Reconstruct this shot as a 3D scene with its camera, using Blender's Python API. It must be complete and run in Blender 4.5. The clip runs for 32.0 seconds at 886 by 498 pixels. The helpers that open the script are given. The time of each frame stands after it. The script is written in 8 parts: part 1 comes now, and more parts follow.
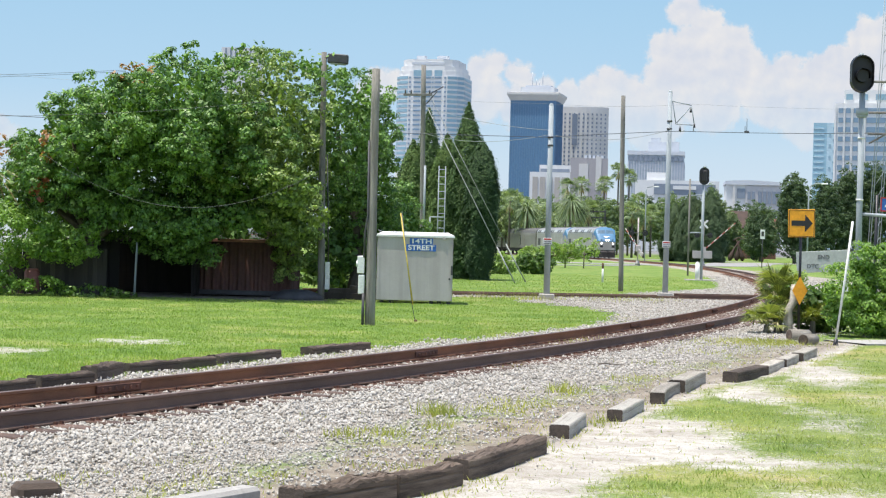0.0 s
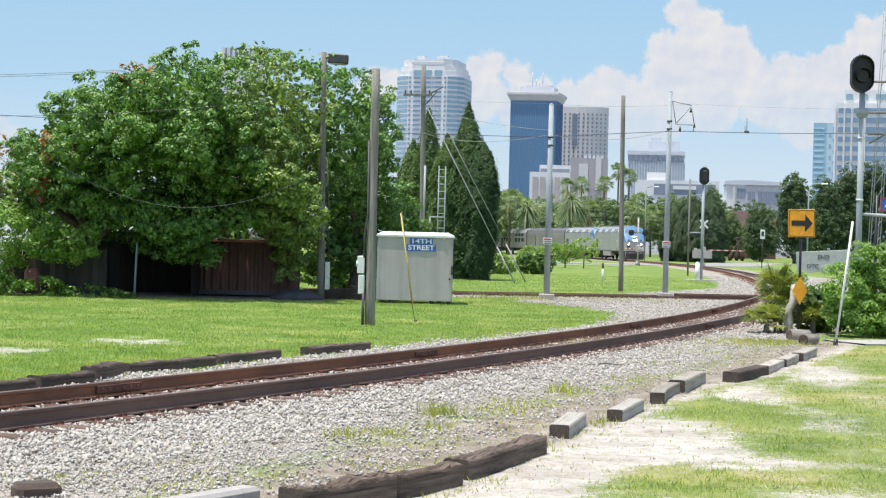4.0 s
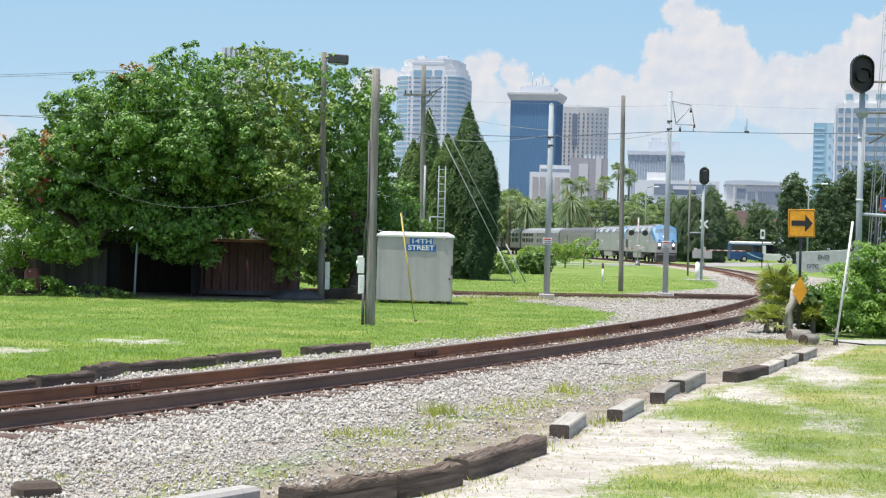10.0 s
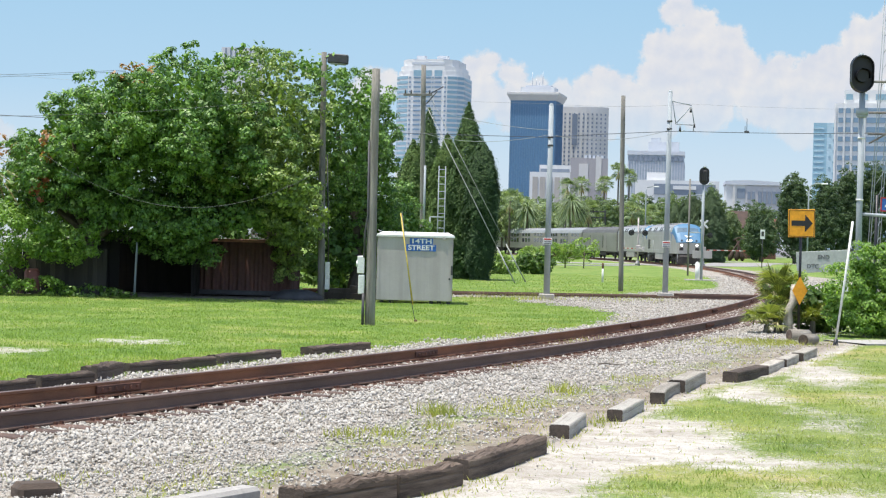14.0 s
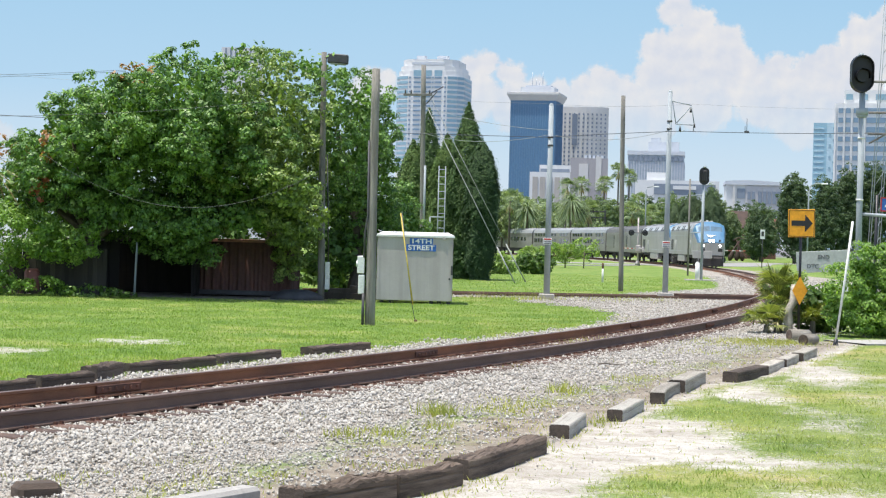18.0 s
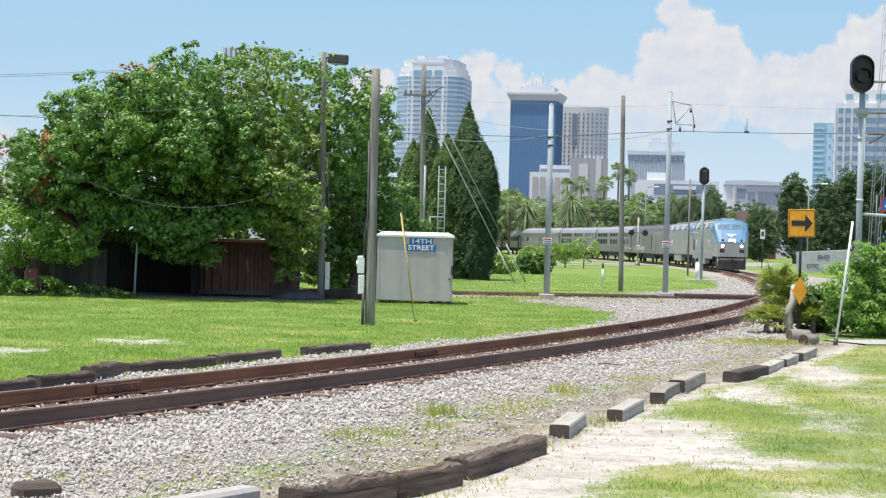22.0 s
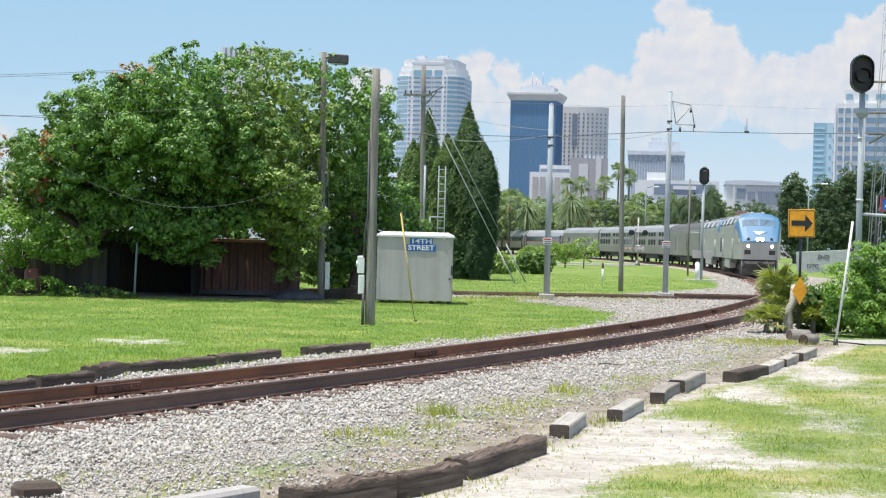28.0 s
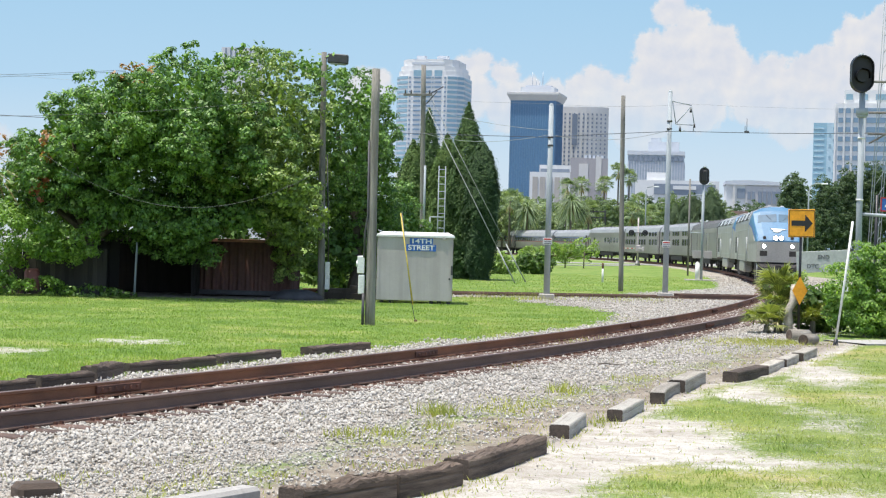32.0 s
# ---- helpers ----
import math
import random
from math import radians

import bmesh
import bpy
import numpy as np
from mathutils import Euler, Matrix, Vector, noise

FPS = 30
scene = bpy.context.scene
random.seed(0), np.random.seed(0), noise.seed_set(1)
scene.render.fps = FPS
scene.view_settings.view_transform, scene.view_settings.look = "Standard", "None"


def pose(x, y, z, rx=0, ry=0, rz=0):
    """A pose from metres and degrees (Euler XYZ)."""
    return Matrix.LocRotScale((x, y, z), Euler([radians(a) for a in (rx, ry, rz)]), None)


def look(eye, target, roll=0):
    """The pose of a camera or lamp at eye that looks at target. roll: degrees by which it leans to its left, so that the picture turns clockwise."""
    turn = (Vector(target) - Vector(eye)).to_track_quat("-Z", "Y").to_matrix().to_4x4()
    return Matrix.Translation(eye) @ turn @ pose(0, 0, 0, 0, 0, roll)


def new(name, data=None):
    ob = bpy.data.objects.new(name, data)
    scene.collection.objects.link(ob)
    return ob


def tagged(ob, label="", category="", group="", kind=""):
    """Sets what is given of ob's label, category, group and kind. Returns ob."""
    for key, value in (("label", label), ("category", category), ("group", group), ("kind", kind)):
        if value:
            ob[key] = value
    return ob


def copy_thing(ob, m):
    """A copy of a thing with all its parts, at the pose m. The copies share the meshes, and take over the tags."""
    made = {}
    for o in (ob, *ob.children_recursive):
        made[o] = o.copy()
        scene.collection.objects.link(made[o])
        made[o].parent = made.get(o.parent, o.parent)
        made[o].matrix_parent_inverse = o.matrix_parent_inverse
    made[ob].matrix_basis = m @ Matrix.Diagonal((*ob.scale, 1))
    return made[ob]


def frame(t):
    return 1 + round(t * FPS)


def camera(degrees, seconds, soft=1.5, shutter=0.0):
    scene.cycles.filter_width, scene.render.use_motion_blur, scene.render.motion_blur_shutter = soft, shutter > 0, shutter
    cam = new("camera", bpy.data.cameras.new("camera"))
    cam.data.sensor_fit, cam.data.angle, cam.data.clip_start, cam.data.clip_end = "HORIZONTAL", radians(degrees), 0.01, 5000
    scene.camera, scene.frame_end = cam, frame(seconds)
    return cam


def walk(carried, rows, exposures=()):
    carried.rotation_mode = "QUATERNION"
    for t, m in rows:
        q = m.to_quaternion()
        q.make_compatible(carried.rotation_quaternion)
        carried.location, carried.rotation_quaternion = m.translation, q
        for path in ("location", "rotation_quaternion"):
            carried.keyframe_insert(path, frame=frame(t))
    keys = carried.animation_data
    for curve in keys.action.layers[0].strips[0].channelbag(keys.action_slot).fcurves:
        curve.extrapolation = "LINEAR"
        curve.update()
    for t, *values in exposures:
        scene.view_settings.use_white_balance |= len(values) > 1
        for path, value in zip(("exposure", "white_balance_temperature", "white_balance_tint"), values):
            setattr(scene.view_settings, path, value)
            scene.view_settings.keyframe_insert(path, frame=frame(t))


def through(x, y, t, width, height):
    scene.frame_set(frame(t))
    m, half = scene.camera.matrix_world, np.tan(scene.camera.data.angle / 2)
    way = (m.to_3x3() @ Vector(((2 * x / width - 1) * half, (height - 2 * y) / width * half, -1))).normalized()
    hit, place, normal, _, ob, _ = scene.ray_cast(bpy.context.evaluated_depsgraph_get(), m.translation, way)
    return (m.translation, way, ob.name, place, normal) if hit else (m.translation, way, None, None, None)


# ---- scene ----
# ---------------------------------------------------------------- camera
EYE = Vector((0.0, 0.0, 2.06))
cam = camera(28.0, 32.0, soft=1.2)
STAND = look(EYE, (0.0, 100.0, 2.06 - 0.485), 1.48)
walk(cam, [(0.0, STAND), (32.0, STAND)])

# ---------------------------------------------------------------- sky, sun, exposure
SUN_EL, SUN_WAY = radians(76), Vector((-0.88, -0.47))
world = bpy.data.worlds.new("sky")
scene.world = world
world.use_nodes = True
sky = world.node_tree.nodes.new("ShaderNodeTexSky")
sky.sky_type, sky.sun_disc, sky.sun_elevation = "NISHITA", False, SUN_EL
sky.sun_rotation = math.atan2(SUN_WAY.x, SUN_WAY.y)
sky.air_density, sky.dust_density, sky.ozone_density = 0.95, 1.3, 1.1
back = world.node_tree.nodes["Background"]
back.inputs["Strength"].default_value = 0.15
world.node_tree.links.new(sky.outputs[0], back.inputs["Color"])
sun = new("sun", bpy.data.lights.new("sun", "SUN"))
sun.data.energy, sun.data.angle, sun.data.color = 3.9, radians(0.53), (1.0, 0.945, 0.85)
way = Vector((SUN_WAY.x * math.cos(SUN_EL), SUN_WAY.y * math.cos(SUN_EL), math.sin(SUN_EL)))
sun.matrix_world = look(way * 100, (0, 0, 0))
scene.view_settings.exposure = 0.68

# ---------------------------------------------------------------- materials
def shade(name):
    m = bpy.data.materials.new(name)
    m.use_nodes = True
    nt = m.node_tree
    return m, nt, nt.nodes["Principled BSDF"]


def node(nt, kind, **ins):
    n = nt.nodes.new("ShaderNode" + kind)
    for k, v in ins.items():
        n.inputs[k].default_value = v
    return n


def ramp(nt, src, stops):
    r = nt.nodes.new("ShaderNodeValToRGB")
    el = r.color_ramp.elements
    while len(el) < len(stops):
        el.new(0.5)
    for e, (p, c) in zip(el, stops):
        e.position, e.color = p, (*c, 1)
    nt.links.new(src, r.inputs[0])
    return r.outputs[0]


def blend(nt, kind, fac, a, b):
    n = nt.nodes.new("ShaderNodeMix")
    n.data_type, n.blend_type = "RGBA", kind
    for sock, v in ((n.inputs[0], fac), (n.inputs[6], a), (n.inputs[7], b)):
        if isinstance(v, (int, float)):
            sock.default_value = v
        elif isinstance(v, tuple):
            sock.default_value = (*v, 1)
        else:
            nt.links.new(v, sock)
    return n.outputs[2]


def surface(name, col, col2=None, rough=0.6, metal=0.0, big=0.6, fine=12.0, bump=0.15, stretch=(1, 1, 1), streak=0.0, spread=0.0, gloss=0.5, grain=0.75):
    """Painted, wooden, metal or stone surface: blotches, grain, relief; optional vertical streaks."""
    m, nt, p = shade(name)
    col2 = col2 or tuple(c * 0.62 for c in col)
    tc = nt.nodes.new("ShaderNodeTexCoord")
    mp = node(nt, "Mapping", Scale=stretch)
    nt.links.new(tc.outputs["Object"], mp.inputs[0])
    n1 = node(nt, "TexNoise", Scale=big, Detail=4.0, Roughness=0.6)
    n2 = node(nt, "TexNoise", Scale=fine, Detail=5.0, Roughness=0.7)
    for n in (n1, n2):
        nt.links.new(mp.outputs[0], n.inputs["Vector"])
    c = ramp(nt, n1.outputs[0], [(0.32, col2), (0.66, col)])
    g = ramp(nt, n2.outputs[0], [(0.3, (0.72, 0.72, 0.72)), (0.7, (1.1, 1.1, 1.1))])
    c = blend(nt, "MULTIPLY", grain, c, g)
    if streak:
        mp2 = node(nt, "Mapping", Scale=(7.0, 7.0, 0.25))
        nt.links.new(tc.outputs["Object"], mp2.inputs[0])
        n3 = node(nt, "TexNoise", Scale=1.0, Detail=3.0)
        nt.links.new(mp2.outputs[0], n3.inputs["Vector"])
        c = blend(nt, "MULTIPLY", streak, c, ramp(nt, n3.outputs[0], [(0.35, (0.55, 0.5, 0.45)), (0.6, (1, 1, 1))]))
    if spread:
        oi = nt.nodes.new("ShaderNodeObjectInfo")
        c = blend(nt, "MULTIPLY", 1.0, c, ramp(nt, oi.outputs["Random"], [(0.0, (1 - spread,) * 3), (1.0, (1 + spread,) * 3)]))
    nt.links.new(c, p.inputs["Base Color"])
    p.inputs["Roughness"].default_value, p.inputs["Metallic"].default_value = rough, metal
    p.inputs["Specular IOR Level"].default_value = gloss
    if bump:
        b = node(nt, "Bump", Strength=bump, Distance=0.02)
        nt.links.new(n2.outputs[0], b.inputs["Height"])
        nt.links.new(b.outputs[0], p.inputs["Normal"])
    return m


def foliage(name, dark, light, through=0.35, rough=0.5):
    m, nt, p = shade(name)
    geo = nt.nodes.new("ShaderNodeNewGeometry")
    c = ramp(nt, geo.outputs["Random Per Island"], [(0.0, dark), (0.75, light), (1.0, tuple(min(1, v * 1.35) for v in light))])
    tc = nt.nodes.new("ShaderNodeTexCoord")
    n1 = node(nt, "TexNoise", Scale=0.7, Detail=3.0)
    nt.links.new(tc.outputs["Object"], n1.inputs["Vector"])
    c = blend(nt, "MULTIPLY", 0.8, c, ramp(nt, n1.outputs[0], [(0.3, (0.65, 0.75, 0.6)), (0.7, (1.2, 1.12, 1.0))]))
    nt.links.new(c, p.inputs["Base Color"])
    p.inputs["Roughness"].default_value = rough
    t = nt.nodes.new("ShaderNodeBsdfTranslucent")
    nt.links.new(blend(nt, "MULTIPLY", 1.0, c, (1.5, 1.6, 0.5)), t.inputs[0])
    mx = node(nt, "MixShader", Fac=through)
    nt.links.new(p.outputs[0], mx.inputs[1])
    nt.links.new(t.outputs[0], mx.inputs[2])
    nt.links.new(mx.outputs[0], nt.nodes["Material Output"].inputs[0])
    return m


def glowing(name, col, strength):
    m, nt, p = shade(name)
    p.inputs["Base Color"].default_value = (*col, 1)
    p.inputs["Emission Color"].default_value = (*col, 1)
    p.inputs["Emission Strength"].default_value = strength
    return m


def glass(name, col, rough=0.08):
    m, nt, p = shade(name)
    tc = nt.nodes.new("ShaderNodeTexCoord")
    n1 = node(nt, "TexNoise", Scale=1.3, Detail=2.0)
    nt.links.new(tc.outputs["Object"], n1.inputs["Vector"])
    nt.links.new(ramp(nt, n1.outputs[0], [(0.3, tuple(v * 0.6 for v in col)), (0.7, col)]), p.inputs["Base Color"])
    p.inputs["Roughness"].default_value = rough
    p.inputs["Specular IOR Level"].default_value = 0.8
    return m


M_POLE = surface("weathered_pole_wood", (0.34, 0.32, 0.28), (0.15, 0.138, 0.12), 0.9, big=1.6, fine=14, stretch=(8, 8, 0.4), bump=1.0)
M_GREYPOLE = surface("old_grey_pole_wood", (0.25, 0.238, 0.215), (0.15, 0.14, 0.125), 0.9, big=1.4, fine=16, stretch=(7, 7, 0.4), bump=0.7)
M_TIMBER = surface("weathered_timber", (0.52, 0.48, 0.41), (0.3, 0.265, 0.22), 0.95, big=2.4, fine=26, stretch=(0.5, 5, 5), bump=0.9, spread=0.25)
M_DARKTIMBER = surface("creosoted_timber", (0.15, 0.11, 0.082), (0.06, 0.044, 0.034), 0.95, big=1.5, fine=24, stretch=(0.5, 5, 5), bump=0.8, spread=0.25)
M_STEELPOLE = surface("galvanised_steel", (0.36, 0.4, 0.425), (0.29, 0.325, 0.35), 0.7, 0.0, big=0.8, fine=30, bump=0.05)
M_RAIL = surface("rusty_rail_side", (0.29, 0.125, 0.06), (0.16, 0.075, 0.042), 0.85, big=0.5, fine=30, bump=0.4, stretch=(1, 1, 3))
M_RAILDARK = surface("dark_rail_side", (0.19, 0.115, 0.082), (0.115, 0.072, 0.055), 0.8, big=0.5, fine=30, bump=0.4, stretch=(1, 1, 3))
M_RAILTOP = surface("worn_rail_head", (0.23, 0.16, 0.125), (0.14, 0.09, 0.07), 0.5, 0.35, big=0.4, fine=30, bump=0.1)
M_PLATE = surface("rusted_iron", (0.16, 0.07, 0.045), (0.07, 0.035, 0.025), 0.9, big=3, fine=30, bump=0.4)
M_TIE = surface("sleeper_wood", (0.17, 0.11, 0.085), (0.08, 0.055, 0.045), 0.95, big=2, fine=24, bump=0.6, spread=0.3)
M_CONCRETE = surface("concrete", (0.42, 0.4, 0.37), (0.32, 0.305, 0.28), 0.9, big=0.8, fine=25, bump=0.3)
M_GALV = surface("weathered_aluminium", (0.46, 0.42, 0.415), (0.4, 0.365, 0.36), 0.55, 0.1, big=0.9, fine=30, bump=0.03, streak=0.22, grain=0.25)
M_WHITE = surface("white_paint", (0.8, 0.8, 0.78), (0.66, 0.66, 0.64), 0.55, big=1.5, fine=20, bump=0.05)
M_SIGNBLUE = surface("blue_enamel", (0.03, 0.14, 0.48), (0.025, 0.11, 0.4), 0.4, big=3, bump=0.0)
M_YELLOW = surface("faded_yellow_plastic", (0.62, 0.47, 0.08), (0.5, 0.38, 0.07), 0.5, big=3, bump=0.0)
M_ORANGE = surface("amber_sign_face", (0.85, 0.38, 0.015), (0.75, 0.32, 0.012), 0.45, big=4, bump=0.0)
M_BLACK = surface("black_paint", (0.018, 0.018, 0.02), (0.01, 0.01, 0.012), 0.45, big=3, bump=0.02)
M_DARK = surface("dark_grey_metal", (0.075, 0.075, 0.08), (0.045, 0.045, 0.048), 0.6, 0.1, big=2, bump=0.05)
M_MAROON = surface("faded_red_corrugated_steel", (0.18, 0.082, 0.07), (0.1, 0.05, 0.045), 0.7, big=1.0, fine=14, bump=0.1, streak=0.5)
M_RED = surface("red_paint", (0.55, 0.04, 0.03), (0.42, 0.03, 0.025), 0.5, big=4, bump=0.0)
M_CABLE = surface("dark_cable", (0.09, 0.1, 0.11), (0.07, 0.075, 0.08), 0.6, big=4, bump=0.0)
M_PALEWIRE = surface("grey_wire", (0.36, 0.37, 0.36), (0.28, 0.29, 0.28), 0.6, 0.2, big=4, bump=0.0)
M_BARK = surface("bark", (0.17, 0.14, 0.11), (0.09, 0.075, 0.06), 0.95, big=2, fine=18, bump=0.7, stretch=(3, 3, 0.7))
M_TYRE = surface("rubber", (0.02, 0.02, 0.02), (0.014, 0.014, 0.014), 0.85, big=4, bump=0.05)

L_TREE = foliage("broad_tree_leaves", (0.05, 0.115, 0.028), (0.17, 0.3, 0.075), 0.22)
L_TREE2 = foliage("olive_tree_leaves", (0.085, 0.14, 0.042), (0.25, 0.345, 0.105), 0.25)
L_VINE = foliage("vine_leaves", (0.09, 0.17, 0.03), (0.2, 0.33, 0.065), 0.4)
L_CONIFER = foliage("juniper_sprays", (0.04, 0.085, 0.028), (0.09, 0.16, 0.052), 0.25, 0.8)
# far leaves greyed and paled: distance haze is put into their colours
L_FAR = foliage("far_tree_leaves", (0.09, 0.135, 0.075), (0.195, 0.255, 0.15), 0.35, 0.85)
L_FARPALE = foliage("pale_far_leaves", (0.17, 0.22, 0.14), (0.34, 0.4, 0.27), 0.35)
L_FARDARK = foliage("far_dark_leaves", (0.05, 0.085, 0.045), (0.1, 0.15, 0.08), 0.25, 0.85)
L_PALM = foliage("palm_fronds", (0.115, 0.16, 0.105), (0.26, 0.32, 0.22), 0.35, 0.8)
L_SHRUB = foliage("shrub_leaves", (0.05, 0.105, 0.022), (0.12, 0.21, 0.045), 0.35)
L_BRIGHT = foliage("bright_shrub_leaves", (0.06, 0.14, 0.028), (0.15, 0.28, 0.055), 0.35)
L_PALMETTO = foliage("palmetto_fans", (0.085, 0.115, 0.035), (0.29, 0.32, 0.11), 0.3)
L_STRAW = foliage("dead_fronds", (0.2, 0.16, 0.09), (0.42, 0.36, 0.23), 0.2)
L_FLOWER = foliage("red_bougainvillea", (0.34, 0.09, 0.09), (0.48, 0.19, 0.16), 0.3)
L_RUSTFLOWER = foliage("rust_brown_blossom", (0.3, 0.14, 0.07), (0.45, 0.25, 0.13), 0.3)


# ---------------------------------------------------------------- building helpers
def link_mesh(name, bm, material, parent=None, label=""):
    me = bpy.data.meshes.new(name)
    bm.normal_update()
    bm.to_mesh(me)
    bm.free()
    for m in material if isinstance(material, (list, tuple)) else [material]:
        me.materials.append(m)
    ob = new(name, me)
    if parent:
        ob.parent = parent
    return tagged(ob, label)


def part(name, bm, material, parent, label=""):
    return link_mesh(name, bm, material, parent, label)


def thing(name, label, category, at=(0, 0, 0), turn=0.0, group="", kind=""):
    ob = new(name)
    ob.matrix_basis = pose(*at, 0, 0, turn)
    return tagged(ob, label, category, group, kind)


def solo(name, bm, material, label, category, at=(0, 0, 0), turn=0.0, group="", kind=""):
    ob = link_mesh(name, bm, material)
    ob.matrix_basis = pose(*at, 0, 0, turn)
    return tagged(ob, label, category, group, kind)


def box(bm, c, s, m=None, bevel=0.0, idx=0):
    g = bmesh.ops.create_cube(bm, size=1.0)
    mat = Matrix.Translation(c) @ (m or Matrix()) @ Matrix.Diagonal((*s, 1))
    bmesh.ops.transform(bm, matrix=mat, verts=g["verts"])
    fs = {f for v in g["verts"] for f in v.link_faces}
    if bevel:
        r = bmesh.ops.bevel(bm, geom=list({e for f in fs for e in f.edges}), offset=bevel, segments=1, affect="EDGES", clamp_overlap=True)
        fs = set(r["faces"]) | {f for f in fs if f.is_valid}
    for f in fs:
        f.material_index = idx
    return bm


def cyl(bm, a, b, r0, r1=None, seg=12, idx=0, cap=True):
    a, b = Vector(a), Vector(b)
    r1 = r0 if r1 is None else r1
    q = (b - a).to_track_quat("Z", "Y").to_matrix().to_4x4()
    g = bmesh.ops.create_cone(bm, cap_ends=cap, segments=seg, radius1=r0, radius2=max(r1, 1e-4), depth=(b - a).length)
    bmesh.ops.transform(bm, matrix=Matrix.Translation((a + b) / 2) @ q, verts=g["verts"])
    for f in {f for v in g["verts"] for f in v.link_faces}:
        f.material_index = idx
        f.smooth = len(f.verts) == 4
    return bm


def loft(bm, rings, cap=True, closed=True, smooth=False, idx=0):
    rows = [[bm.verts.new(p) for p in r] for r in rings]
    n = len(rows[0])
    for a, b in zip(rows, rows[1:]):
        for i in range(n if closed else n - 1):
            j = (i + 1) % n
            f = bm.faces.new((a[i], a[j], b[j], b[i]))
            f.smooth, f.material_index = smooth, idx
    if cap and closed:
        bm.faces.new(rows[0][::-1]).material_index = idx
        bm.faces.new(rows[-1]).material_index = idx
    return bm


def tube(bm, pts, r, seg=6, r1=None, idx=0):
    pts = [Vector(p) for p in pts]
    rings = []
    for i, p in enumerate(pts):
        d = (pts[min(i + 1, len(pts) - 1)] - pts[max(i - 1, 0)]).normalized()
        u = d.orthogonal().normalized() if abs(d.z) > 0.95 else d.cross(Vector((0, 0, 1))).normalized()
        v = d.cross(u)
        k = r if r1 is None else r + (r1 - r) * i / (len(pts) - 1)
        rings.append([p + k * (math.cos(t) * u + math.sin(t) * v) for t in (2 * math.pi * j / seg for j in range(seg))])
    return loft(bm, rings, smooth=True, idx=idx)


def sag(a, b, drop, n=12):
    a, b = Vector(a), Vector(b)
    return [a.lerp(b, i / n) - Vector((0, 0, 4 * drop * (i / n) * (1 - i / n))) for i in range(n + 1)]


def B():
    return bmesh.new()


def raw(name, v, f, material, parent=None, label="", smooth=False):
    """A mesh from numpy vertices (n, 3) and faces (m, 3 or 4)."""
    me = bpy.data.meshes.new(name)
    v, f = np.asarray(v, np.float32), np.asarray(f, np.int32)
    k = f.shape[1]
    me.vertices.add(len(v))
    me.vertices.foreach_set("co", v.ravel())
    me.loops.add(f.size)
    me.loops.foreach_set("vertex_index", f.ravel())
    me.polygons.add(len(f))
    me.polygons.foreach_set("loop_start", np.arange(len(f), dtype=np.int32) * k)
    me.polygons.foreach_set("use_smooth", np.full(len(f), smooth))
    me.update(calc_edges=True)
    me.materials.append(material)
    ob = new(name, me)
    if parent:
        ob.parent = parent
    return tagged(ob, label)


def unit(n, rng):
    d = rng.normal(size=(n, 3))
    return d / np.linalg.norm(d, axis=1)[:, None]


def leaf_mesh(pos, out, size, rng, long=1.7, droop=0.3, loose=0.55):
    """Folded four-point leaves at pos, facing about out."""
    n = len(pos)
    nor = out + loose * unit(n, rng) + np.array([0, 0, 0.3])
    nor /= np.linalg.norm(nor, axis=1)[:, None]
    t = unit(n, rng)
    t -= (t * nor).sum(1)[:, None] * nor
    t /= np.linalg.norm(t, axis=1)[:, None]
    b = np.cross(nor, t)
    s = (size * rng.uniform(0.6, 1.3, n))[:, None]
    a0, a1 = pos - t * s * long / 2, pos + t * s * long / 2 - nor * s * droop
    m0, m1 = pos + b * s / 2 - nor * s * 0.12, pos - b * s / 2 - nor * s * 0.12
    v = np.stack([a0, m0, a1, m1], 1).reshape(-1, 3)
    return v, np.arange(4 * n).reshape(n, 4)


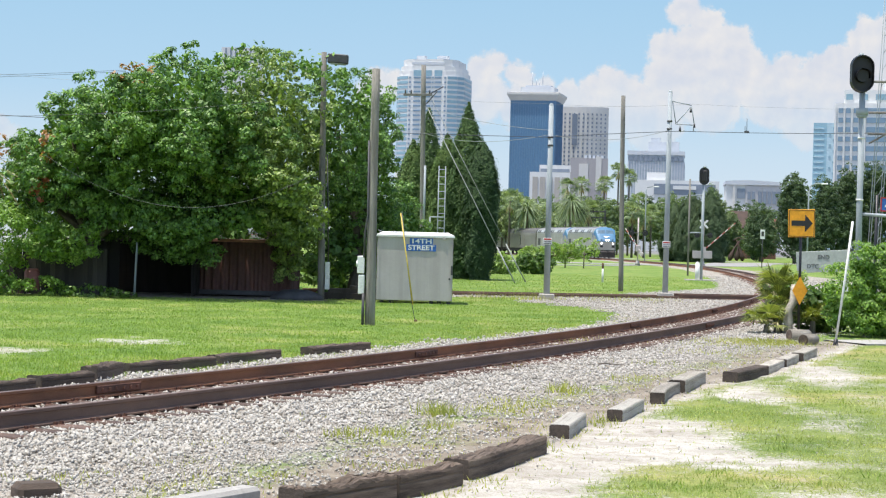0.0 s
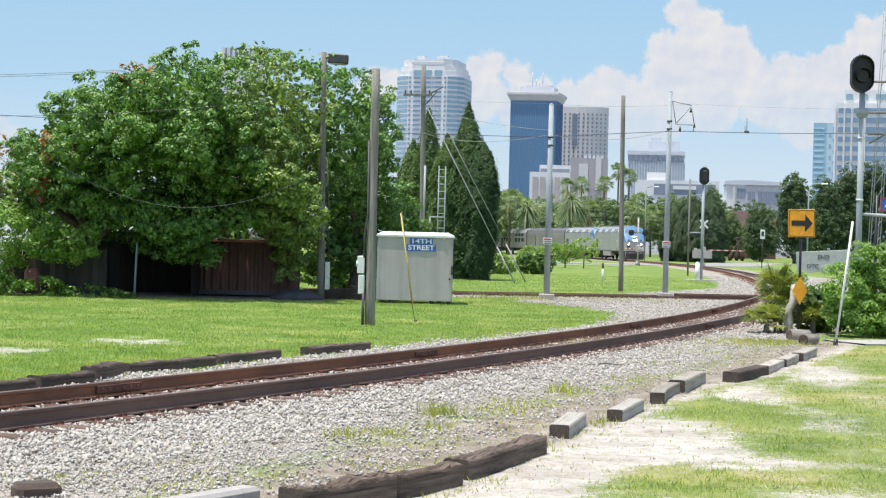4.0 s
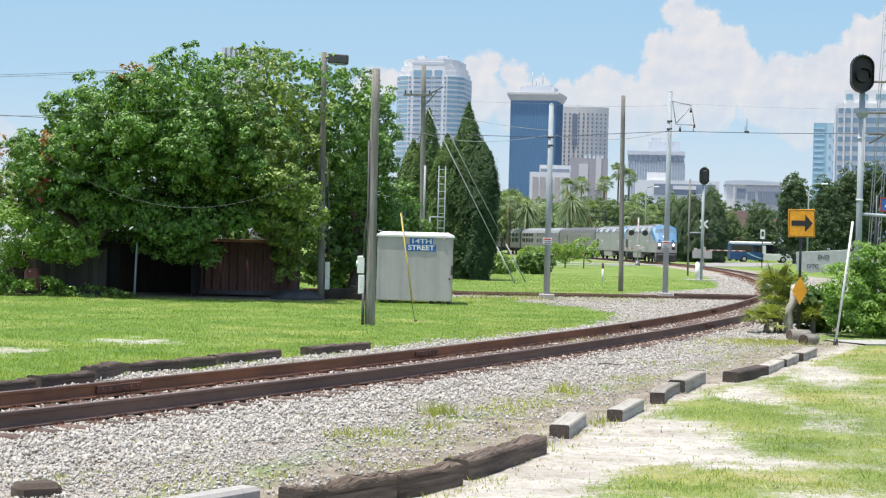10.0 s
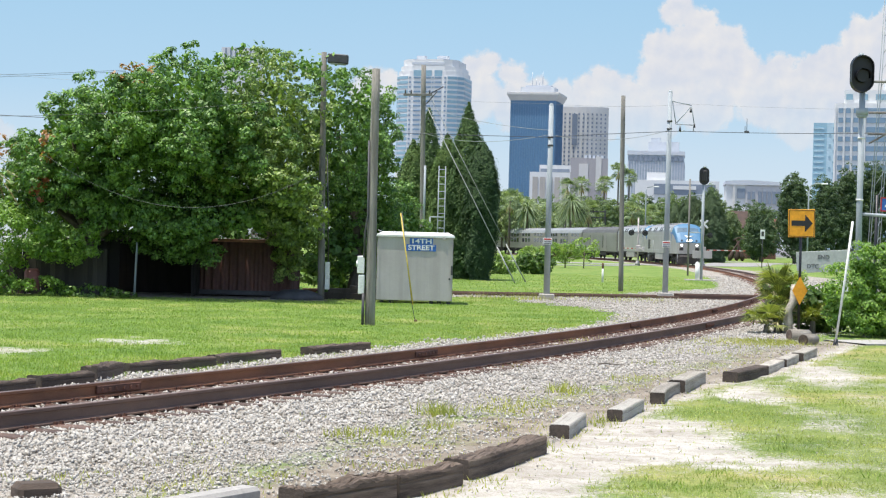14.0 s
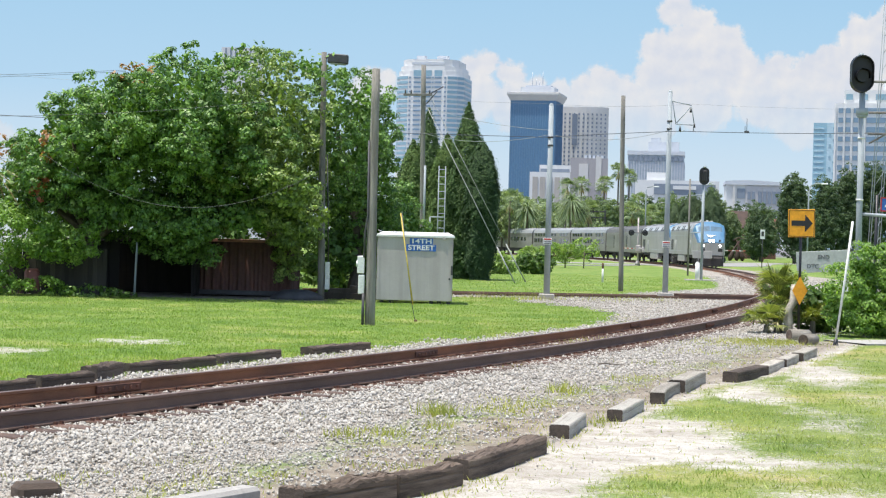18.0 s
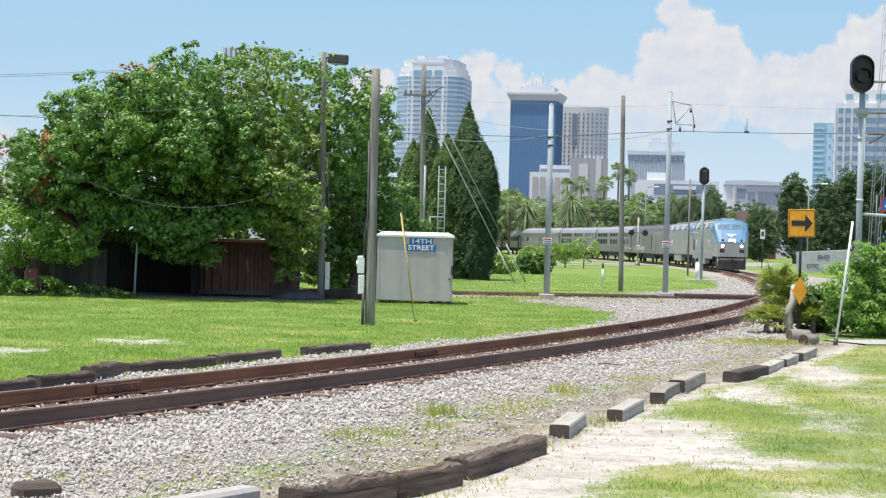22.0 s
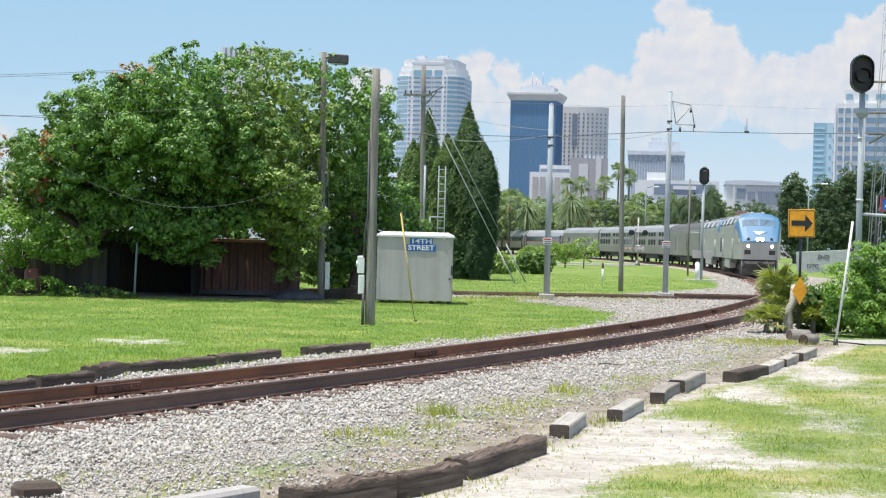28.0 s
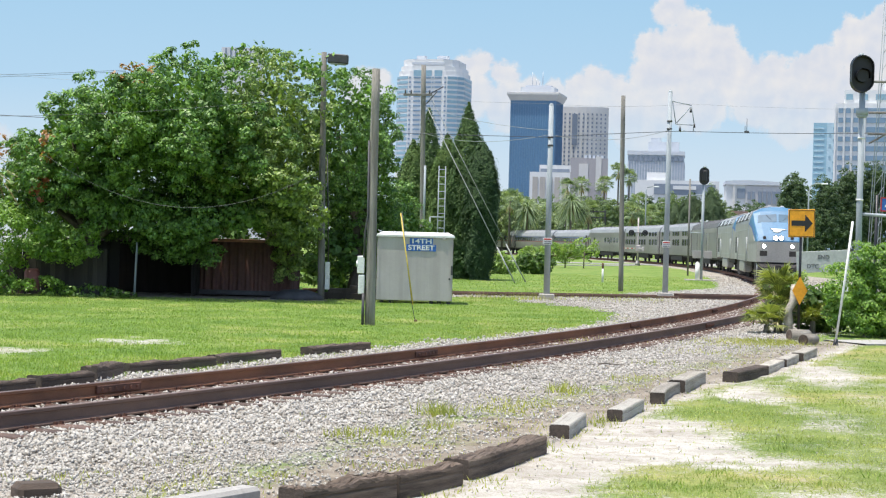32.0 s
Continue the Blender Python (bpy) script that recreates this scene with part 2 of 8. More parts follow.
def crown(name, lobes, clumps, per, size, spread, material, parent, seed, low=None, label="", long=1.7, fill=0, hollow=None):
    """A leafy crown over a union of lumpy ellipsoids ((centre), (radii)); clumps with gaps between."""
    rng = np.random.default_rng(seed)
    w = np.array([l[1][0] * l[1][2] for l in lobes])
    P, O = [], []
    for (c, r), share in zip(lobes, w / w.sum()):
        k = max(3, int(clumps * share))
        d = unit(k, rng)
        lump = np.array([noise.noise(Vector(q) * 2.3 + Vector((seed, c[0], c[1]))) for q in d])
        rad = (1 + 0.22 * lump) * rng.uniform(0.72, 1.06, k)
        p = np.array(c) + d * np.array(r) * rad[:, None]
        if low is not None:
            keep = p[:, 2] > low
            p, d = p[keep], d[keep]
        P.append(p)
        O.append(d)
    P, O = np.concatenate(P), np.concatenate(O)
    if hollow is not None:
        # clumps gather in masses, with open hollows between
        keep = np.array([noise.noise(Vector(q) * 0.85 + Vector((seed * 3.1, 0, 0))) + 0.5 * noise.noise(Vector(q) * 1.9) + 0.06 * rng.normal() for q in P]) > hollow
        P, O = P[keep], O[keep]
    k = len(P)
    # each clump is a small leafy dome, open below
    way = unit(k * per, rng).reshape(k, per, 3) + 0.35 * O[:, None, :] + np.array([0, 0, 0.25])
    way /= np.linalg.norm(way, axis=2)[:, :, None]
    rad = spread * rng.uniform(0.65, 1.35, (k, 1, 1)) * rng.uniform(0.55, 1.15, (k, per, 1))
    pos = (P[:, None, :] + way * rad * np.array([1.25, 1.25, 0.85])).reshape(-1, 3)
    out = way.reshape(-1, 3)
    v, f = leaf_mesh(pos, out, size, rng, long, 0.3, 0.55 if hollow is None else 0.38)
    if fill:
        inner = []
        for (c, r), share in zip(lobes, w / w.sum()):
            k = int(fill * share)
            inner.append(np.array(c) + unit(k, rng) * np.array(r) * rng.uniform(0.4, 0.68, (k, 1)))
        inner = np.concatenate(inner)
        if low is not None:
            inner = inner[inner[:, 2] > low]
        v2, f2 = leaf_mesh(inner, unit(len(inner), rng), size * 1.9, rng, 1.3)
        v, f = np.concatenate([v, v2]), np.concatenate([f, f2 + len(v)])
    if low is not None:
        v[:, 2] = np.maximum(v[:, 2], low - 0.3)
    return raw(name, v, f, material, parent, label)


def limbs(bm, base, height, radius, tips, rng, seg=8):
    top = Vector(base) + Vector((rng.uniform(-0.2, 0.2), rng.uniform(-0.2, 0.2), height))
    mid = Vector(base).lerp(top, 0.5) + Vector((rng.uniform(-0.15, 0.15), 0, 0))
    tube(bm, [base, mid, top], radius, seg, radius * 0.65)
    for t in tips:
        t = Vector(t)
        m = top.lerp(t, 0.5) + Vector((rng.uniform(-0.2, 0.2), rng.uniform(-0.2, 0.2), 0.25))
        tube(bm, [mid.lerp(top, rng.uniform(0.5, 1)), m, t], radius * 0.5, 6, radius * 0.12)
    return bm


# ---------------------------------------------------------------- the railway's line
BENDS = [-0.0049, -0.00378, -0.00308, -0.00076, -0.00185, -0.00235, -0.00154, -0.0016, -0.00231, -0.00223, -0.002]
LS = np.arange(-60.0, 520.0, 0.5)
_turn = np.cumsum(np.interp(LS, np.arange(11) * 30.0, BENDS)) * 0.5
_zero = int(np.argmin(abs(LS)))
LT = _turn - _turn[_zero] + 0.39908
_lx, _ly = np.cumsum(np.sin(LT)) * 0.5, np.cumsum(np.cos(LT)) * 0.5
LX, LY = _lx - _lx[_zero] + 0.912, _ly - _ly[_zero] + 31.389
GAUGE = 0.7525


def line(s, off=0.0, z=0.0):
    """A point of the line s metres along it, off metres to its right."""
    x, y, t = np.interp(s, LS, LX), np.interp(s, LS, LY), np.interp(s, LS, LT)
    return Vector((x + off * math.cos(t), y - off * math.sin(t), z))


def heading(s):
    return float(np.interp(s, LS, LT))


def from_line(x, y):
    """Signed distance (right positive) of points from the line, and how far along."""
    x, y = np.asarray(x, float), np.asarray(y, float)
    sx, sy, st = LX[::4], LY[::4], LT[::4]
    best, where = np.full(x.shape, 1e9), np.zeros(x.shape, int)
    for i in range(len(sx)):
        d = (x - sx[i]) ** 2 + (y - sy[i]) ** 2
        m = d < best
        best[m], where[m] = d[m], i
    t = st[where]
    return (x - sx[where]) * np.cos(t) - (y - sy[where]) * np.sin(t), LS[::4][where]


# ---------------------------------------------------------------- ground
def step01(v, a, b):
    t = np.clip((v - a) / (b - a), 0, 1)
    return t * t * (3 - 2 * t)


def wobble(x, y, scale, seed):
    """Cheap smooth noise, about -1 to 1."""
    r = np.random.default_rng(seed)
    out = 0.0
    for k in range(5):
        a, p, q = r.uniform(0, 6.28), r.uniform(0, 6.28), 1.0 + 0.7 * k
        out = out + np.sin((x * math.cos(a) + y * math.sin(a)) * q / scale * 2 + p) * np.cos((x * math.sin(a) - y * math.cos(a)) * q / scale * 1.7 + p * 2) / (1 + 0.5 * k)
    return out / 1.9


def street_y(x):
    return 66.2 + (x - 0.5) * 0.245


def to_kerb(d, s):
    """Distance from the line, rescaled so that the kerb timbers lie at 4.7."""
    k = np.interp(s, [-18, -13.5, -10.5, -6, -4, 0, 5, 12], [6.2, 5.95, 5.35, 4.95, 4.7, 4.9, 4.7, 4.7])
    return np.where(d > 2, 2 + (d - 2) * 2.7 / (k - 2), d)


def zones(x, y):
    """How far each spot is ballast or sand (0 to 1); the rest is grass."""
    d, s = from_line(x, y)
    d = to_kerb(d, s)
    left = np.interp(s, [-60, -4, 2, 8, 13, 17, 21, 24, 27, 29.5, 33, 60, 200], [-2.45, -2.5, -2.8, -2.4, -2.1, -2.3, -2.9, -4.0, -5.6, -8.0, -8.5, -3.2, -2.8])
    right = np.interp(s, [-60, -18, -8, 2, 8, 16, 40, 70, 130, 200], [3.7, 3.7, 3.55, 3.45, 3.45, 3.5, 3.7, 7.5, 4.0, 3.0])
    w = 0.35 * wobble(x, y, 1.6, 3) + 0.15 * wobble(x, y, 0.5, 4)
    grav = step01(d, left - 0.35 + w, left + 0.35 + w) * (1 - step01(d, right - 0.9 + w, right + 0.7 + w))
    # the tram track's own bed
    t = np.abs(y - street_y(x) - 1.0) + 0.8 * w
    grav = np.maximum(grav, (1 - step01(t, 1.5, 2.6)) * 0.75 * (x > -30) * (x < 40))
    # bare dirt and sand along the kerb timbers, the sandy pull-in and worn spots in the turf
    dirt = step01(d, 1.9, 3.4) * (1 - step01(d, 4.6, 5.4)) * (s < 12)
    dirt = dirt * (0.86 + 0.3 * wobble(x, y, 1.1, 8)) * step01(y, 8, 11)
    pull = (1 - step01(np.abs((x - 1.5) * 0.82 - (y - 17.6) * 0.5) / (1.1 + 0.04 * y) + 0.35 * wobble(x, y, 1.3, 5), 0.5, 1.0)) * step01(y, 12, 14) * (1 - step01(y, 20.5, 22.5))
    pull2 = (1 - step01(np.abs(d - 5.7) / 0.9 + 0.5 * wobble(x, y, 1.5, 6), 0.55, 1.0)) * step01(y, 22.5, 24.5) * (1 - step01(y, 33, 36))
    worn = np.clip(0.36 + 0.3 * wobble(x, y * 0.7, 1.5, 11) + 0.26 * wobble(x, y, 0.45, 12), 0, 0.9) * step01(d, 4.9, 5.6) * (1 - step01(y, 33, 38)) * step01(y, 10.5, 12.5)
    worn = np.maximum(worn, np.maximum(0.95 * pull, 0.72 * pull2))
    fray = 0.3 * wobble(x, y, 0.8, 14) + 0.28 * wobble(x, y, 0.3, 15)
    for cx, cy, rx, ry, v in ((3.35, 17.0, 0.95, 0.6, 0.75), (3.4, 14.8, 0.9, 0.5, 0.7), (6.0, 24.3, 0.6, 2.2, 0.6), (3.9, 25.3, 0.7, 1.5, 0.4), (6.2, 31.0, 0.9, 3.2, 0.5), (3.7, 21.0, 0.85, 3.4, -0.85), (2.2, 15.2, 0.85, 1.0, -0.75), (5.4, 25.5, 0.75, 4.0, -0.65), (7.9, 31.0, 1.2, 6.0, -0.75), (4.1, 16.3, 0.5, 0.5, -0.6), (4.6, 19.2, 0.5, 1.2, -0.3)):
        near = 1 - step01(np.hypot((x - cx) / rx, (y - cy) / ry) + 1.2 * fray, 0.1, 1.35)
        worn = np.clip(worn + v * near, 0, 0.97)
    worn = worn * (1 - 0.55 * step01(d, 6.4, 7.4))
    worn = np.where(d > 4.9, 0.22 + 0.56 * worn, worn) * (worn > 0)
    bare = 1 - step01(np.hypot((x + 5.7) / 1.5, (y - 33.6) / 1.5) + 0.5 * wobble(x, y, 1.2, 7) + 0.35 * wobble(x, y, 0.35, 17), 0.2, 1.0)
    bare = np.maximum(bare, 1 - step01(np.hypot((x + 7.3) / 1.0, (y - 30.0) / 2.0) + 0.5 * wobble(x, y, 0.9, 9) + 0.35 * wobble(x, y, 0.35, 18), 0.2, 1.0))
    # shade under the thicket, put into the ground as dark earth
    thicket_shade = step01(x, -14.5, -13.5) * (1 - step01(x, -4.2, -3.4)) * step01(y, 56.6, 57.6) * (1 - step01(y, 66, 68))
    sand = np.clip(np.maximum.reduce([dirt, worn, 0.56 * bare, thicket_shade]), 0, 1)
    return np.clip(grav, 0, 1), sand * (1 - grav), step01(y, 380, 450) + 0.0 * x


def relief(x, y):
    d, s = from_line(x, y)
    bed = 1 - step01(np.abs(d), 1.9, 3.2)
    return -0.014 * bed + 0.018 * wobble(x, y, 1.0, 21) * (1 - bed) + 0.012 * wobble(x, y, 0.4, 22)


def spread_axis(a, b, step, far, grow=1.35):
    mid = list(np.arange(a, b + 1e-6, step))
    k = step
    while mid[-1] + k < far:
        k *= grow
        mid.append(mid[-1] + k)
    k, low = step, [a]
    while low[-1] - k > -far:
        k *= grow
        low.append(low[-1] - k)
    return np.array(low[:0:-1] + mid)


gx = spread_axis(-20, 20, 0.25, 4200)
gx = np.concatenate([gx[gx < -4.01], np.arange(-4, 9, 0.125), gx[gx > 8.99]])
gy = np.concatenate([[-3500, -1500, -600, -200, -80, -30, -10, 0, 4, 8, 10], np.arange(11, 13, 0.25), np.arange(13, 28, 0.14), np.arange(28, 46, 0.25), np.arange(46, 125, 0.8), np.arange(126, 330, 5.0), [350, 400, 480, 600, 800, 1100, 1600, 2400, 3400, 4900]])
GX, GY = np.meshgrid(gx, gy)
fx, fy = GX.ravel(), GY.ravel()
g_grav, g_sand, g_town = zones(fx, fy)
near_mask = np.exp(-np.maximum(0, np.hypot(fx, fy - 40) - 70) / 30)
gz = relief(fx, fy) * near_mask
nx_, ny_ = len(gx), len(gy)
ii = (np.arange(ny_ - 1)[:, None] * nx_ + np.arange(nx_ - 1)[None, :]).ravel()
faces = np.stack([ii, ii + 1, ii + nx_ + 1, ii + nx_], 1)


def ground_material():
    m, nt, p = shade("ground_grass_gravel_sand")
    at = nt.nodes.new("ShaderNodeAttribute")
    at.attribute_name = "zone"
    sep = nt.nodes.new("ShaderNodeSeparateColor")
    nt.links.new(at.outputs["Color"], sep.inputs[0])
    geo = nt.nodes.new("ShaderNodeNewGeometry")

    def nz(scale, detail=4.0, rough=0.6):
        n = node(nt, "TexNoise", Scale=scale, Detail=detail, Roughness=rough)
        nt.links.new(geo.outputs["Position"], n.inputs["Vector"])
        return n.outputs[0]

    def edge(sock, wide):
        a = node(nt, "Math")
        a.operation = "ADD"
        nt.links.new(sock, a.inputs[0])
        b = node(nt, "Math")
        b.operation = "MULTIPLY_ADD"
        nt.links.new(blend(nt, "MIX", 0.5, nz(6.0, 8.0, 0.85), nz(26.0, 4.0, 0.7)), b.inputs[0])
        b.inputs[1].default_value, b.inputs[2].default_value = wide, -wide / 2
        nt.links.new(b.outputs[0], a.inputs[1])
        return ramp(nt, a.outputs[0], [(0.34, (0, 0, 0)), (0.64, (1, 1, 1))])

    turf = ramp(nt, nz(0.35, 6.0, 0.7), [(0.32, (0.1, 0.185, 0.036)), (0.5, (0.18, 0.265, 0.062)), (0.66, (0.32, 0.33, 0.125))])
    turf = blend(nt, "MULTIPLY", 0.8, turf, ramp(nt, nz(14.0, 6.0, 0.8), [(0.3, (0.42, 0.48, 0.38)), (0.68, (1.15, 1.13, 1.1))]))
    px_ = nt.nodes.new("ShaderNodeSeparateXYZ")
    nt.links.new(geo.outputs["Position"], px_.inputs[0])
    dry = node(nt, "MapRange")
    nt.links.new(px_.outputs[0], dry.inputs[0])
    dry.inputs[1].default_value, dry.inputs[2].default_value = 0.0, 4.0
    nearer = node(nt, "MapRange")
    nt.links.new(px_.outputs[1], nearer.inputs[0])
    nearer.inputs[1].default_value, nearer.inputs[2].default_value = 46.0, 38.0
    dry_ = node(nt, "Math")
    dry_.operation = "MULTIPLY"
    nt.links.new(dry.outputs[0], dry_.inputs[0])
    nt.links.new(nearer.outputs[0], dry_.inputs[1])
    turf = blend(nt, "MIX", dry_.outputs[0], turf, blend(nt, "MULTIPLY", 1.0, turf, (1.25, 1.02, 1.3)))
    sand = ramp(nt, nz(1.1, 6.0), [(0.3, (0.36, 0.33, 0.285)), (0.6, (0.51, 0.485, 0.44))])
    sand = blend(nt, "MULTIPLY", 0.9, sand, ramp(nt, nz(34.0, 6.0, 0.85), [(0.3, (0.62, 0.59, 0.56)), (0.5, (0.95, 0.94, 0.93)), (0.65, (1.12, 1.12, 1.12))]))
    sand = blend(nt, "MULTIPLY", 0.8, sand, ramp(nt, nz(5.0, 6.0, 0.75), [(0.36, (0.66, 0.62, 0.55)), (0.52, (1, 1, 1))]))
    vo = node(nt, "TexVoronoi", Scale=17.0, Randomness=1.0)
    nt.links.new(geo.outputs["Position"], vo.inputs["Vector"])
    grey = nt.nodes.new("ShaderNodeSeparateColor")
    nt.links.new(vo.outputs["Color"], grey.inputs[0])
    stone = ramp(nt, grey.outputs[0], [(0.0, (0.3, 0.28, 0.245)), (0.4, (0.39, 0.37, 0.335)), (1.0, (0.47, 0.45, 0.415))])
    stone = blend(nt, "MULTIPLY", 0.85, stone, ramp(nt, vo.outputs["Distance"], [(0.25, (1, 1, 1)), (0.62, (0.66, 0.62, 0.57))]))
    stone = blend(nt, "MULTIPLY", 0.8, stone, ramp(nt, nz(0.8, 4.0), [(0.3, (0.8, 0.74, 0.66)), (0.6, (1, 1, 1))]))
    # earth: dirt by the kerb, and the tone painted in for thicket shade
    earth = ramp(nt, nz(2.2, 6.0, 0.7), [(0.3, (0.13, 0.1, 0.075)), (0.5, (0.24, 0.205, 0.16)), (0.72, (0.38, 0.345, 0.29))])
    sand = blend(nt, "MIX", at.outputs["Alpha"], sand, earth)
    turf = blend(nt, "MULTIPLY", 0.7, turf, ramp(nt, nz(2.6, 5.0, 0.7), [(0.3, (0.72, 0.8, 0.6)), (0.65, (1.12, 1.08, 1.05))]))
    c = blend(nt, "MIX", edge(sep.outputs[1], 2.5), turf, sand)
    c = blend(nt, "MIX", edge(sep.outputs[0], 0.7), c, stone)
    town = ramp(nt, nz(0.02, 3.0), [(0.35, (0.12, 0.12, 0.12)), (0.65, (0.24, 0.235, 0.23))])
    c = blend(nt, "MIX", sep.outputs[2], c, town)
    nt.links.new(c, p.inputs["Base Color"])
    p.inputs["Roughness"].default_value, p.inputs["Specular IOR Level"].default_value = 0.95, 0.2
    bm_ = node(nt, "Bump", Strength=0.6, Distance=0.03)
    nt.links.new(nz(28.0, 5.0, 0.75), bm_.inputs["Height"])
    nt.links.new(bm_.outputs[0], p.inputs["Normal"])
    return m


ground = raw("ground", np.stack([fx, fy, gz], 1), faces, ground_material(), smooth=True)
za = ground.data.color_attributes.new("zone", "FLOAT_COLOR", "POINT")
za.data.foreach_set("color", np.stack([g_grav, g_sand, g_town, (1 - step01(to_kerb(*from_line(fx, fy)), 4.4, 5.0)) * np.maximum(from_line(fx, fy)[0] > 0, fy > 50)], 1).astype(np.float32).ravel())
tagged(ground, "flat ground of mown grass, pale ballast and worn sand", "ground", kind="structure")


# ---------------------------------------------------------------- railway
def rail_profile(h=0.18):
    return [(-0.07, 0), (0.07, 0), (0.07, 0.016), (0.012, 0.035), (0.012, h - 0.045), (0.037, h - 0.036), (0.037, h - 0.006), (0.028, h), (-0.028, h), (-0.037, h - 0.006), (-0.037, h - 0.036), (-0.012, h - 0.045), (-0.012, 0.035), (-0.07, 0.016)]


def rail_piece(bm, pts, normals):
    prof = rail_profile()
    rings = [[p + n * a + Vector((0, 0, b)) for a, b in prof] for p, n in zip(pts, normals)]
    loft(bm, rings)
    for f in bm.faces:
        if f.normal.z > 0.5 or f.calc_center_median().z > 0.195:
            f.material_index = 1
    return bm


track = thing("railway_track", "rusty curved railway track on pale ballast", "railway track", kind="structure")
RAIL_BASE = 0.022
for side in (-1, 1):
    joints = [-52.0, -40.0, -30.0, -19.6, -10.4, -1.25, 12.5] if side < 0 else [-52.0, -40.0, -28.0, -15.2, 14.2]
    while joints[-1] < 330:
        joints.append(joints[-1] + 11.88)
    for s, e in zip(joints, joints[1:]):
        n = max(6, int(e - s) if s < 120 else 6)
        ss = [s + 0.004 + (e - s - 0.008) * i / n for i in range(n + 1)]
        bm = B()
        rail_piece(bm, [line(q, side * GAUGE, RAIL_BASE) for q in ss], [Vector((math.cos(heading(q)), -math.sin(heading(q)), 0)) for q in ss])
        part("rail", bm, [M_RAIL if side < 0 else M_RAILDARK, M_RAILTOP], track)
        if s < 60:
            for inner in (-1, 1):
                bm = B()
                h = heading(s)
                m = Matrix.Rotation(-h, 4, "Z")
                c = line(s, side * GAUGE + inner * 0.034, RAIL_BASE + 0.092)
                box(bm, c, (0.03, 0.92, 0.1), m, 0.008)
                for k in (-0.36, -0.22, -0.08, 0.08, 0.22, 0.36):
                    q = c + m @ Vector((inner * 0.028, k, 0))
                    box(bm, q, (0.03, 0.035, 0.035), m)
                part("joint_bar", bm, M_PLATE, track, "rust-red bolted joint bar")

bm = B()
box(bm, (0, 0, -0.065), (2.6, 0.23, 0.17), None, 0.012)
for side in (-1, 1):
    box(bm, (side * GAUGE, 0, 0.014 + 0.003), (0.34, 0.19, 0.012), None, 0, 1)
    for k in (-0.11, 0.11):
        for j in (-0.05, 0.05):
            box(bm, (side * GAUGE + k, j, 0.036), (0.035, 0.03, 0.035), None, 0, 1)
tie_mesh = part("sleeper", bm, [M_TIE, M_PLATE], track).data
ties = [ob for ob in track.children if ob.name.startswith("sleeper")]
rng = random.Random(5)
s, first = -40.0, True
while s < 110:
    ob = ties[0] if first else new("sleeper", tie_mesh)
    ob.parent, first = track, False
    ob.matrix_basis = Matrix.Translation(line(s, rng.uniform(-0.03, 0.03), -0.002)) @ Matrix.Rotation(-heading(s) + rng.uniform(-0.02, 0.02), 4, "Z")
    s += 0.54

# the tram track that crosses it
tram = thing("tram_track", "tram track crossing the railway on the level", "tram track", kind="structure")
for off in (-0.75, 0.75):
    for a, b in ((-26, 9.2), (15.6, 40)):
        pts = [Vector((x, street_y(x) + 1.7 + off, -0.06)) for x in np.linspace(a, b, 10)]
        bm = B()
        rail_piece(bm, pts, [Vector((0.238, -0.971, 0))] * 10)
        part("rail", bm, [M_RAILDARK, M_RAILDARK], tram)
    pts = [Vector((x, street_y(x) + 1.7 + off, 0.012)) for x in np.linspace(9.25, 15.55, 6)]
    bm = B()
    rail_piece(bm, pts, [Vector((0.238, -0.971, 0))] * 6)
    part("crossing_rail", bm, [M_RAILDARK, M_RAILTOP], tram)
bm = B()
box(bm, (0, 0, -0.05), (0.24, 2.5, 0.16), None, 0.012)
tie2 = None
for k in range(60):
    x = -20 + k * 0.75
    if tie2 is None:
        tie2 = part("sleeper", bm, M_TIE, tram)
        ob = tie2
    else:
        ob = new("sleeper", tie2.data)
        ob.parent = tram
    ob.matrix_basis = pose(x, street_y(x) + 1.7, -0.05, 0, 0, 13.8)


# roads in the distance
def ribbon(name, pts, width, z, material, label, category):
    pts = [Vector((*p, z)) for p in pts]
    fine = []
    for i in range(len(pts) - 1):
        p0, p1, p2, p3 = pts[max(i - 1, 0)], pts[i], pts[i + 1], pts[min(i + 2, len(pts) - 1)]
        for k in range(10):
            t = k / 10
            fine.append(0.5 * ((2 * p1) + (p2 - p0) * t + (2 * p0 - 5 * p1 + 4 * p2 - p3) * t * t + (3 * p1 - p0 - 3 * p2 + p3) * t ** 3))
    fine.append(pts[-1])
    rings = []
    for i, p in enumerate(fine):
        d = (fine[min(i + 1, len(fine) - 1)] - fine[max(i - 1, 0)]).normalized()
        n = Vector((d.y, -d.x, 0)) * width / 2
        rings.append([p - n - Vector((0, 0, 0.2)), p - n, p + n, p + n - Vector((0, 0, 0.2))])
    bm = B()
    loft(bm, rings, cap=False, closed=False)
    bmesh.ops.recalc_face_normals(bm, faces=bm.faces)
    return solo(name, bm, material, label, category, kind="structure")


M_ROAD = surface("pale_worn_road", (0.32, 0.31, 0.295), (0.24, 0.23, 0.22), 0.9, big=0.2, fine=6, bump=0.1)
M_PATH = surface("pale_concrete_path", (0.39, 0.375, 0.345), (0.31, 0.3, 0.275), 0.9, big=0.3, fine=6, bump=0.1)
ribbon("road", [(-90, 205), (-30, 200), (5, 194), (22, 191), (33, 205), (42, 240), (60, 259), (100, 263), (260, 268)], 8.0, 0.03, M_ROAD, "pale worn road over the level crossing", "road")
ribbon("road", [(12, 345), (15, 318), (20.5, 286), (28, 266), (44, 261.5)], 7.0, 0.034, M_ROAD, "pale worn side road beyond the railway", "road")
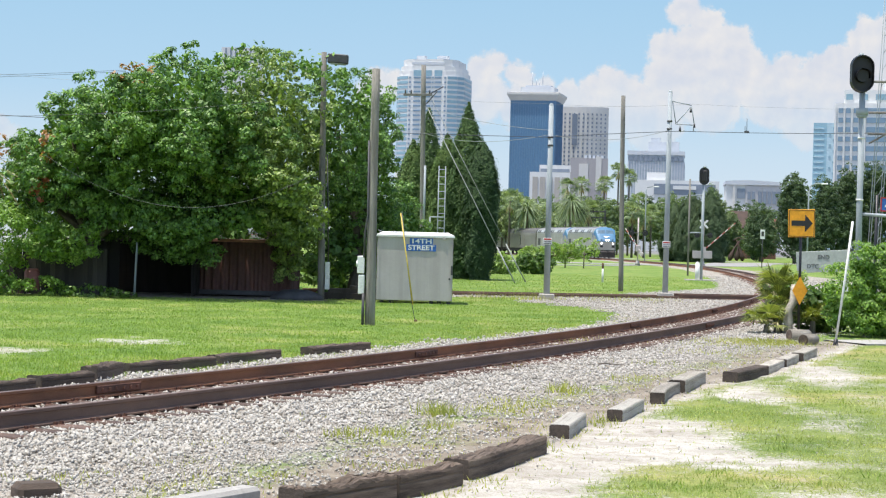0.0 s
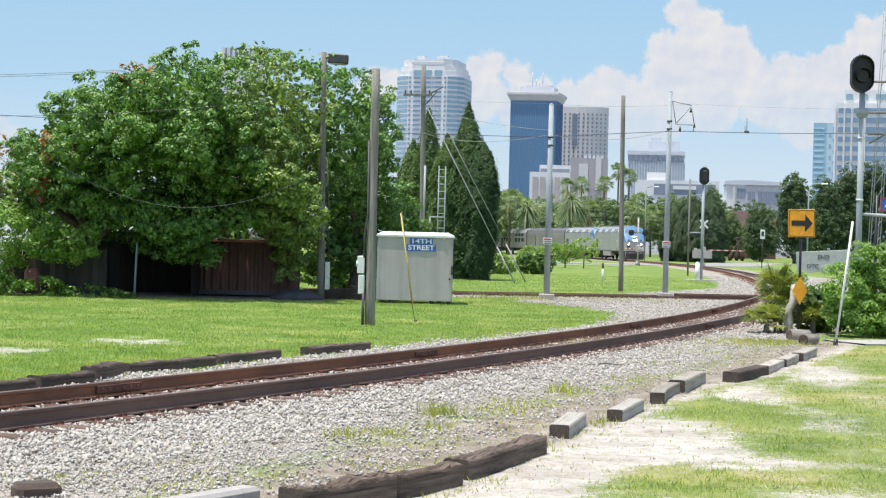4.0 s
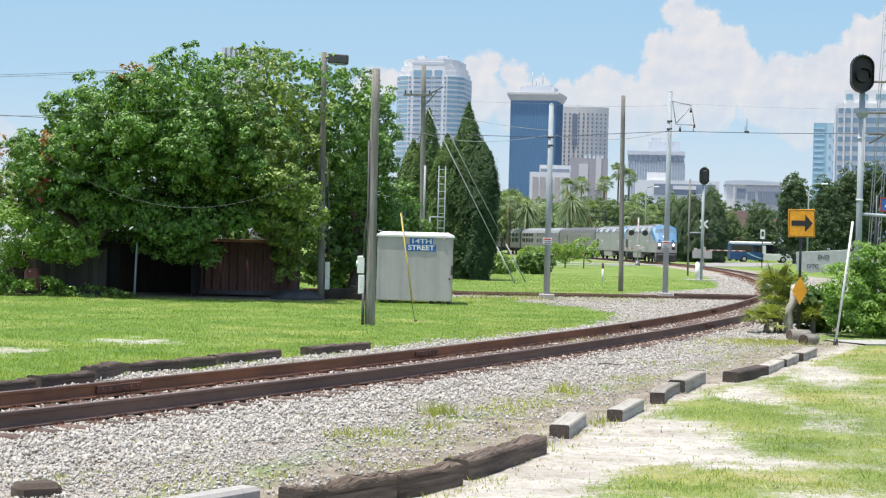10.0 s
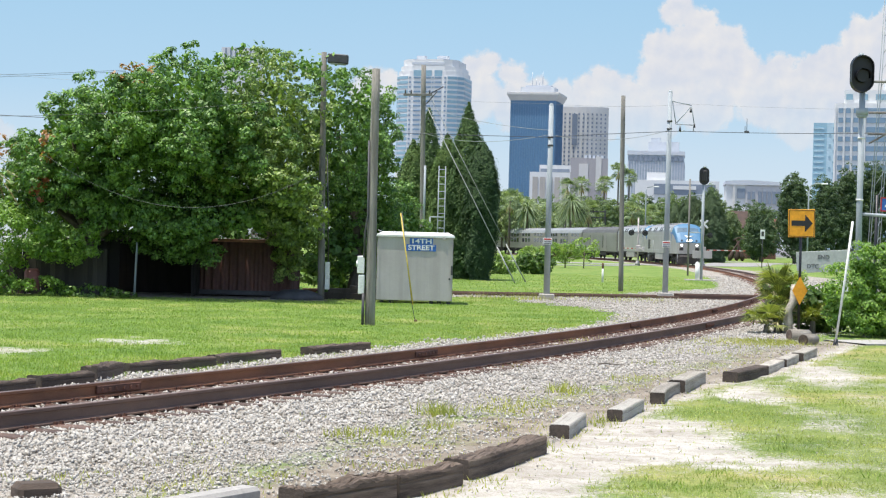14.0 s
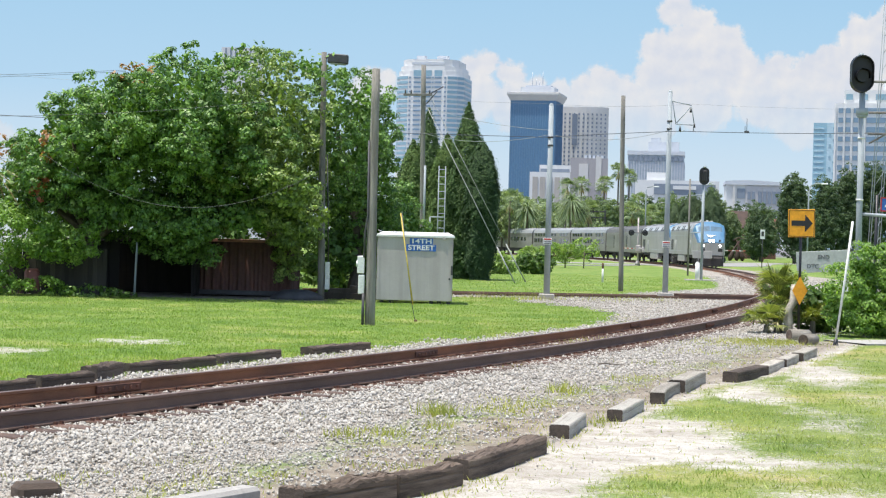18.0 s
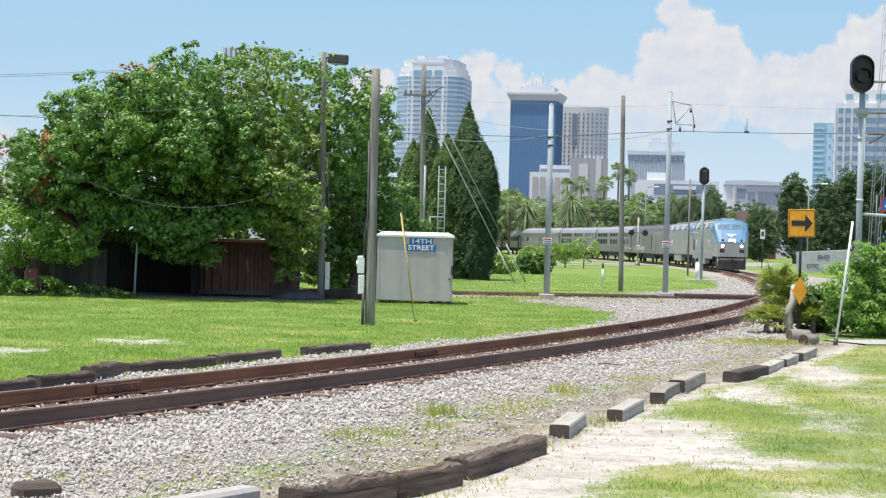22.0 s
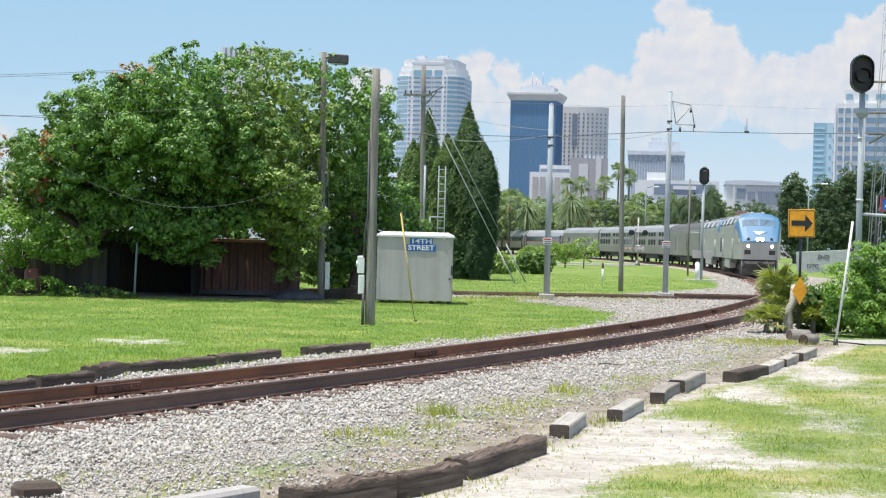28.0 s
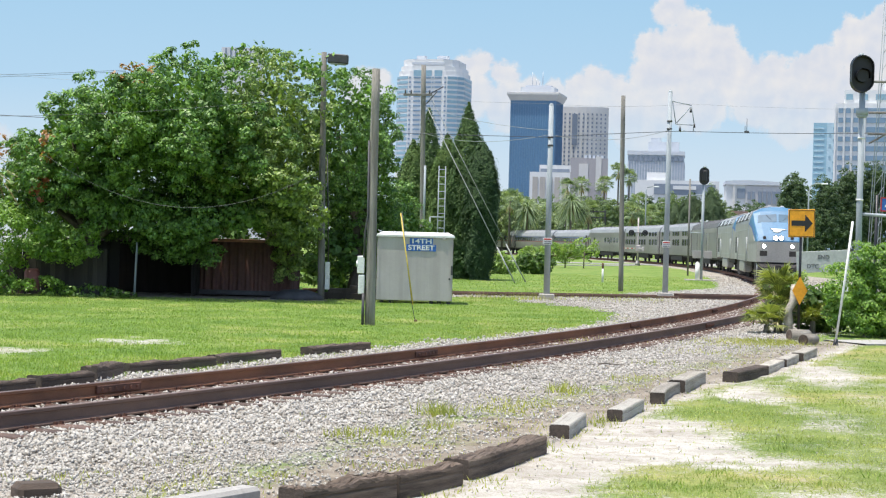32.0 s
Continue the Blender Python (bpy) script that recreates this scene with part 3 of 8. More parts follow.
ribbon("pavement", [(-60, 168), (-10, 168), (8, 167), (15, 172), (19, 181)], 2.2, 0.05, M_PATH, "pale concrete footpath along the far lawn", "footpath")
ribbon("pavement", [(9.0, 39.6), (11, 40.4), (14, 41), (30, 43)], 1.6, 0.03, M_PATH, "pale concrete footpath behind the shrub", "footpath")


# ---------------------------------------------------------------- poles, signals, signs
def wooden_pole(at, h, r0, r1, label, material=M_POLE, name="utility_pole", lean=(0.0, 0.0)):
    t = thing(name, label, "utility pole", at)
    bm = B()
    rings = []
    for i in range(9):
        k = i / 8
        r = r0 + (r1 - r0) * k
        rings.append([(lean[0] * k + r * (1 + 0.05 * math.sin(3 * a + i)) * math.cos(a), lean[1] * k + r * math.sin(a), -0.3 + (h + 0.3) * k) for a in (2 * math.pi * j / 14 for j in range(14))])
    loft(bm, rings, smooth=True)
    part("shaft", bm, material, t)
    return t


pole_a = wooden_pole((-1.71, 42.5, 0), 6.12, 0.125, 0.097, "weathered wooden pole with grey meter boxes on the lawn")
bm = B()
box(bm, (-0.24, -0.02, 1.43), (0.17, 0.14, 0.42), None, 0.015)
part("meter_box", bm, M_WHITE, pole_a, "pale grey meter box")
bm = B()
cyl(bm, (-0.35, -0.02, 1.45), (-0.31, -0.02, 1.45), 0.075, 0.075, 14)
part("meter_dial", bm, M_WHITE, pole_a)
bm = B()
box(bm, (-0.22, -0.02, 0.96), (0.15, 0.14, 0.46), None, 0.015)
part("breaker_box", bm, M_WHITE, pole_a, "pale grey breaker box")
bm = B()
box(bm, (-0.23, -0.02, 1.19), (0.1, 0.1, 0.07), None, 0.01)
part("coupling", bm, M_BLACK, pole_a)
bm = B()
tube(bm, [(-0.165, -0.1, -0.1), (-0.165, -0.1, 0.75)], 0.035, 8)
tube(bm, [(-0.165, -0.08, 1.6), (-0.16, -0.08, 2.2), (-0.1, -0.1, 2.6), (-0.12, -0.05, 4.4)], 0.025, 8)
part("conduit", bm, M_DARK, pole_a)

lamp_pole = wooden_pole((-3.98, 58.5, 0), 8.15, 0.118, 0.088, "tall grey wooden lamp pole beside the thicket", M_GREYPOLE, "street_lamp", (-0.1, 0))
bm = B()
box(bm, (0.37, -0.05, 7.93), (0.68, 0.42, 0.3), pose(0, 0, 0, 0, 3, 0), 0.03)
part("lamp_head", bm, M_DARK, lamp_pole, "dark bronze shoebox lamp head")
bm = B()
box(bm, (0.37, -0.05, 7.765), (0.5, 0.32, 0.03), pose(0, 0, 0, 0, 3, 0))
part("lens", bm, glass("frosted_lens", (0.4, 0.42, 0.42), 0.4), lamp_pole)
bm = B()
cyl(bm, (-0.06, -0.03, 7.98), (0.1, -0.05, 7.98), 0.04)
part("bracket", bm, M_DARK, lamp_pole)
for z, h in ((1.05, 0.4), (0.6, 0.5)):
    bm = B()
    box(bm, (0.2, -0.05, z), (0.15, 0.14, h), None, 0.015)
    part("switch_box", bm, M_WHITE, lamp_pole, "pale grey switch box")
bm = B()
tube(bm, [(0.22, -0.06, 1.25), (0.17, -0.1, 3.0), (0.1, -0.12, 4.8)], 0.022, 6)
part("conduit", bm, M_DARK, lamp_pole)

# signal equipment hut
hut = thing("equipment_hut", "weathered aluminium railway equipment hut standing on the lawn", "equipment hut", (-0.89, 58.0, 0))
bm = B()
box(bm, (0, 0, 1.12), (2.44, 1.9, 2.04), None, 0.015)
part("body", bm, M_GALV, hut)
bm = B()
w, d = 1.26, 1.0
rings = [[(-w, -d, 2.14), (w, -d, 2.14), (w, d, 2.14), (-w, d, 2.14)], [(-w, -d, 2.2), (w, -d, 2.2), (w, d, 2.2), (-w, d, 2.2)], [(-w + 0.2, -0.25, 2.31), (w - 0.2, -0.25, 2.31), (w - 0.2, 0.25, 2.31), (-w + 0.2, 0.25, 2.31)]]
loft(bm, rings)
part("roof", bm, M_WHITE, hut, "low white hipped roof")
for x, y in ((-1.05, -0.75), (-0.75, -0.75), (0.55, -0.75), (0.8, -0.75), (1.1, -0.8)):
    bm = B()
    box(bm, (x, y, 0.03), (0.13, 0.14, 0.17), None, 0.01)
    part("foot", bm, M_DARK, hut)
bm = B()
box(bm, (1.19, -0.97, 1.1), (0.06, 0.06, 0.3), None, 0.01)
cyl(bm, (1.12, -0.99, 0.82), (1.12, -0.94, 0.82), 0.035)
part("door_latch", bm, M_DARK, hut)
for k in (-1.16, 1.16):
    bm = B()
    box(bm, (k, -0.957, 1.12), (0.05, 0.014, 1.98))
    part("corner_strip", bm, M_GALV, hut)
bm = B()
box(bm, (0.92, -0.98, 2.12), (0.09, 0.06, 0.09), None, 0.01)
part("lifting_lug", bm, M_GALV, hut)


def lettering(text, size, at, material, parent, name="lettering", width=None):
    cu = bpy.data.curves.new(name, "FONT")
    cu.body, cu.size, cu.align_x, cu.align_y, cu.extrude = text, size, "CENTER", "CENTER", 0.004
    cu.offset = 0.005
    tmp = bpy.data.objects.new(name, cu)
    scene.collection.objects.link(tmp)
    me = bpy.data.meshes.new_from_object(tmp)
    bpy.data.objects.remove(tmp)
    me.materials.clear()
    me.materials.append(material)
    ob = new(name, me)
    ob.parent = parent
    sx = width / max(1e-6, max(v.co.x for v in me.vertices) - min(v.co.x for v in me.vertices)) if width else 1
    ob.matrix_basis = pose(*at, 90, 0, 0) @ Matrix.Diagonal((sx, 1, 1, 1))
    return ob


for text, cx, cz, w, h, tw in (("14TH", 0.19, 2.01, 0.74, 0.2, 0.62), ("STREET", 0.19, 1.80, 0.95, 0.21, 0.84)):
    bm = B()
    box(bm, (cx, -0.962, cz), (w, 0.016, h), None, 0.003)
    plate = part("name_plate", bm, M_SIGNBLUE, hut, "blue enamel name plate")
    lettering(text, h * 1.02, (cx, -0.975, cz), M_WHITE, plate, width=tw)

# yellow guard on a guy wire
guy = thing("guy_wire", "thin guy wire with a yellow plastic guard on the lawn", "guy wire", (-0.66, 44.6, 0))
bm = B()
tube(bm, [(0.02, 0, -0.05), (-0.1, 0.02, 0.5), (-0.4, 0.3, 2.75)], 0.008, 6)
part("wire", bm, M_CABLE, guy)
bm = B()
tube(bm, [(-0.06, 0, 0.42), (-0.43, 0.3, 2.72)], 0.017, 8)
part("guard", bm, M_YELLOW, guy, "yellow plastic guard")
bm = B()
bmesh.ops.create_uvsphere(bm, u_segments=8, v_segments=6, radius=0.04, matrix=Matrix.Translation((0.02, 0, 0.02)))
part("anchor", bm, M_PLATE, guy)


# tram poles with brackets
def tram_pole(at, h, label, bracket):
    t = thing("tram_pole", label, "tram pole", at, group="tram poles")
    bm = B()
    box(bm, (0, 0, 0.09), (0.55, 0.55, 0.26), None, 0.03)
    part("footing", bm, M_CONCRETE, t, "square concrete footing")
    bm = B()
    cyl(bm, (0, 0, 0.2), (0, 0, h), 0.115, 0.085, 16)
    part("shaft", bm, M_STEELPOLE, t)
    bm = B()
    bmesh.ops.create_uvsphere(bm, u_segments=10, v_segments=6, radius=0.088, matrix=Matrix.Translation((0, 0, h)))
    part("cap", bm, M_STEELPOLE, t)
    for z in (h - 1.15, h - 1.45):
        bm = B()
        cyl(bm, (0, 0, z - 0.035), (0, 0, z + 0.035), 0.106, 0.106, 14)
        part("collar", bm, M_DARK, t)
    bm = B()
    box(bm, (-0.02, -0.14, 2.13), (0.32, 0.02, 0.24), None, 0.004)
    pl = part("notice", bm, M_WHITE, t, "small white and red notice")
    for z, mt in ((2.2, M_RED), (2.11, M_DARK), (2.05, M_DARK)):
        bm = B()
        box(bm, (-0.02, -0.154, z), (0.27, 0.008, 0.05 if mt is M_RED else 0.022))
        part("printed_bar", bm, mt, pl)
    if bracket:
        bm = B()
        for a, b in (((0.1, 0, h - 0.35), (0.85, 0, h - 0.5)), ((0.1, 0, h - 0.35), (0.25, 0, h - 1.25)), ((0.25, 0, h - 1.25), (0.98, 0, h - 1.28)), ((0.28, 0, h - 1.2), (0.83, 0, h - 0.55)), ((0.85, 0, h - 0.5), (0.98, 0, h - 1.28)), ((0.42, 0, h - 1.27), (0.42, 0, h - 1.55)), ((0.95, 0, h - 1.28), (0.95, 0, h - 1.52)), ((0.42, 0, h - 1.55), (0.6, 0, h - 1.5))):
            cyl(bm, a, b, 0.02, 0.02, 8)
        part("bracket", bm, M_STEELPOLE, t, "grey tubular wire bracket")
        for q in ((0.83, 0, h - 0.7), (0.98, 0, h - 1.3), (0.42, 0, h - 1.45)):
            bm = B()
            cyl(bm, Vector(q) + Vector((0, 0, -0.08)), Vector(q) + Vector((0, 0, 0.08)), 0.05, 0.03, 8)
            part("insulator", bm, M_DARK, t)
    return t


tram_pole((3.8, 64.5, 0), 7.05, "galvanised steel tram pole on a concrete footing", False)
tram_pole((8.83, 70.3, 0), 8.15, "galvanised steel tram pole with a tubular wire bracket", True)
wooden_pole((7.95, 79, 0), 8.7, 0.112, 0.095, "tall plain grey wooden pole on the far lawn", M_GREYPOLE, lean=(-0.12, 0))


def wire(name, label, pts_list, r, material=M_CABLE):
    t = thing(name, label, "overhead wire")
    for pts in pts_list:
        bm = B()
        tube(bm, pts, r, 5)
        part("strand", bm, material, t)
    return t


wire("overhead_wire", "dark tram contact wire strung between poles", [
    sag((-24, 61.5, 6.3), (3.8, 66.2, 6.0), 0.15), sag((3.8, 66.2, 6.0), (9.3, 70.3, 6.62), -0.02), sag((9.3, 70.3, 6.62), (26, 74.3, 7.5), 0.18)], 0.012)
wire("span_wire", "thin slack span wires between tram poles", [sag((3.8, 64.5, 6.0), (8.83, 70.3, 6.65), 0.28), sag((-1.2, 92, 7.6), (3.8, 64.5, 6.0), 0.35), sag((3.8, 64.5, 6.15), (-1.2, 92, 9.0), 0.2)], 0.009, M_PALEWIRE)
wire("overhead_wire", "thin high messenger wire", [sag((-24, 61.5, 8.0), (3.8, 66.2, 7.25), 0.3), sag((3.8, 66.2, 7.25), (9.6, 70.3, 7.7), 0.1), sag((9.6, 70.3, 7.7), (26, 74.3, 8.4), 0.2)], 0.004, M_PALEWIRE)
hang = thing("wire_hanger", "small insulator hanger on the contact wire", "wire hanger", (12.0, 70.95, 6.64))
bm = B()
cyl(bm, (0, 0, 0.03), (0, 0, 0.6), 0.012)
part("rod", bm, M_CABLE, hang)
bm = B()
box(bm, (0, 0, 0.06), (0.2, 0.06, 0.1), None, 0.02)
cyl(bm, (-0.07, 0, 0.05), (-0.07, 0, 0.3), 0.012)
part("clamp", bm, M_CABLE, hang)


# block signals
def oval(w, h, y, n=20):
    r = w / 2
    return [(r * math.cos(a), y, (h / 2 - r) * (1 if math.sin(a) >= 0 else -1) + r * math.sin(a)) for a in (2 * math.pi * (i + 0.5) / n for i in range(n))]


def signal_head(t, c, w, h, back=False):
    bm = B()
    q = Vector(c)
    f = 1 if back else -1
    loft(bm, [[q + Vector(p) for p in oval(w, h, y)] for y in (-0.02, 0.02)])
    bmesh.ops.recalc_face_normals(bm, faces=bm.faces)
    hd = part("backing_board", bm, M_BLACK, t, "oval black signal backing board")
    for k in (-0.35,):
        bm = B()
        z = k * (h / 2 - w / 2) * 0.95
        cyl(bm, q + Vector((0, f * 0.02, z)), q + Vector((0, f * 0.2, z)), w * 0.28, w * 0.26, 16)
        part("lamp_housing", bm, M_BLACK, hd)
        bm = B()
        rings = [[q + Vector((math.cos(a) * w * 0.3, y, z + math.sin(a) * w * 0.3)) for a in (math.pi * j / 10 for j in range(-1, 12))] for y in (f * 0.02, f * 0.36)]
        loft(bm, rings, cap=False, closed=False, smooth=True)
        part("hood", bm, M_BLACK, hd)
    bm = B()
    loft(bm, [[q + Vector((p[0] * k, p[1], p[2] * k)) for p in oval(w, h, y)] for k, y in ((0.99, f * 0.021), (0.97, f * 0.2), (0.92, f * 0.2), (0.92, f * 0.021))], cap=False, smooth=False)
    bmesh.ops.recalc_face_normals(bm, faces=bm.faces)
    part("visor", bm, M_BLACK, hd, "deep oval black visor")
    bm = B()
    box(bm, q + Vector((0, -f * 0.13, 0)), (w * 0.45, 0.2, h * 0.62), None, 0.05)
    part("case", bm, M_BLACK, hd)
    bm = B()
    cyl(bm, q + Vector((0, -f * 0.1, h / 2 - 0.05)), q + Vector((0, -f * 0.1, h / 2 + 0.06)), 0.1, 0.08)
    part("vent_cap", bm, M_STEELPOLE, t)


sig = thing("railway_signal", "tall grey signal mast with an oval black head behind the shrub", "railway signal", (12.08, 51.7, 0), group="railway signals")
bm = B()
cyl(bm, (0, 0, -0.2), (0, 0, 6.75), 0.092, 0.085, 16)
part("mast", bm, M_STEELPOLE, sig)
bm = B()
cyl(bm, (0, 0, 6.0), (0, 0, 6.22), 0.17, 0.17, 14)
cyl(bm, (0, 0, 5.94), (0, 0, 6.0), 0.12, 0.17, 14)
part("junction_collar", bm, M_STEELPOLE, sig)
signal_head(sig, (-0.07, -0.12, 7.2), 0.68, 1.1)
bm = B()
cyl(bm, (0, 0, 3.14), (2.2, 0, 3.05), 0.05, 0.05, 10)
part("cross_arm", bm, M_STEELPOLE, sig)
for z in (5.35, 3.55):
    bm = B()
    cyl(bm, (0, 0, z - 0.03), (0, 0, z + 0.03), 0.105, 0.105, 14)
    part("clamp_band", bm, M_WHITE, sig)

sig2 = thing("railway_signal", "slim grey signal mast with an oval black head and square signs", "railway signal", (15.88, 109, 0), group="railway signals")
bm = B()
cyl(bm, (0, 0, -0.2), (0, 0, 6.3), 0.085, 0.08, 14)
part("mast", bm, M_STEELPOLE, sig2)
signal_head(sig2, (0.02, -0.1, 6.42), 0.6, 1.08, True)
for x, w in ((-0.33, 0.52), (0.35, 0.52)):
    bm = B()
    box(bm, (x, -0.13, 1.6), (w, 0.03, 0.46), None, 0.01)
    part("sign_back", bm, M_GALV, sig2, "plain grey sign seen from behind")
bm = B()
cyl(bm, (-0.75, 0, 2.93), (0.1, 0, 2.95), 0.035)
part("stay_arm", bm, M_STEELPOLE, sig2)
bm = B()
cyl(bm, (-0.75, 0, 5.2), (0.1, 0, 5.27), 0.035)
part("stay_arm", bm, M_STEELPOLE, sig2)
bm = B()
box(bm, (0, 0, 0.02), (1.9, 1.4, 0.1), None, 0.02)
part("footing", bm, M_CONCRETE, sig2)
solo("marker_post", cyl(cyl(B(), (0, 0, -0.1), (0, 0, 1.02), 0.14, 0.13, 14), (0, 0, 1.02), (0, 0, 1.1), 0.13, 0.05, 14), M_WHITE, "stout white marker post beside the signal", "marker post", (15.58, 108.6, 0.06))
t = thing("thin_pole", "thin grey pole braced to the signal mast", "pole", (17.53, 127, 0))
bm = B()
cyl(bm, (0, 0, -0.1), (0, 0, 6.9), 0.07, 0.06, 10)
part("shaft", bm, M_GREYPOLE, t)
t = thing("marker_post", "thin white post with a red top on the far lawn", "marker post", (8.73, 96.8, 0))
bm = B()
cyl(bm, (0, 0, -0.1), (0, 0, 0.75), 0.055, 0.055, 8)
part("post", bm, M_WHITE, t)
bm = B()
cyl(bm, (0, 0, 0.75), (0, 0, 1.05), 0.057, 0.055, 8)
part("band", bm, M_PLATE, t)

# arrow sign
sgn = thing("arrow_sign", "amber square arrow sign above an amber diamond on a black post", "road sign", (8.69, 43.2, 0))
bm = B()
cyl(bm, (0, 0, -0.1), (0, 0, 3.02), 0.033, 0.033, 10)
part("post", bm, M_BLACK, sgn)
bm = B()
box(bm, (0, -0.05, 2.7), (0.65, 0.02, 0.68), pose(0, 0, 0, 0, -1.2, 0), 0.006)
pl = part("sign_plate", bm, M_ORANGE, sgn, "amber square plate")
bm = B()
pts = [(-0.25, 0.065), (0.08, 0.065), (0.08, 0.215), (0.265, 0.0), (0.08, -0.215), (0.08, -0.065), (-0.25, -0.065)]
loft(bm, [[(x, y, 2.7 + z) for x, z in pts] for y in (-0.066, -0.06)])
bmesh.ops.recalc_face_normals(bm, faces=bm.faces)
part("arrow", bm, M_BLACK, pl)
bm = B()
for x, z, w, h in ((0, 0.318, 0.6, 0.012), (0, -0.318, 0.6, 0.012), (-0.303, 0, 0.012, 0.63), (0.303, 0, 0.012, 0.63)):
    box(bm, (x, -0.0625, 2.7 + z), (w, 0.005, h))
part("border", bm, M_BLACK, pl)
bm = B()
loft(bm, [[(x, y, 1.06 + z) for x, z in ((0, 0.345), (0.185, 0), (0, -0.345), (-0.185, 0))] for y in (-0.06, -0.045)])
bmesh.ops.recalc_face_normals(bm, faces=bm.faces)
part("diamond_plate", bm, M_ORANGE, sgn, "amber diamond plate")

# leaning white pole
t = thing("leaning_pole", "leaning white plastic pole with a black foot", "pole", (8.56, 38.5, 0))
bm = B()
tube(bm, [(0.0, 0, 0.1), (0.16, 0, 1.4), (0.3, 0, 2.7)], 0.026, 10)
part("shaft", bm, M_WHITE, t)
bm = B()
cyl(bm, (-0.02, 0, -0.1), (0.005, 0, 0.14), 0.06, 0.045, 10)
part("foot", bm, M_BLACK, t)

# far-left utility pole, ladder tower, guys
pw = wooden_pole((-1.05, 92, 0), 11.1, 0.14, 0.12, "tall grey utility pole with a crossarm behind the hut", M_GREYPOLE, lean=(-0.2, 0))
bm = B()
box(bm, (-0.45, -0.15, 9.55), (1.5, 0.1, 0.12), pose(0, 0, 0, 0, -1, 0), 0.01)
part("crossarm", bm, M_GREYPOLE, pw)
bm = B()
cyl(bm, (0.15, -0.1, 9.6), (0.85, -0.2, 10.0), 0.03)
cyl(bm, (0.0, -0.1, 9.1), (0.55, -0.2, 9.75), 0.03)
part("brace", bm, M_DARK, pw)
bm = B()
cyl(bm, (0.02, -0.2, 2.4), (0.02, -0.2, 5.9), 0.06, 0.06, 8)
part("riser_guard", bm, M_STEELPOLE, pw)
for x in (-1.1, -0.8, 0.15):
    bm = B()
    cyl(bm, (x, -0.15, 9.6), (x, -0.15, 9.8), 0.05, 0.03, 8)
    part("insulator", bm, M_DARK, pw)
guys = thing("guy_wire", "paired guy wires with pale guards beside the junipers", "guy wire", (0, 0, 0))
for gxx, gyy, top in ((3.68, 88.9, (-1.15, 92, 9.2)), (4.35, 92.0, (-1.15, 92, 10.0))):
    a, b = Vector((gxx, gyy, -0.05)), Vector(top)
    bm = B()
    tube(bm, [a, a.lerp(b, 0.5), b], 0.017, 6)
    part("wire", bm, M_PALEWIRE, guys)
    bm = B()
    tube(bm, [a.lerp(b, 0.005), a.lerp(b, 0.2)], 0.032, 8)
    part("guard", bm, M_PALEWIRE, guys, "pale plastic guard")
lad = thing("ladder_tower", "slim grey signal mast with a caged ladder behind the hut", "ladder", (-0.12, 80, 0))
for x in (-0.15, 0.15):
    bm = B()
    cyl(bm, (x, 0, 0), (x, 0, 5.4), 0.022, 0.022, 8)
    part("rail", bm, M_STEELPOLE, lad)
for k in range(16):
    bm = B()
    cyl(bm, (-0.15, 0, 0.3 + k * 0.33), (0.15, 0, 0.3 + k * 0.33), 0.018, 0.018, 6)
    part("rung", bm, M_STEELPOLE, lad)
bm = B()
for a, b in (((-0.5, 0, 2.3), (0.15, 0, 2.3)), ((-0.5, 0, 2.3), (-0.5, 0, 3.1)), ((-0.5, 0, 3.1), (0.15, 0, 3.1)), ((-0.5, 0, 0), (-0.5, 0, 2.3))):
    cyl(bm, a, b, 0.03, 0.03, 8)
part("platform_rail", bm, M_STEELPOLE, lad)

# lattice mast at the edge and the blue and red sign
mast = thing("lattice_mast", "grey lattice catenary mast with arms and slack cables", "lattice mast", (18.5, 75, 0))
for x, y in ((-0.15, -0.15), (0.25, -0.15), (0.25, 0.25), (-0.15, 0.25)):
    bm = B()
    cyl(bm, (x - 0.45, y, 0), (x + 0.2, y, 16), 0.02, 0.018, 6)
    part("leg", bm, M_STEELPOLE, mast)
for k in range(22):
    z = 0.6 + k * 0.7
    o = -0.45 + 0.65 * z / 16
    bm = B()
    cyl(bm, (-0.15 + o, -0.15, z), (0.25 + o + 0.03, -0.15, z + 0.7), 0.01, 0.01, 5)
    part("lacing", bm, M_STEELPOLE, mast)
for z in (9.2, 7.9, 7.0):
    bm = B()
    cyl(bm, (-0.75, -0.2, z), (3.0, -0.2, z + 0.05), 0.05, 0.05, 8)
    part("arm", bm, M_GREYPOLE, mast)
bm = B()
cyl(bm, (-0.7, -0.2, 6.6), (1.2, -0.2, 7.7), 0.04, 0.04, 8)
part("strut", bm, M_GREYPOLE, mast)
rs = thing("route_sign", "small blue and red sign on a dark post", "road sign", (13.75, 56, 0))
bm = B()
cyl(bm, (-0.12, 0, -0.1), (-0.12, 0, 3.85), 0.05, 0.05, 8)
part("post", bm, M_BLACK, rs)
bm = B()
box(bm, (0.3, -0.05, 3.55), (0.62, 0.02, 0.42), None, 0.008)
pl = part("plate", bm, M_SIGNBLUE, rs, "blue plate with a red edge")
bm = B()
for x, z, w, h in ((0.3, 3.755, 0.62, 0.04), (0.3, 3.345, 0.62, 0.04), (0.0, 3.55, 0.04, 0.42)):
    box(bm, (x, -0.064, z), (w, 0.008, h))
part("border", bm, M_RED, pl)
bm = B()
box(bm, (0.3, -0.064, 3.5), (0.36, 0.008, 0.07))
part("printed_bar", bm, M_WHITE, pl)

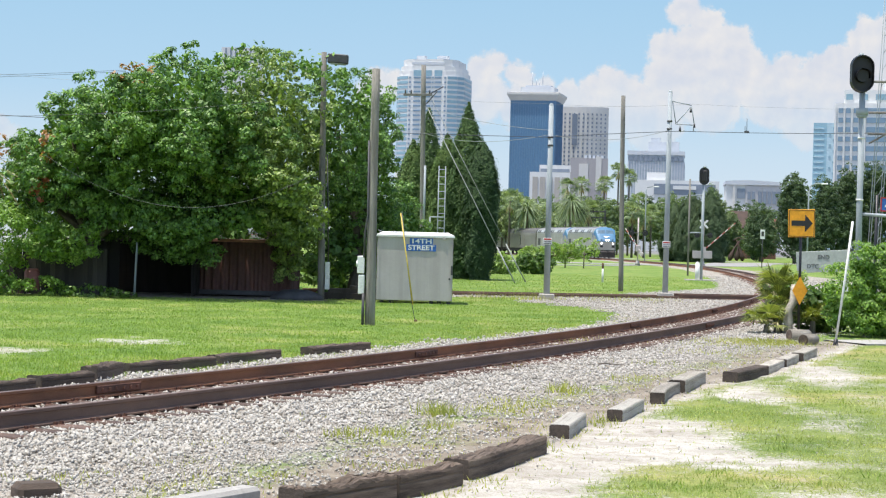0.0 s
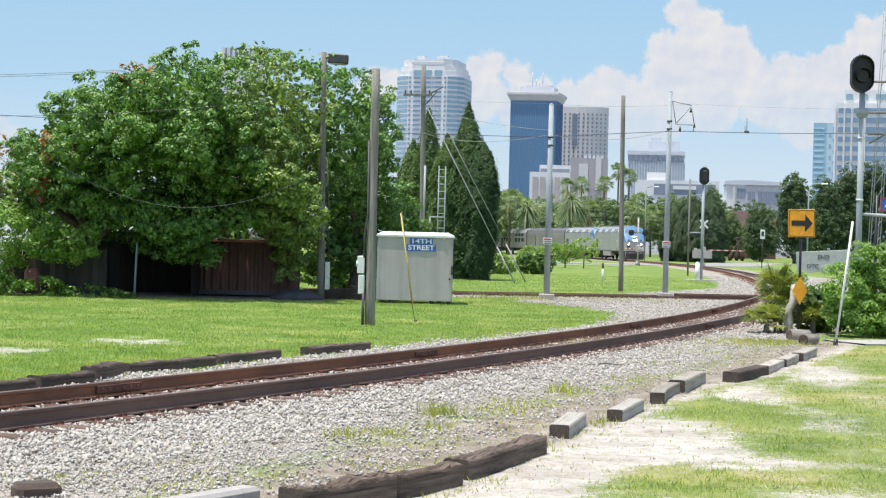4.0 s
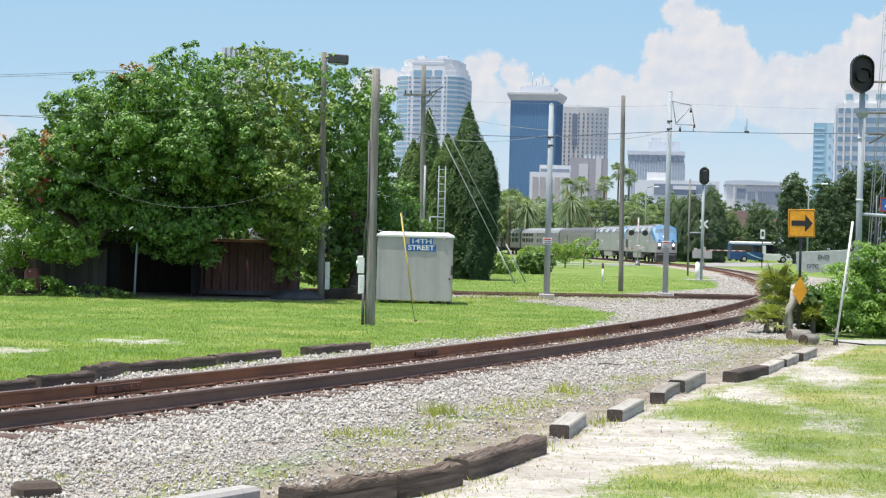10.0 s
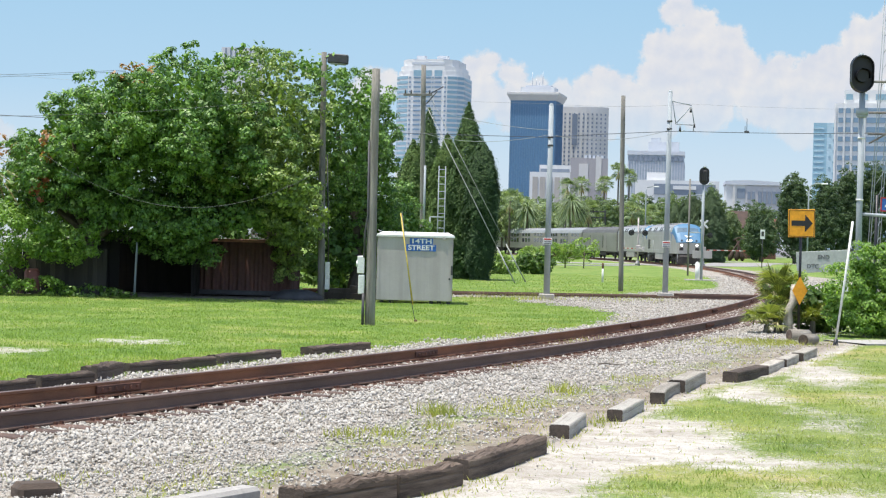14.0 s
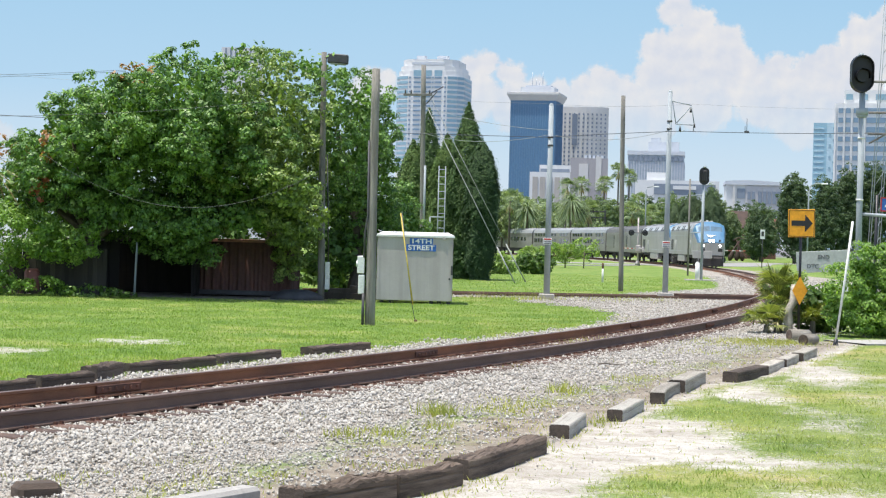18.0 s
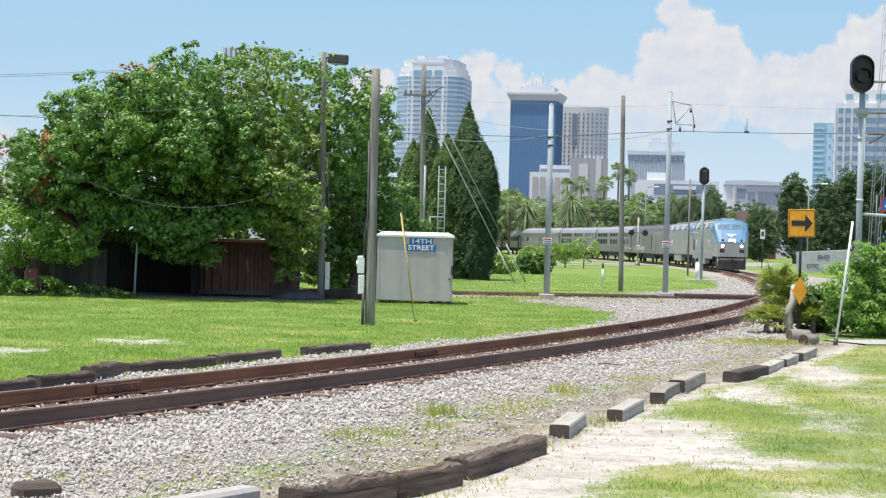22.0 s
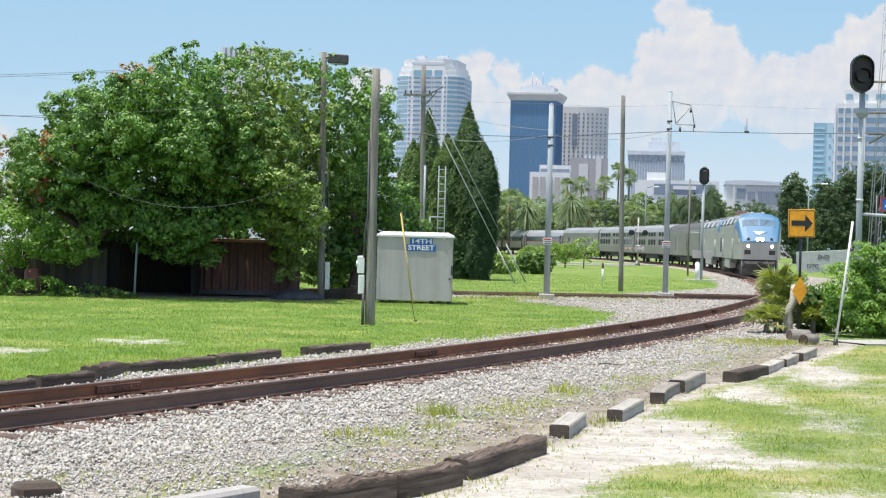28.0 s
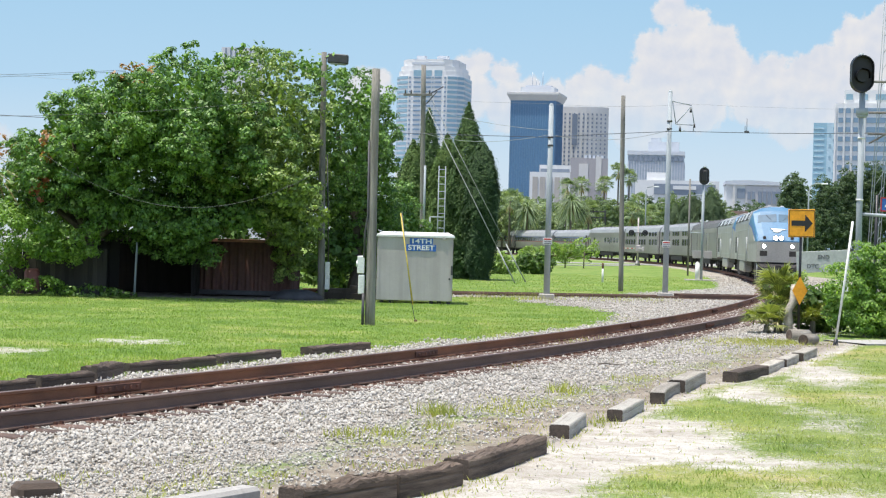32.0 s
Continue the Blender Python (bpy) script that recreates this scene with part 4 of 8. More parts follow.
# slack wires over the thicket
wire("overhead_wire", "slack service wires over the thicket", [
    sag((-24, 55, 6.6), (-10.5, 58, 7.35), 0.15), sag((-24, 55, 6.5), (-10.5, 58, 7.3), 0.15), sag((-24, 52.5, 5.75), (-4.05, 53.6, 6.3), 0.62), sag((-24, 56, 5.6), (-14, 57, 4.3), 0.1), sag((-12.0, 53.4, 4.3), (-3.75, 53.2, 4.05), 1.33)], 0.006, M_CABLE)


# ---------------------------------------------------------------- kerb timbers
M_MIDTIMBER = surface("split_brown_timber", (0.24, 0.18, 0.135), (0.06, 0.043, 0.032), 0.95, big=3.2, fine=30, stretch=(0.4, 5, 5), bump=1.0)
M_PALETIMBER = surface("bleached_timber", (0.48, 0.455, 0.4), (0.33, 0.305, 0.265), 0.95, big=2.4, fine=26, stretch=(0.5, 5, 5), bump=0.6)
M_ENDGRAIN = surface("dark_end_grain", (0.1, 0.078, 0.062), (0.045, 0.035, 0.028), 0.95, big=5, fine=40, bump=0.8)


def timber(a, b, w, h, material, label, seed, z=0.0, rot=0.0, bow=0.0):
    """A squared baulk with worn arrises, drying splits and, where rot is given, a rotted-out top."""
    a, b = Vector((*a, 0)), Vector((*b, 0))
    L = (b - a).length
    d = b - a
    t = thing("timber", label, "timber", ((a + b) / 2 + Vector((0, 0, z)))[:], math.degrees(math.atan2(d.y, d.x)), group="kerb timbers")
    n = max(8, int(L / 0.05))

    def nz(x, k, f=3.0):
        return noise.noise(Vector((x * f, k * 7.3, seed * 3.7)))

    # (across, up) round the section; the notches are splits
    sec = [(-0.5, -0.3), (0.5, -0.3), (0.5, 0.34), (0.47, 0.4), (0.5, 0.46), (0.5, 0.86), (0.45, 0.98), (0.24, 1.0), (0.22, 0.95), (0.2, 1.0), (-0.1, 1.0), (-0.12, 0.94), (-0.14, 1.0), (-0.45, 0.98), (-0.5, 0.86), (-0.5, 0.62), (-0.47, 0.56), (-0.5, 0.5)]
    rings = []
    for i in range(n + 1):
        x = -L / 2 + L * i / n
        edge = min(i, n - i) / n
        bend = bow * (1 - (2 * x / L) ** 2)
        # rot eats the top between the ends, deepest along the far half
        eat = rot * max(0.0, min(1.0, edge * 7)) * max(0.0, 0.35 + nz(x, 9, 2.2))
        ring_ = []
        for k, (y, u) in enumerate(sec):
            yy = y * w * (1 + 0.03 * nz(x, k, 5)) + bend
            uu = u
            if u > 0.8:
                uu -= 0.03 + 0.035 * nz(x, k, 4) + (0.02 + 0.16 * min(1.0, rot)) * nz(x, k, 17)
                uu -= eat * (0.75 if -0.3 < y < 0.3 else 0.18 if y < 0 else 0.35)
                if u < 0.95 and abs(y) < 0.4:
                    uu += 0.09 * max(0.0, nz(x, 20 + k, 1.5) + 0.25)
            if 0.3 < u < 0.7:
                # splits along the sides gape with the rot
                yy *= 1 - 0.35 * min(1.0, rot) * max(0.0, nz(x, 40 + k, 6) + 0.2) * (abs(y) < 0.49)
            ring_.append((x, yy, max(-0.05, uu * h)))
        rings.append(ring_)
    bm = B()
    loft(bm, rings)
    bmesh.ops.recalc_face_normals(bm, faces=bm.faces)
    body = part("baulk", bm, material, t)
    for end, ring_ in ((-1, rings[0]), (1, rings[-1])):
        bm = B()
        loft(bm, [[(x + end * o, y * 0.96, zz * 0.97) for x, y, zz in ring_] for o in (0.001, 0.005)])
        bmesh.ops.recalc_face_normals(bm, faces=bm.faces)
        part("cut_end", bm, M_ENDGRAIN, body, "dark sawn end grain")
    return t


NEARL = "dark weathered railway timber edging the sandy verge"
for k, (a, b, w, h, mt) in enumerate((
        ((-1.08, 13.2), (-0.42, 14.17), 0.25, 0.2, M_MIDTIMBER),
        ((-0.39, 14.2), (0.12, 14.97), 0.24, 0.2, M_MIDTIMBER),
        ((0.16, 15.3), (0.95, 17.35), 0.24, 0.19, M_MIDTIMBER),
        ((1.28, 18.78), (1.57, 20.22), 0.22, 0.15, M_PALETIMBER),
        ((2.05, 20.69), (2.47, 22.22), 0.19, 0.15, M_PALETIMBER),
        ((2.84, 23.13), (3.28, 24.94), 0.2, 0.16, M_TIMBER),
        ((3.34, 24.98), (3.91, 26.91), 0.24, 0.19, M_TIMBER),
        ((4.46, 27.28), (5.26, 29.06), 0.24, 0.16, M_DARKTIMBER),
        ((5.31, 29.23), (5.9, 30.99), 0.21, 0.14, M_TIMBER),
        ((5.95, 31.01), (6.66, 33.19), 0.21, 0.15, M_TIMBER),
        ((6.57, 32.67), (7.24, 34.69), 0.23, 0.17, M_TIMBER))):
    timber(a, b, w, h, mt, {M_TIMBER: "grey weathered timber edging the sandy verge", M_PALETIMBER: "sun-bleached pale timber edging the sandy verge"}.get(mt, NEARL), 40 + k, 0.0, (1.2, 0.5, 0.4)[k] if k < 3 else 0.06, (0.02, 0.0, -0.02, 0, 0.0, 0.05, 0.02, 0, 0, 0, 0)[k])
for k, (a, b) in enumerate((((-6.0, 22.0), (-5.42, 23.2)), ((-5.39, 23.38), (-4.9, 24.4)), ((-4.95, 24.75), (-4.78, 25.8)), ((-4.74, 26.2), (-3.72, 28.1)), ((-3.72, 28.5), (-2.92, 30.4)), ((-2.45, 31.2), (-1.52, 33.2)))):
    timber((a[0] + 0.12, a[1] - 0.28), (b[0] + 0.12, b[1] - 0.3), 0.25, (0.15, 0.17, 0.21, 0.16, 0.15, 0.15)[k], M_DARKTIMBER, "dark weathered timber along the ballast edge", 60 + k, 0.0, 0.6, 0.02)
t = solo("kerb_stop", box(B(), (0, 0, 0.08), (1.6, 0.2, 0.17), None, 0.03), M_CONCRETE, "pale concrete wheel stop in the weeds", "wheel stop", (-1.84, 12.95, -0.02), 58)
solo("timber", box(B(), (0, 0, 0.05), (0.35, 0.25, 0.2), None, 0.04), M_DARKTIMBER, "broken dark timber stub in the ballast", "timber", (-3.1, 13.75, -0.04), 30, group="kerb timbers")
for x, y, r, L, turn, z in ((8.1, 40.2, 0.14, 0.5, 20, 0.12), (8.0, 38.6, 0.125, 0.6, 55, 0.11)):
    lg = thing("log", "short sawn log lying at the verge", "log", (x, y, z), turn)
    bm = B()
    cyl(bm, (-L / 2, 0, 0), (L / 2, 0, 0), r, r * 0.92, 16)
    part("bark", bm, M_TIMBER, lg)
    bm = B()
    cyl(bm, (-L / 2 - 0.006, 0, 0), (-L / 2, 0, 0), r * 0.9, r * 0.9, 16)
    part("cut_face", bm, M_DARKTIMBER, lg)


# ---------------------------------------------------------------- the thicket
def tree(at, label, lobes, clumps, per, size, spread, leaf, seed, trunk_r=0.2, trunk_h=2.0, low=None, name="tree", group="", solid=1.0, hollow=None):
    t = thing(name, label, "tree", (at[0], at[1], 0), group=group)
    r = random.Random(seed)
    # thicket crowns lean out over their lower boughs
    lean_ = 0.52 if group == "thicket" else 0.0
    lob = [((c[0] - at[0], c[1] - at[1] + lean_ * max(-1.6, min(2.2, 4.1 - c[2])), c[2]), rad) for c, rad in lobes]
    bm = B()
    tips = [(c[0] + r.uniform(-0.3, 0.3) * q[0], c[1] + r.uniform(-0.3, 0.3) * q[1], c[2] + r.uniform(-0.1, 0.5) * q[2]) for c, q in lob for _ in range(3)]
    limbs(bm, (0, 0, -0.2), trunk_h, trunk_r, tips, r)
    part("trunk", bm, M_BARK, t)
    crown("crown", lob, clumps, per, size, spread, leaf, t, seed, low, fill=int(solid * clumps * per / 6), hollow=hollow)
    return t


tree((-11.6, 58), "dense broad-leaved tree overgrown with vines", [((-11.6, 56.9, 4.7), (2.0, 2.6, 1.8)), ((-10.4, 57.2, 5.45), (2.2, 2.6, 1.65)), ((-12.9, 57.0, 3.9), (1.2, 1.7, 1.5)), ((-13.7, 57.3, 3.2), (0.9, 1.2, 1.1)), ((-10.6, 55.6, 2.75), (1.3, 0.6, 0.6)), ((-9.2, 55.6, 2.4), (1.0, 0.5, 0.75)), ((-11.4, 58.2, 3.2), (1.8, 1.2, 1.5))], 1250, 62, 0.072, 0.19, L_TREE, 1, 0.25, 2.2, 1.15, group="thicket", hollow=0.0, solid=0.8)
tree((-8.4, 63.2), "dense broad-leaved tree in full green leaf", [((-8.4, 57.0, 5.75), (2.6, 3.0, 2.2)), ((-7.9, 55.6, 2.25), (1.2, 0.5, 0.7)), ((-6.6, 56.2, 2.6), (0.9, 0.5, 0.6)), ((-8.6, 55.9, 1.9), (0.6, 0.4, 0.5)), ((-8.3, 56.6, 1.55), (1.0, 0.6, 0.75)), ((-9.5, 56.8, 1.9), (0.7, 0.5, 0.5)), ((-7.0, 57.4, 3.2), (1.8, 1.4, 0.7)), ((-5.6, 57.6, 2.7), (0.8, 0.9, 0.6)), ((-7.1, 57.3, 5.2), (2.0, 2.4, 1.9)), ((-9.7, 57.3, 5.0), (1.9, 2.3, 1.9)), ((-8.3, 58.4, 3.3), (2.2, 1.4, 1.4))], 1650, 62, 0.072, 0.19, L_TREE, 2, 0.28, 2.6, 0.95, group="thicket", hollow=0.0, solid=0.8)
tree((-6.1, 63.6), "tall broad-leaved tree with paler upper twigs", [((-5.9, 58.9, 5.95), (2.1, 2.9, 2.2)), ((-5.2, 60.2, 4.8), (1.6, 2.0, 2.0)), ((-6.2, 57.6, 4.7), (1.7, 1.8, 1.5)), ((-5.4, 56.8, 3.1), (0.85, 0.7, 0.8)), ((-4.75, 57.0, 3.3), (0.8, 0.6, 0.6)), ((-4.75, 54.9, 3.45), (1.1, 0.5, 0.7)), ((-4.05, 55.0, 2.75), (0.75, 0.4, 0.45)), ((-5.2, 58.3, 1.5), (0.75, 0.4, 0.9)), ((-4.9, 57.0, 2.3), (0.85, 0.5, 0.65)), ((-5.6, 59.4, 3.2), (1.4, 1.2, 1.2))], 1150, 58, 0.068, 0.18, L_TREE2, 3, 0.24, 2.8, 0.6, group="thicket", hollow=-0.04, solid=0.8)
tree((-3.2, 62.5), "olive-green broad-leaved tree behind the lamp pole", [((-3.45, 61.9, 5.5), (1.85, 2.4, 2.5)), ((-2.55, 63.0, 4.8), (1.0, 1.8, 2.3)), ((-3.0, 62.2, 2.6), (1.9, 1.4, 2.0)), ((-1.6, 64.5, 2.3), (1.0, 1.2, 2.1))], 1150, 58, 0.066, 0.18, L_TREE, 4, 0.24, 2.4, 0.4, group="thicket", hollow=-0.06, solid=0.8)
# unseen growth, added to block the bright lawn behind the thicket
und = thing("undergrowth", "leafy undergrowth added as a backing behind the thicket", "undergrowth", (-8.5, 65, 0))
crown("leaves", [((-7, 0.5, 1.9), (3.2, 0.7, 2.3)), ((-2, 0, 1.9), (3.4, 0.7, 2.3)), ((3, 0, 1.8), (3.0, 0.7, 2.2)), ((6.4, 0, 1.3), (1.6, 0.7, 1.6)), ((4.4, -1.0, 0.6), (1.6, 0.5, 0.8)), ((6.6, -1.0, 0.5), (1.3, 0.5, 0.7)), ((4.7, -3.0, 1.0), (0.9, 0.4, 1.1)), ((-1, 1.2, 1.6), (7, 0.4, 2.0))], 620, 26, 0.17, 0.25, L_TREE, und, 15, 0.02)
# ragged twigs over the tops
rng = np.random.default_rng(77)
tw = thing("twig_sprays", "loose leafy twigs standing above the thicket", "foliage", (0, 0, 0), kind="stuff")
px = rng.uniform(-12.5, -2.2, 95)
topz = np.interp(px, [-13, -11.5, -8.5, -6, -4.6, -2.4], [5.4, 6.7, 7.7, 8.0, 7.75, 6.8])
P = []
for x, z in zip(px, topz):
    k = rng.integers(14, 34)
    hgt = rng.uniform(0.3, 0.75)
    u = rng.uniform(0, 1, k)
    P.append(np.stack([x + 0.12 * rng.normal(size=k) + 0.2 * u * rng.normal(), 58.5 + rng.normal() * 0.8 + 0.1 * rng.normal(size=k), z - 0.35 + u * hgt], 1))
P = np.concatenate(P)
v, f = leaf_mesh(P, unit(len(P), rng), 0.1, rng)
raw("leaf_sprays", v, f, L_TREE, tw)
# vine curtain at the thicket's foot
vine = thing("vine_hedge", "tangled vine hedge over a fence at the thicket's edge", "hedge", (-12.5, 55.6, 0), kind="")
crown("leaves", [((-0.9, 0, 1.9), (1.5, 0.7, 0.75)), ((0.6, 0.1, 1.7), (1.1, 0.6, 0.7)), ((-1.6, 0.2, 0.8), (0.9, 0.6, 0.7)), ((-0.4, -0.2, 0.25), (1.3, 0.4, 0.35))], 230, 70, 0.06, 0.2, L_VINE, vine, 6, 0.05)
crown("leaves", [((1.2, -0.1, 0.12), (1.6, 0.3, 0.2))], 40, 24, 0.07, 0.13, L_SHRUB, vine, 16, 0.0)
for q, r, n, mt, sd in (((-12.75, 56.0, 3.5), (0.16, 0.2, 0.5), 16, L_FLOWER, 1), ((-12.4, 55.6, 4.6), (0.25, 0.2, 0.55), 16, L_RUSTFLOWER, 2), ((-13.9, 56.0, 4.6), (0.7, 0.3, 0.35), 18, L_RUSTFLOWER, 3), ((-10.0, 56.4, 7.1), (0.9, 0.4, 0.25), 14, L_RUSTFLOWER, 4), ((-10.9, 56.2, 5.9), (0.5, 0.4, 0.4), 6, L_RUSTFLOWER, 5)):
    b = thing("blossom_sprays", "red-brown blossom sprays among the leaves", "blossom", (0, 0, 0))
    tagged(crown("blossom", [(q, r)], n, 16, 0.08, 0.14, mt, b, sd), kind="stuff")


# a red corrugated container, a dark shed and clutter under the trees
def corrugated(bm, a, b, z0, z1, depth=0.05, pitch=0.28):
    a, b = Vector((*a, 0)), Vector((*b, 0))
    L = (b - a).length
    d = (b - a) / L
    n = Vector((d.y, -d.x, 0))
    k = int(L / pitch * 4)
    pts = []
    for i in range(k + 1):
        o = (0, 0, depth, depth)[i % 4]
        pts.append(a + d * (L * i / k) + n * o)
    rows = [[bm.verts.new(p + Vector((0, 0, z))) for p in pts] for z in (z0, z1)]
    for i in range(k):
        bm.faces.new((rows[0][i], rows[0][i + 1], rows[1][i + 1], rows[1][i]))
    return bm


cont = thing("shipping_container", "faded red corrugated steel container under the trees", "container", (0, 0, 0))
for a, b in (((-8.15, 60.0), (-5.05, 60.0)), ((-5.05, 60.0), (-5.05, 62.4)), ((-5.05, 62.4), (-8.15, 62.4)), ((-8.15, 62.4), (-8.15, 60.0))):
    part("wall_panel", corrugated(B(), a, b, 0.2, 1.82), M_MAROON, cont)
bm = B()
box(bm, (-6.6, 61.2, 1.87), (3.25, 2.6, 0.1), None, 0.01)
# walls dark, roof bright: shade and sunlight put into one steel's colours
part("roof", bm, surface("sunlit_red_steel", (0.55, 0.25, 0.2), (0.4, 0.2, 0.16), 0.7), cont)
bm = B()
box(bm, (-6.6, 61.2, 0.12), (3.25, 2.6, 0.16), None, 0.01)
part("base_rail", bm, M_DARK, cont)
shed = thing("lean_to_shed", "dark open lean-to with a pale corrugated roof edge", "shed", (0, 0, 0))
bm = B()
box(bm, (-9.9, 60.2, 1.9), (3.6, 3.6, 0.08), pose(0, 0, 0, -4, 0, 0))
part("roof", bm, M_DARK, shed)
bm = B()
box(bm, (-10.1, 58.35, 1.92), (0.75, 0.3, 0.05), pose(0, 0, 0, -8, 0, 2))
part("roof_sheet", bm, M_GALV, shed, "pale loose roofing sheet")
# near-black boards: the shade under the trees is put into their colour
M_SHADEWOOD = surface("shade_black_boards", (0.022, 0.02, 0.019), (0.012, 0.011, 0.01), 0.9, fine=20, stretch=(4, 4, 0.4))
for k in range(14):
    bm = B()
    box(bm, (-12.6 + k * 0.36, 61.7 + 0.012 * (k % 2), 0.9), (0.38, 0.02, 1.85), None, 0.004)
    part("board", bm, M_SHADEWOOD, shed)
for x in (-9.9, -11.2):
    bm = B()
    cyl(bm, (x, 57.2, -0.05), (x + 0.05, 57.2, 1.75), 0.035, 0.035, 8)
    part("post", bm, M_STEELPOLE if x == -9.9 else M_SHADEWOOD, shed)
# unseen side boards, added to keep light out of the lean-to
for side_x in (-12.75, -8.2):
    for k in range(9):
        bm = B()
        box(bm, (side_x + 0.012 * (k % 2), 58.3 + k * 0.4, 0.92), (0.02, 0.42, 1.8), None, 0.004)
        part("board", bm, M_SHADEWOOD, shed)
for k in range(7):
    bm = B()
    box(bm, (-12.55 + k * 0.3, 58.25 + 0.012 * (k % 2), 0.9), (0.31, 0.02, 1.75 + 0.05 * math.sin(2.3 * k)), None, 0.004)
    part("board", bm, M_SHADEWOOD, shed)
M_BOARD = surface("grey_fence_boards", (0.075, 0.066, 0.055), (0.04, 0.034, 0.03), 0.95, fine=20, stretch=(4, 4, 0.4), spread=0.35)
fence = thing("board_fence", "old grey board fence overgrown with vines", "fence", (0, 0, 0))
for k in range(22):
    bm = B()
    box(bm, (-14.0 + k * 0.15, 57.0 + 0.012 * (k % 2), 0.75), (0.155, 0.02, 1.5 + 0.06 * math.sin(k * 2.1)), pose(0, 0, 0, 0, math.sin(k * 3.7), 0), 0.004)
    part("board", bm, M_BOARD, fence)
stack = thing("lumber_stack", "stack of grey boards lying beside the lamp pole", "boards", (-2.75, 59.6, 0), 4)
for c, s, m in (((0, 0, 0.11), (2.6, 0.6, 0.22), None), ((0.1, 0.05, 0.29), (2.3, 0.5, 0.14), pose(0, 0, 0, 0, 0, 4)), ((0.4, -0.05, 0.41), (1.5, 0.4, 0.1), pose(0, 0, 0, 0, 0, -5))):
    part("board", box(B(), c, s, m, 0.01), M_BOARD, stack)
bm = B()
loft(bm, [[(0.85 * q * math.cos(a) * (1 + 0.15 * noise.noise(Vector((math.cos(a) * 2, math.sin(a) * 2, z * 5)))), 0.5 * q * math.sin(a), z + 0.05 * noise.noise(Vector((math.cos(a) * 3, math.sin(a) * 3, z * 9)))) for a in (2 * math.pi * j / 20 for j in range(20))] for q, z in ((1.0, -0.04), (0.97, 0.1), (0.8, 0.22), (0.5, 0.3), (0.15, 0.32))], smooth=True)
solo("dark_tarp", bm, M_DARK, "dark covered heap beside the container", "heap", (-4.75, 58.2, 0), 10)
solo("plastic_drum", cyl(cyl(B(), (0, 0, 0), (0, 0, 0.62), 0.24, 0.24, 16), (0, 0, 0.62), (0, 0, 0.68), 0.24, 0.18, 16), surface("faded_pink_plastic", (0.4, 0.16, 0.15), (0.3, 0.11, 0.1), 0.6), "faded red plastic drum by the fence", "drum", (-13.05, 56.5, 0.15))
# the white van half hidden at the edge
van = thing("parked_van", "white parked van half hidden by vines", "van", (-15.6, 59.5, 0))
bm = B()
prof = [(-2.2, 0.45), (2.0, 0.45), (2.05, 1.0), (1.5, 1.15), (1.0, 1.85), (-2.1, 1.9), (-2.25, 1.2)]
loft(bm, [[(x, y, z) for x, z in prof] for y in (-0.9, 0.9)])
bmesh.ops.recalc_face_normals(bm, faces=bm.faces)
part("body", bm, M_WHITE, van)
for x in (-1.4, 1.2):
    bm = B()
    cyl(bm, (x, -0.95, 0.34), (x, -0.72, 0.34), 0.34, 0.34, 20)
    wh = part("wheel", bm, M_TYRE, van)
    bm = B()
    cyl(bm, (x, -0.97, 0.34), (x, -0.94, 0.34), 0.2, 0.2, 14)
    part("rim", bm, M_STEELPOLE, wh)
bm = B()
loft(bm, [[(x, y, z) for x, z in ((-0.4, 1.2), (0.95, 1.2), (0.75, 1.72), (-0.4, 1.75))] for y in (-0.915, -0.905)])
bmesh.ops.recalc_face_normals(bm, faces=bm.faces)
part("side_window", bm, glass("dark_glass", (0.03, 0.035, 0.04)), van)


# ---------------------------------------------------------------- palms
def frond(bm_v, bm_f, base, az, up, length, drop, wide, n, rng):
    """An arching folded frond, appended to vertex and face lists."""
    d = np.array([math.cos(az), math.sin(az), 0])
    s = np.array([-d[1], d[0], 0])
    k0 = len(bm_v)
    for i in range(n + 1):
        t = i / n
        p = base + d * length * t * math.cos(up) + np.array([0, 0, length * (t * math.sin(up) - drop * t * t)])
        w = wide * (0.25 + 1.5 * t) * (1 - t) ** 0.6 + 0.01
        bm_v += [p - s * w - np.array([0, 0, 0.45 * w]), p, p + s * w - np.array([0, 0, 0.45 * w])]
    for i in range(n):
        a = k0 + 3 * i
        bm_f += [(a, a + 1, a + 4, a + 3), (a + 1, a + 2, a + 5, a + 4)]


def fan_leaf(v, f, hub, d, reach, r, rng, blades=11, wide=0.05):
    """A stalk and a fan of drooping blades, appended to vertex and face lists."""
    s = np.cross(d, [0, 0, 1.0])
    s /= np.linalg.norm(s) + 1e-6
    nn = np.cross(s, d)
    c = hub + d * reach
    k = len(v)
    v += [hub - s * wide * 0.3, hub + s * wide * 0.3, c + s * wide * 0.2, c - s * wide * 0.2]
    f += [(k, k + 1, k + 2, k + 3)]
    for a in np.linspace(-1.5, 1.5, blades):
        w = d * math.cos(a) + s * math.sin(a)
        q = np.cross(w, nn)
        k = len(v)
        mid = c + w * r * 0.55
        tip = c + w * r * rng.uniform(0.9, 1.15) - np.array([0, 0, r * rng.uniform(0.2, 0.6)])
        v += [c, mid - q * wide, tip, mid + q * wide]
        f += [(k, k + 1, k + 2, k + 3)]


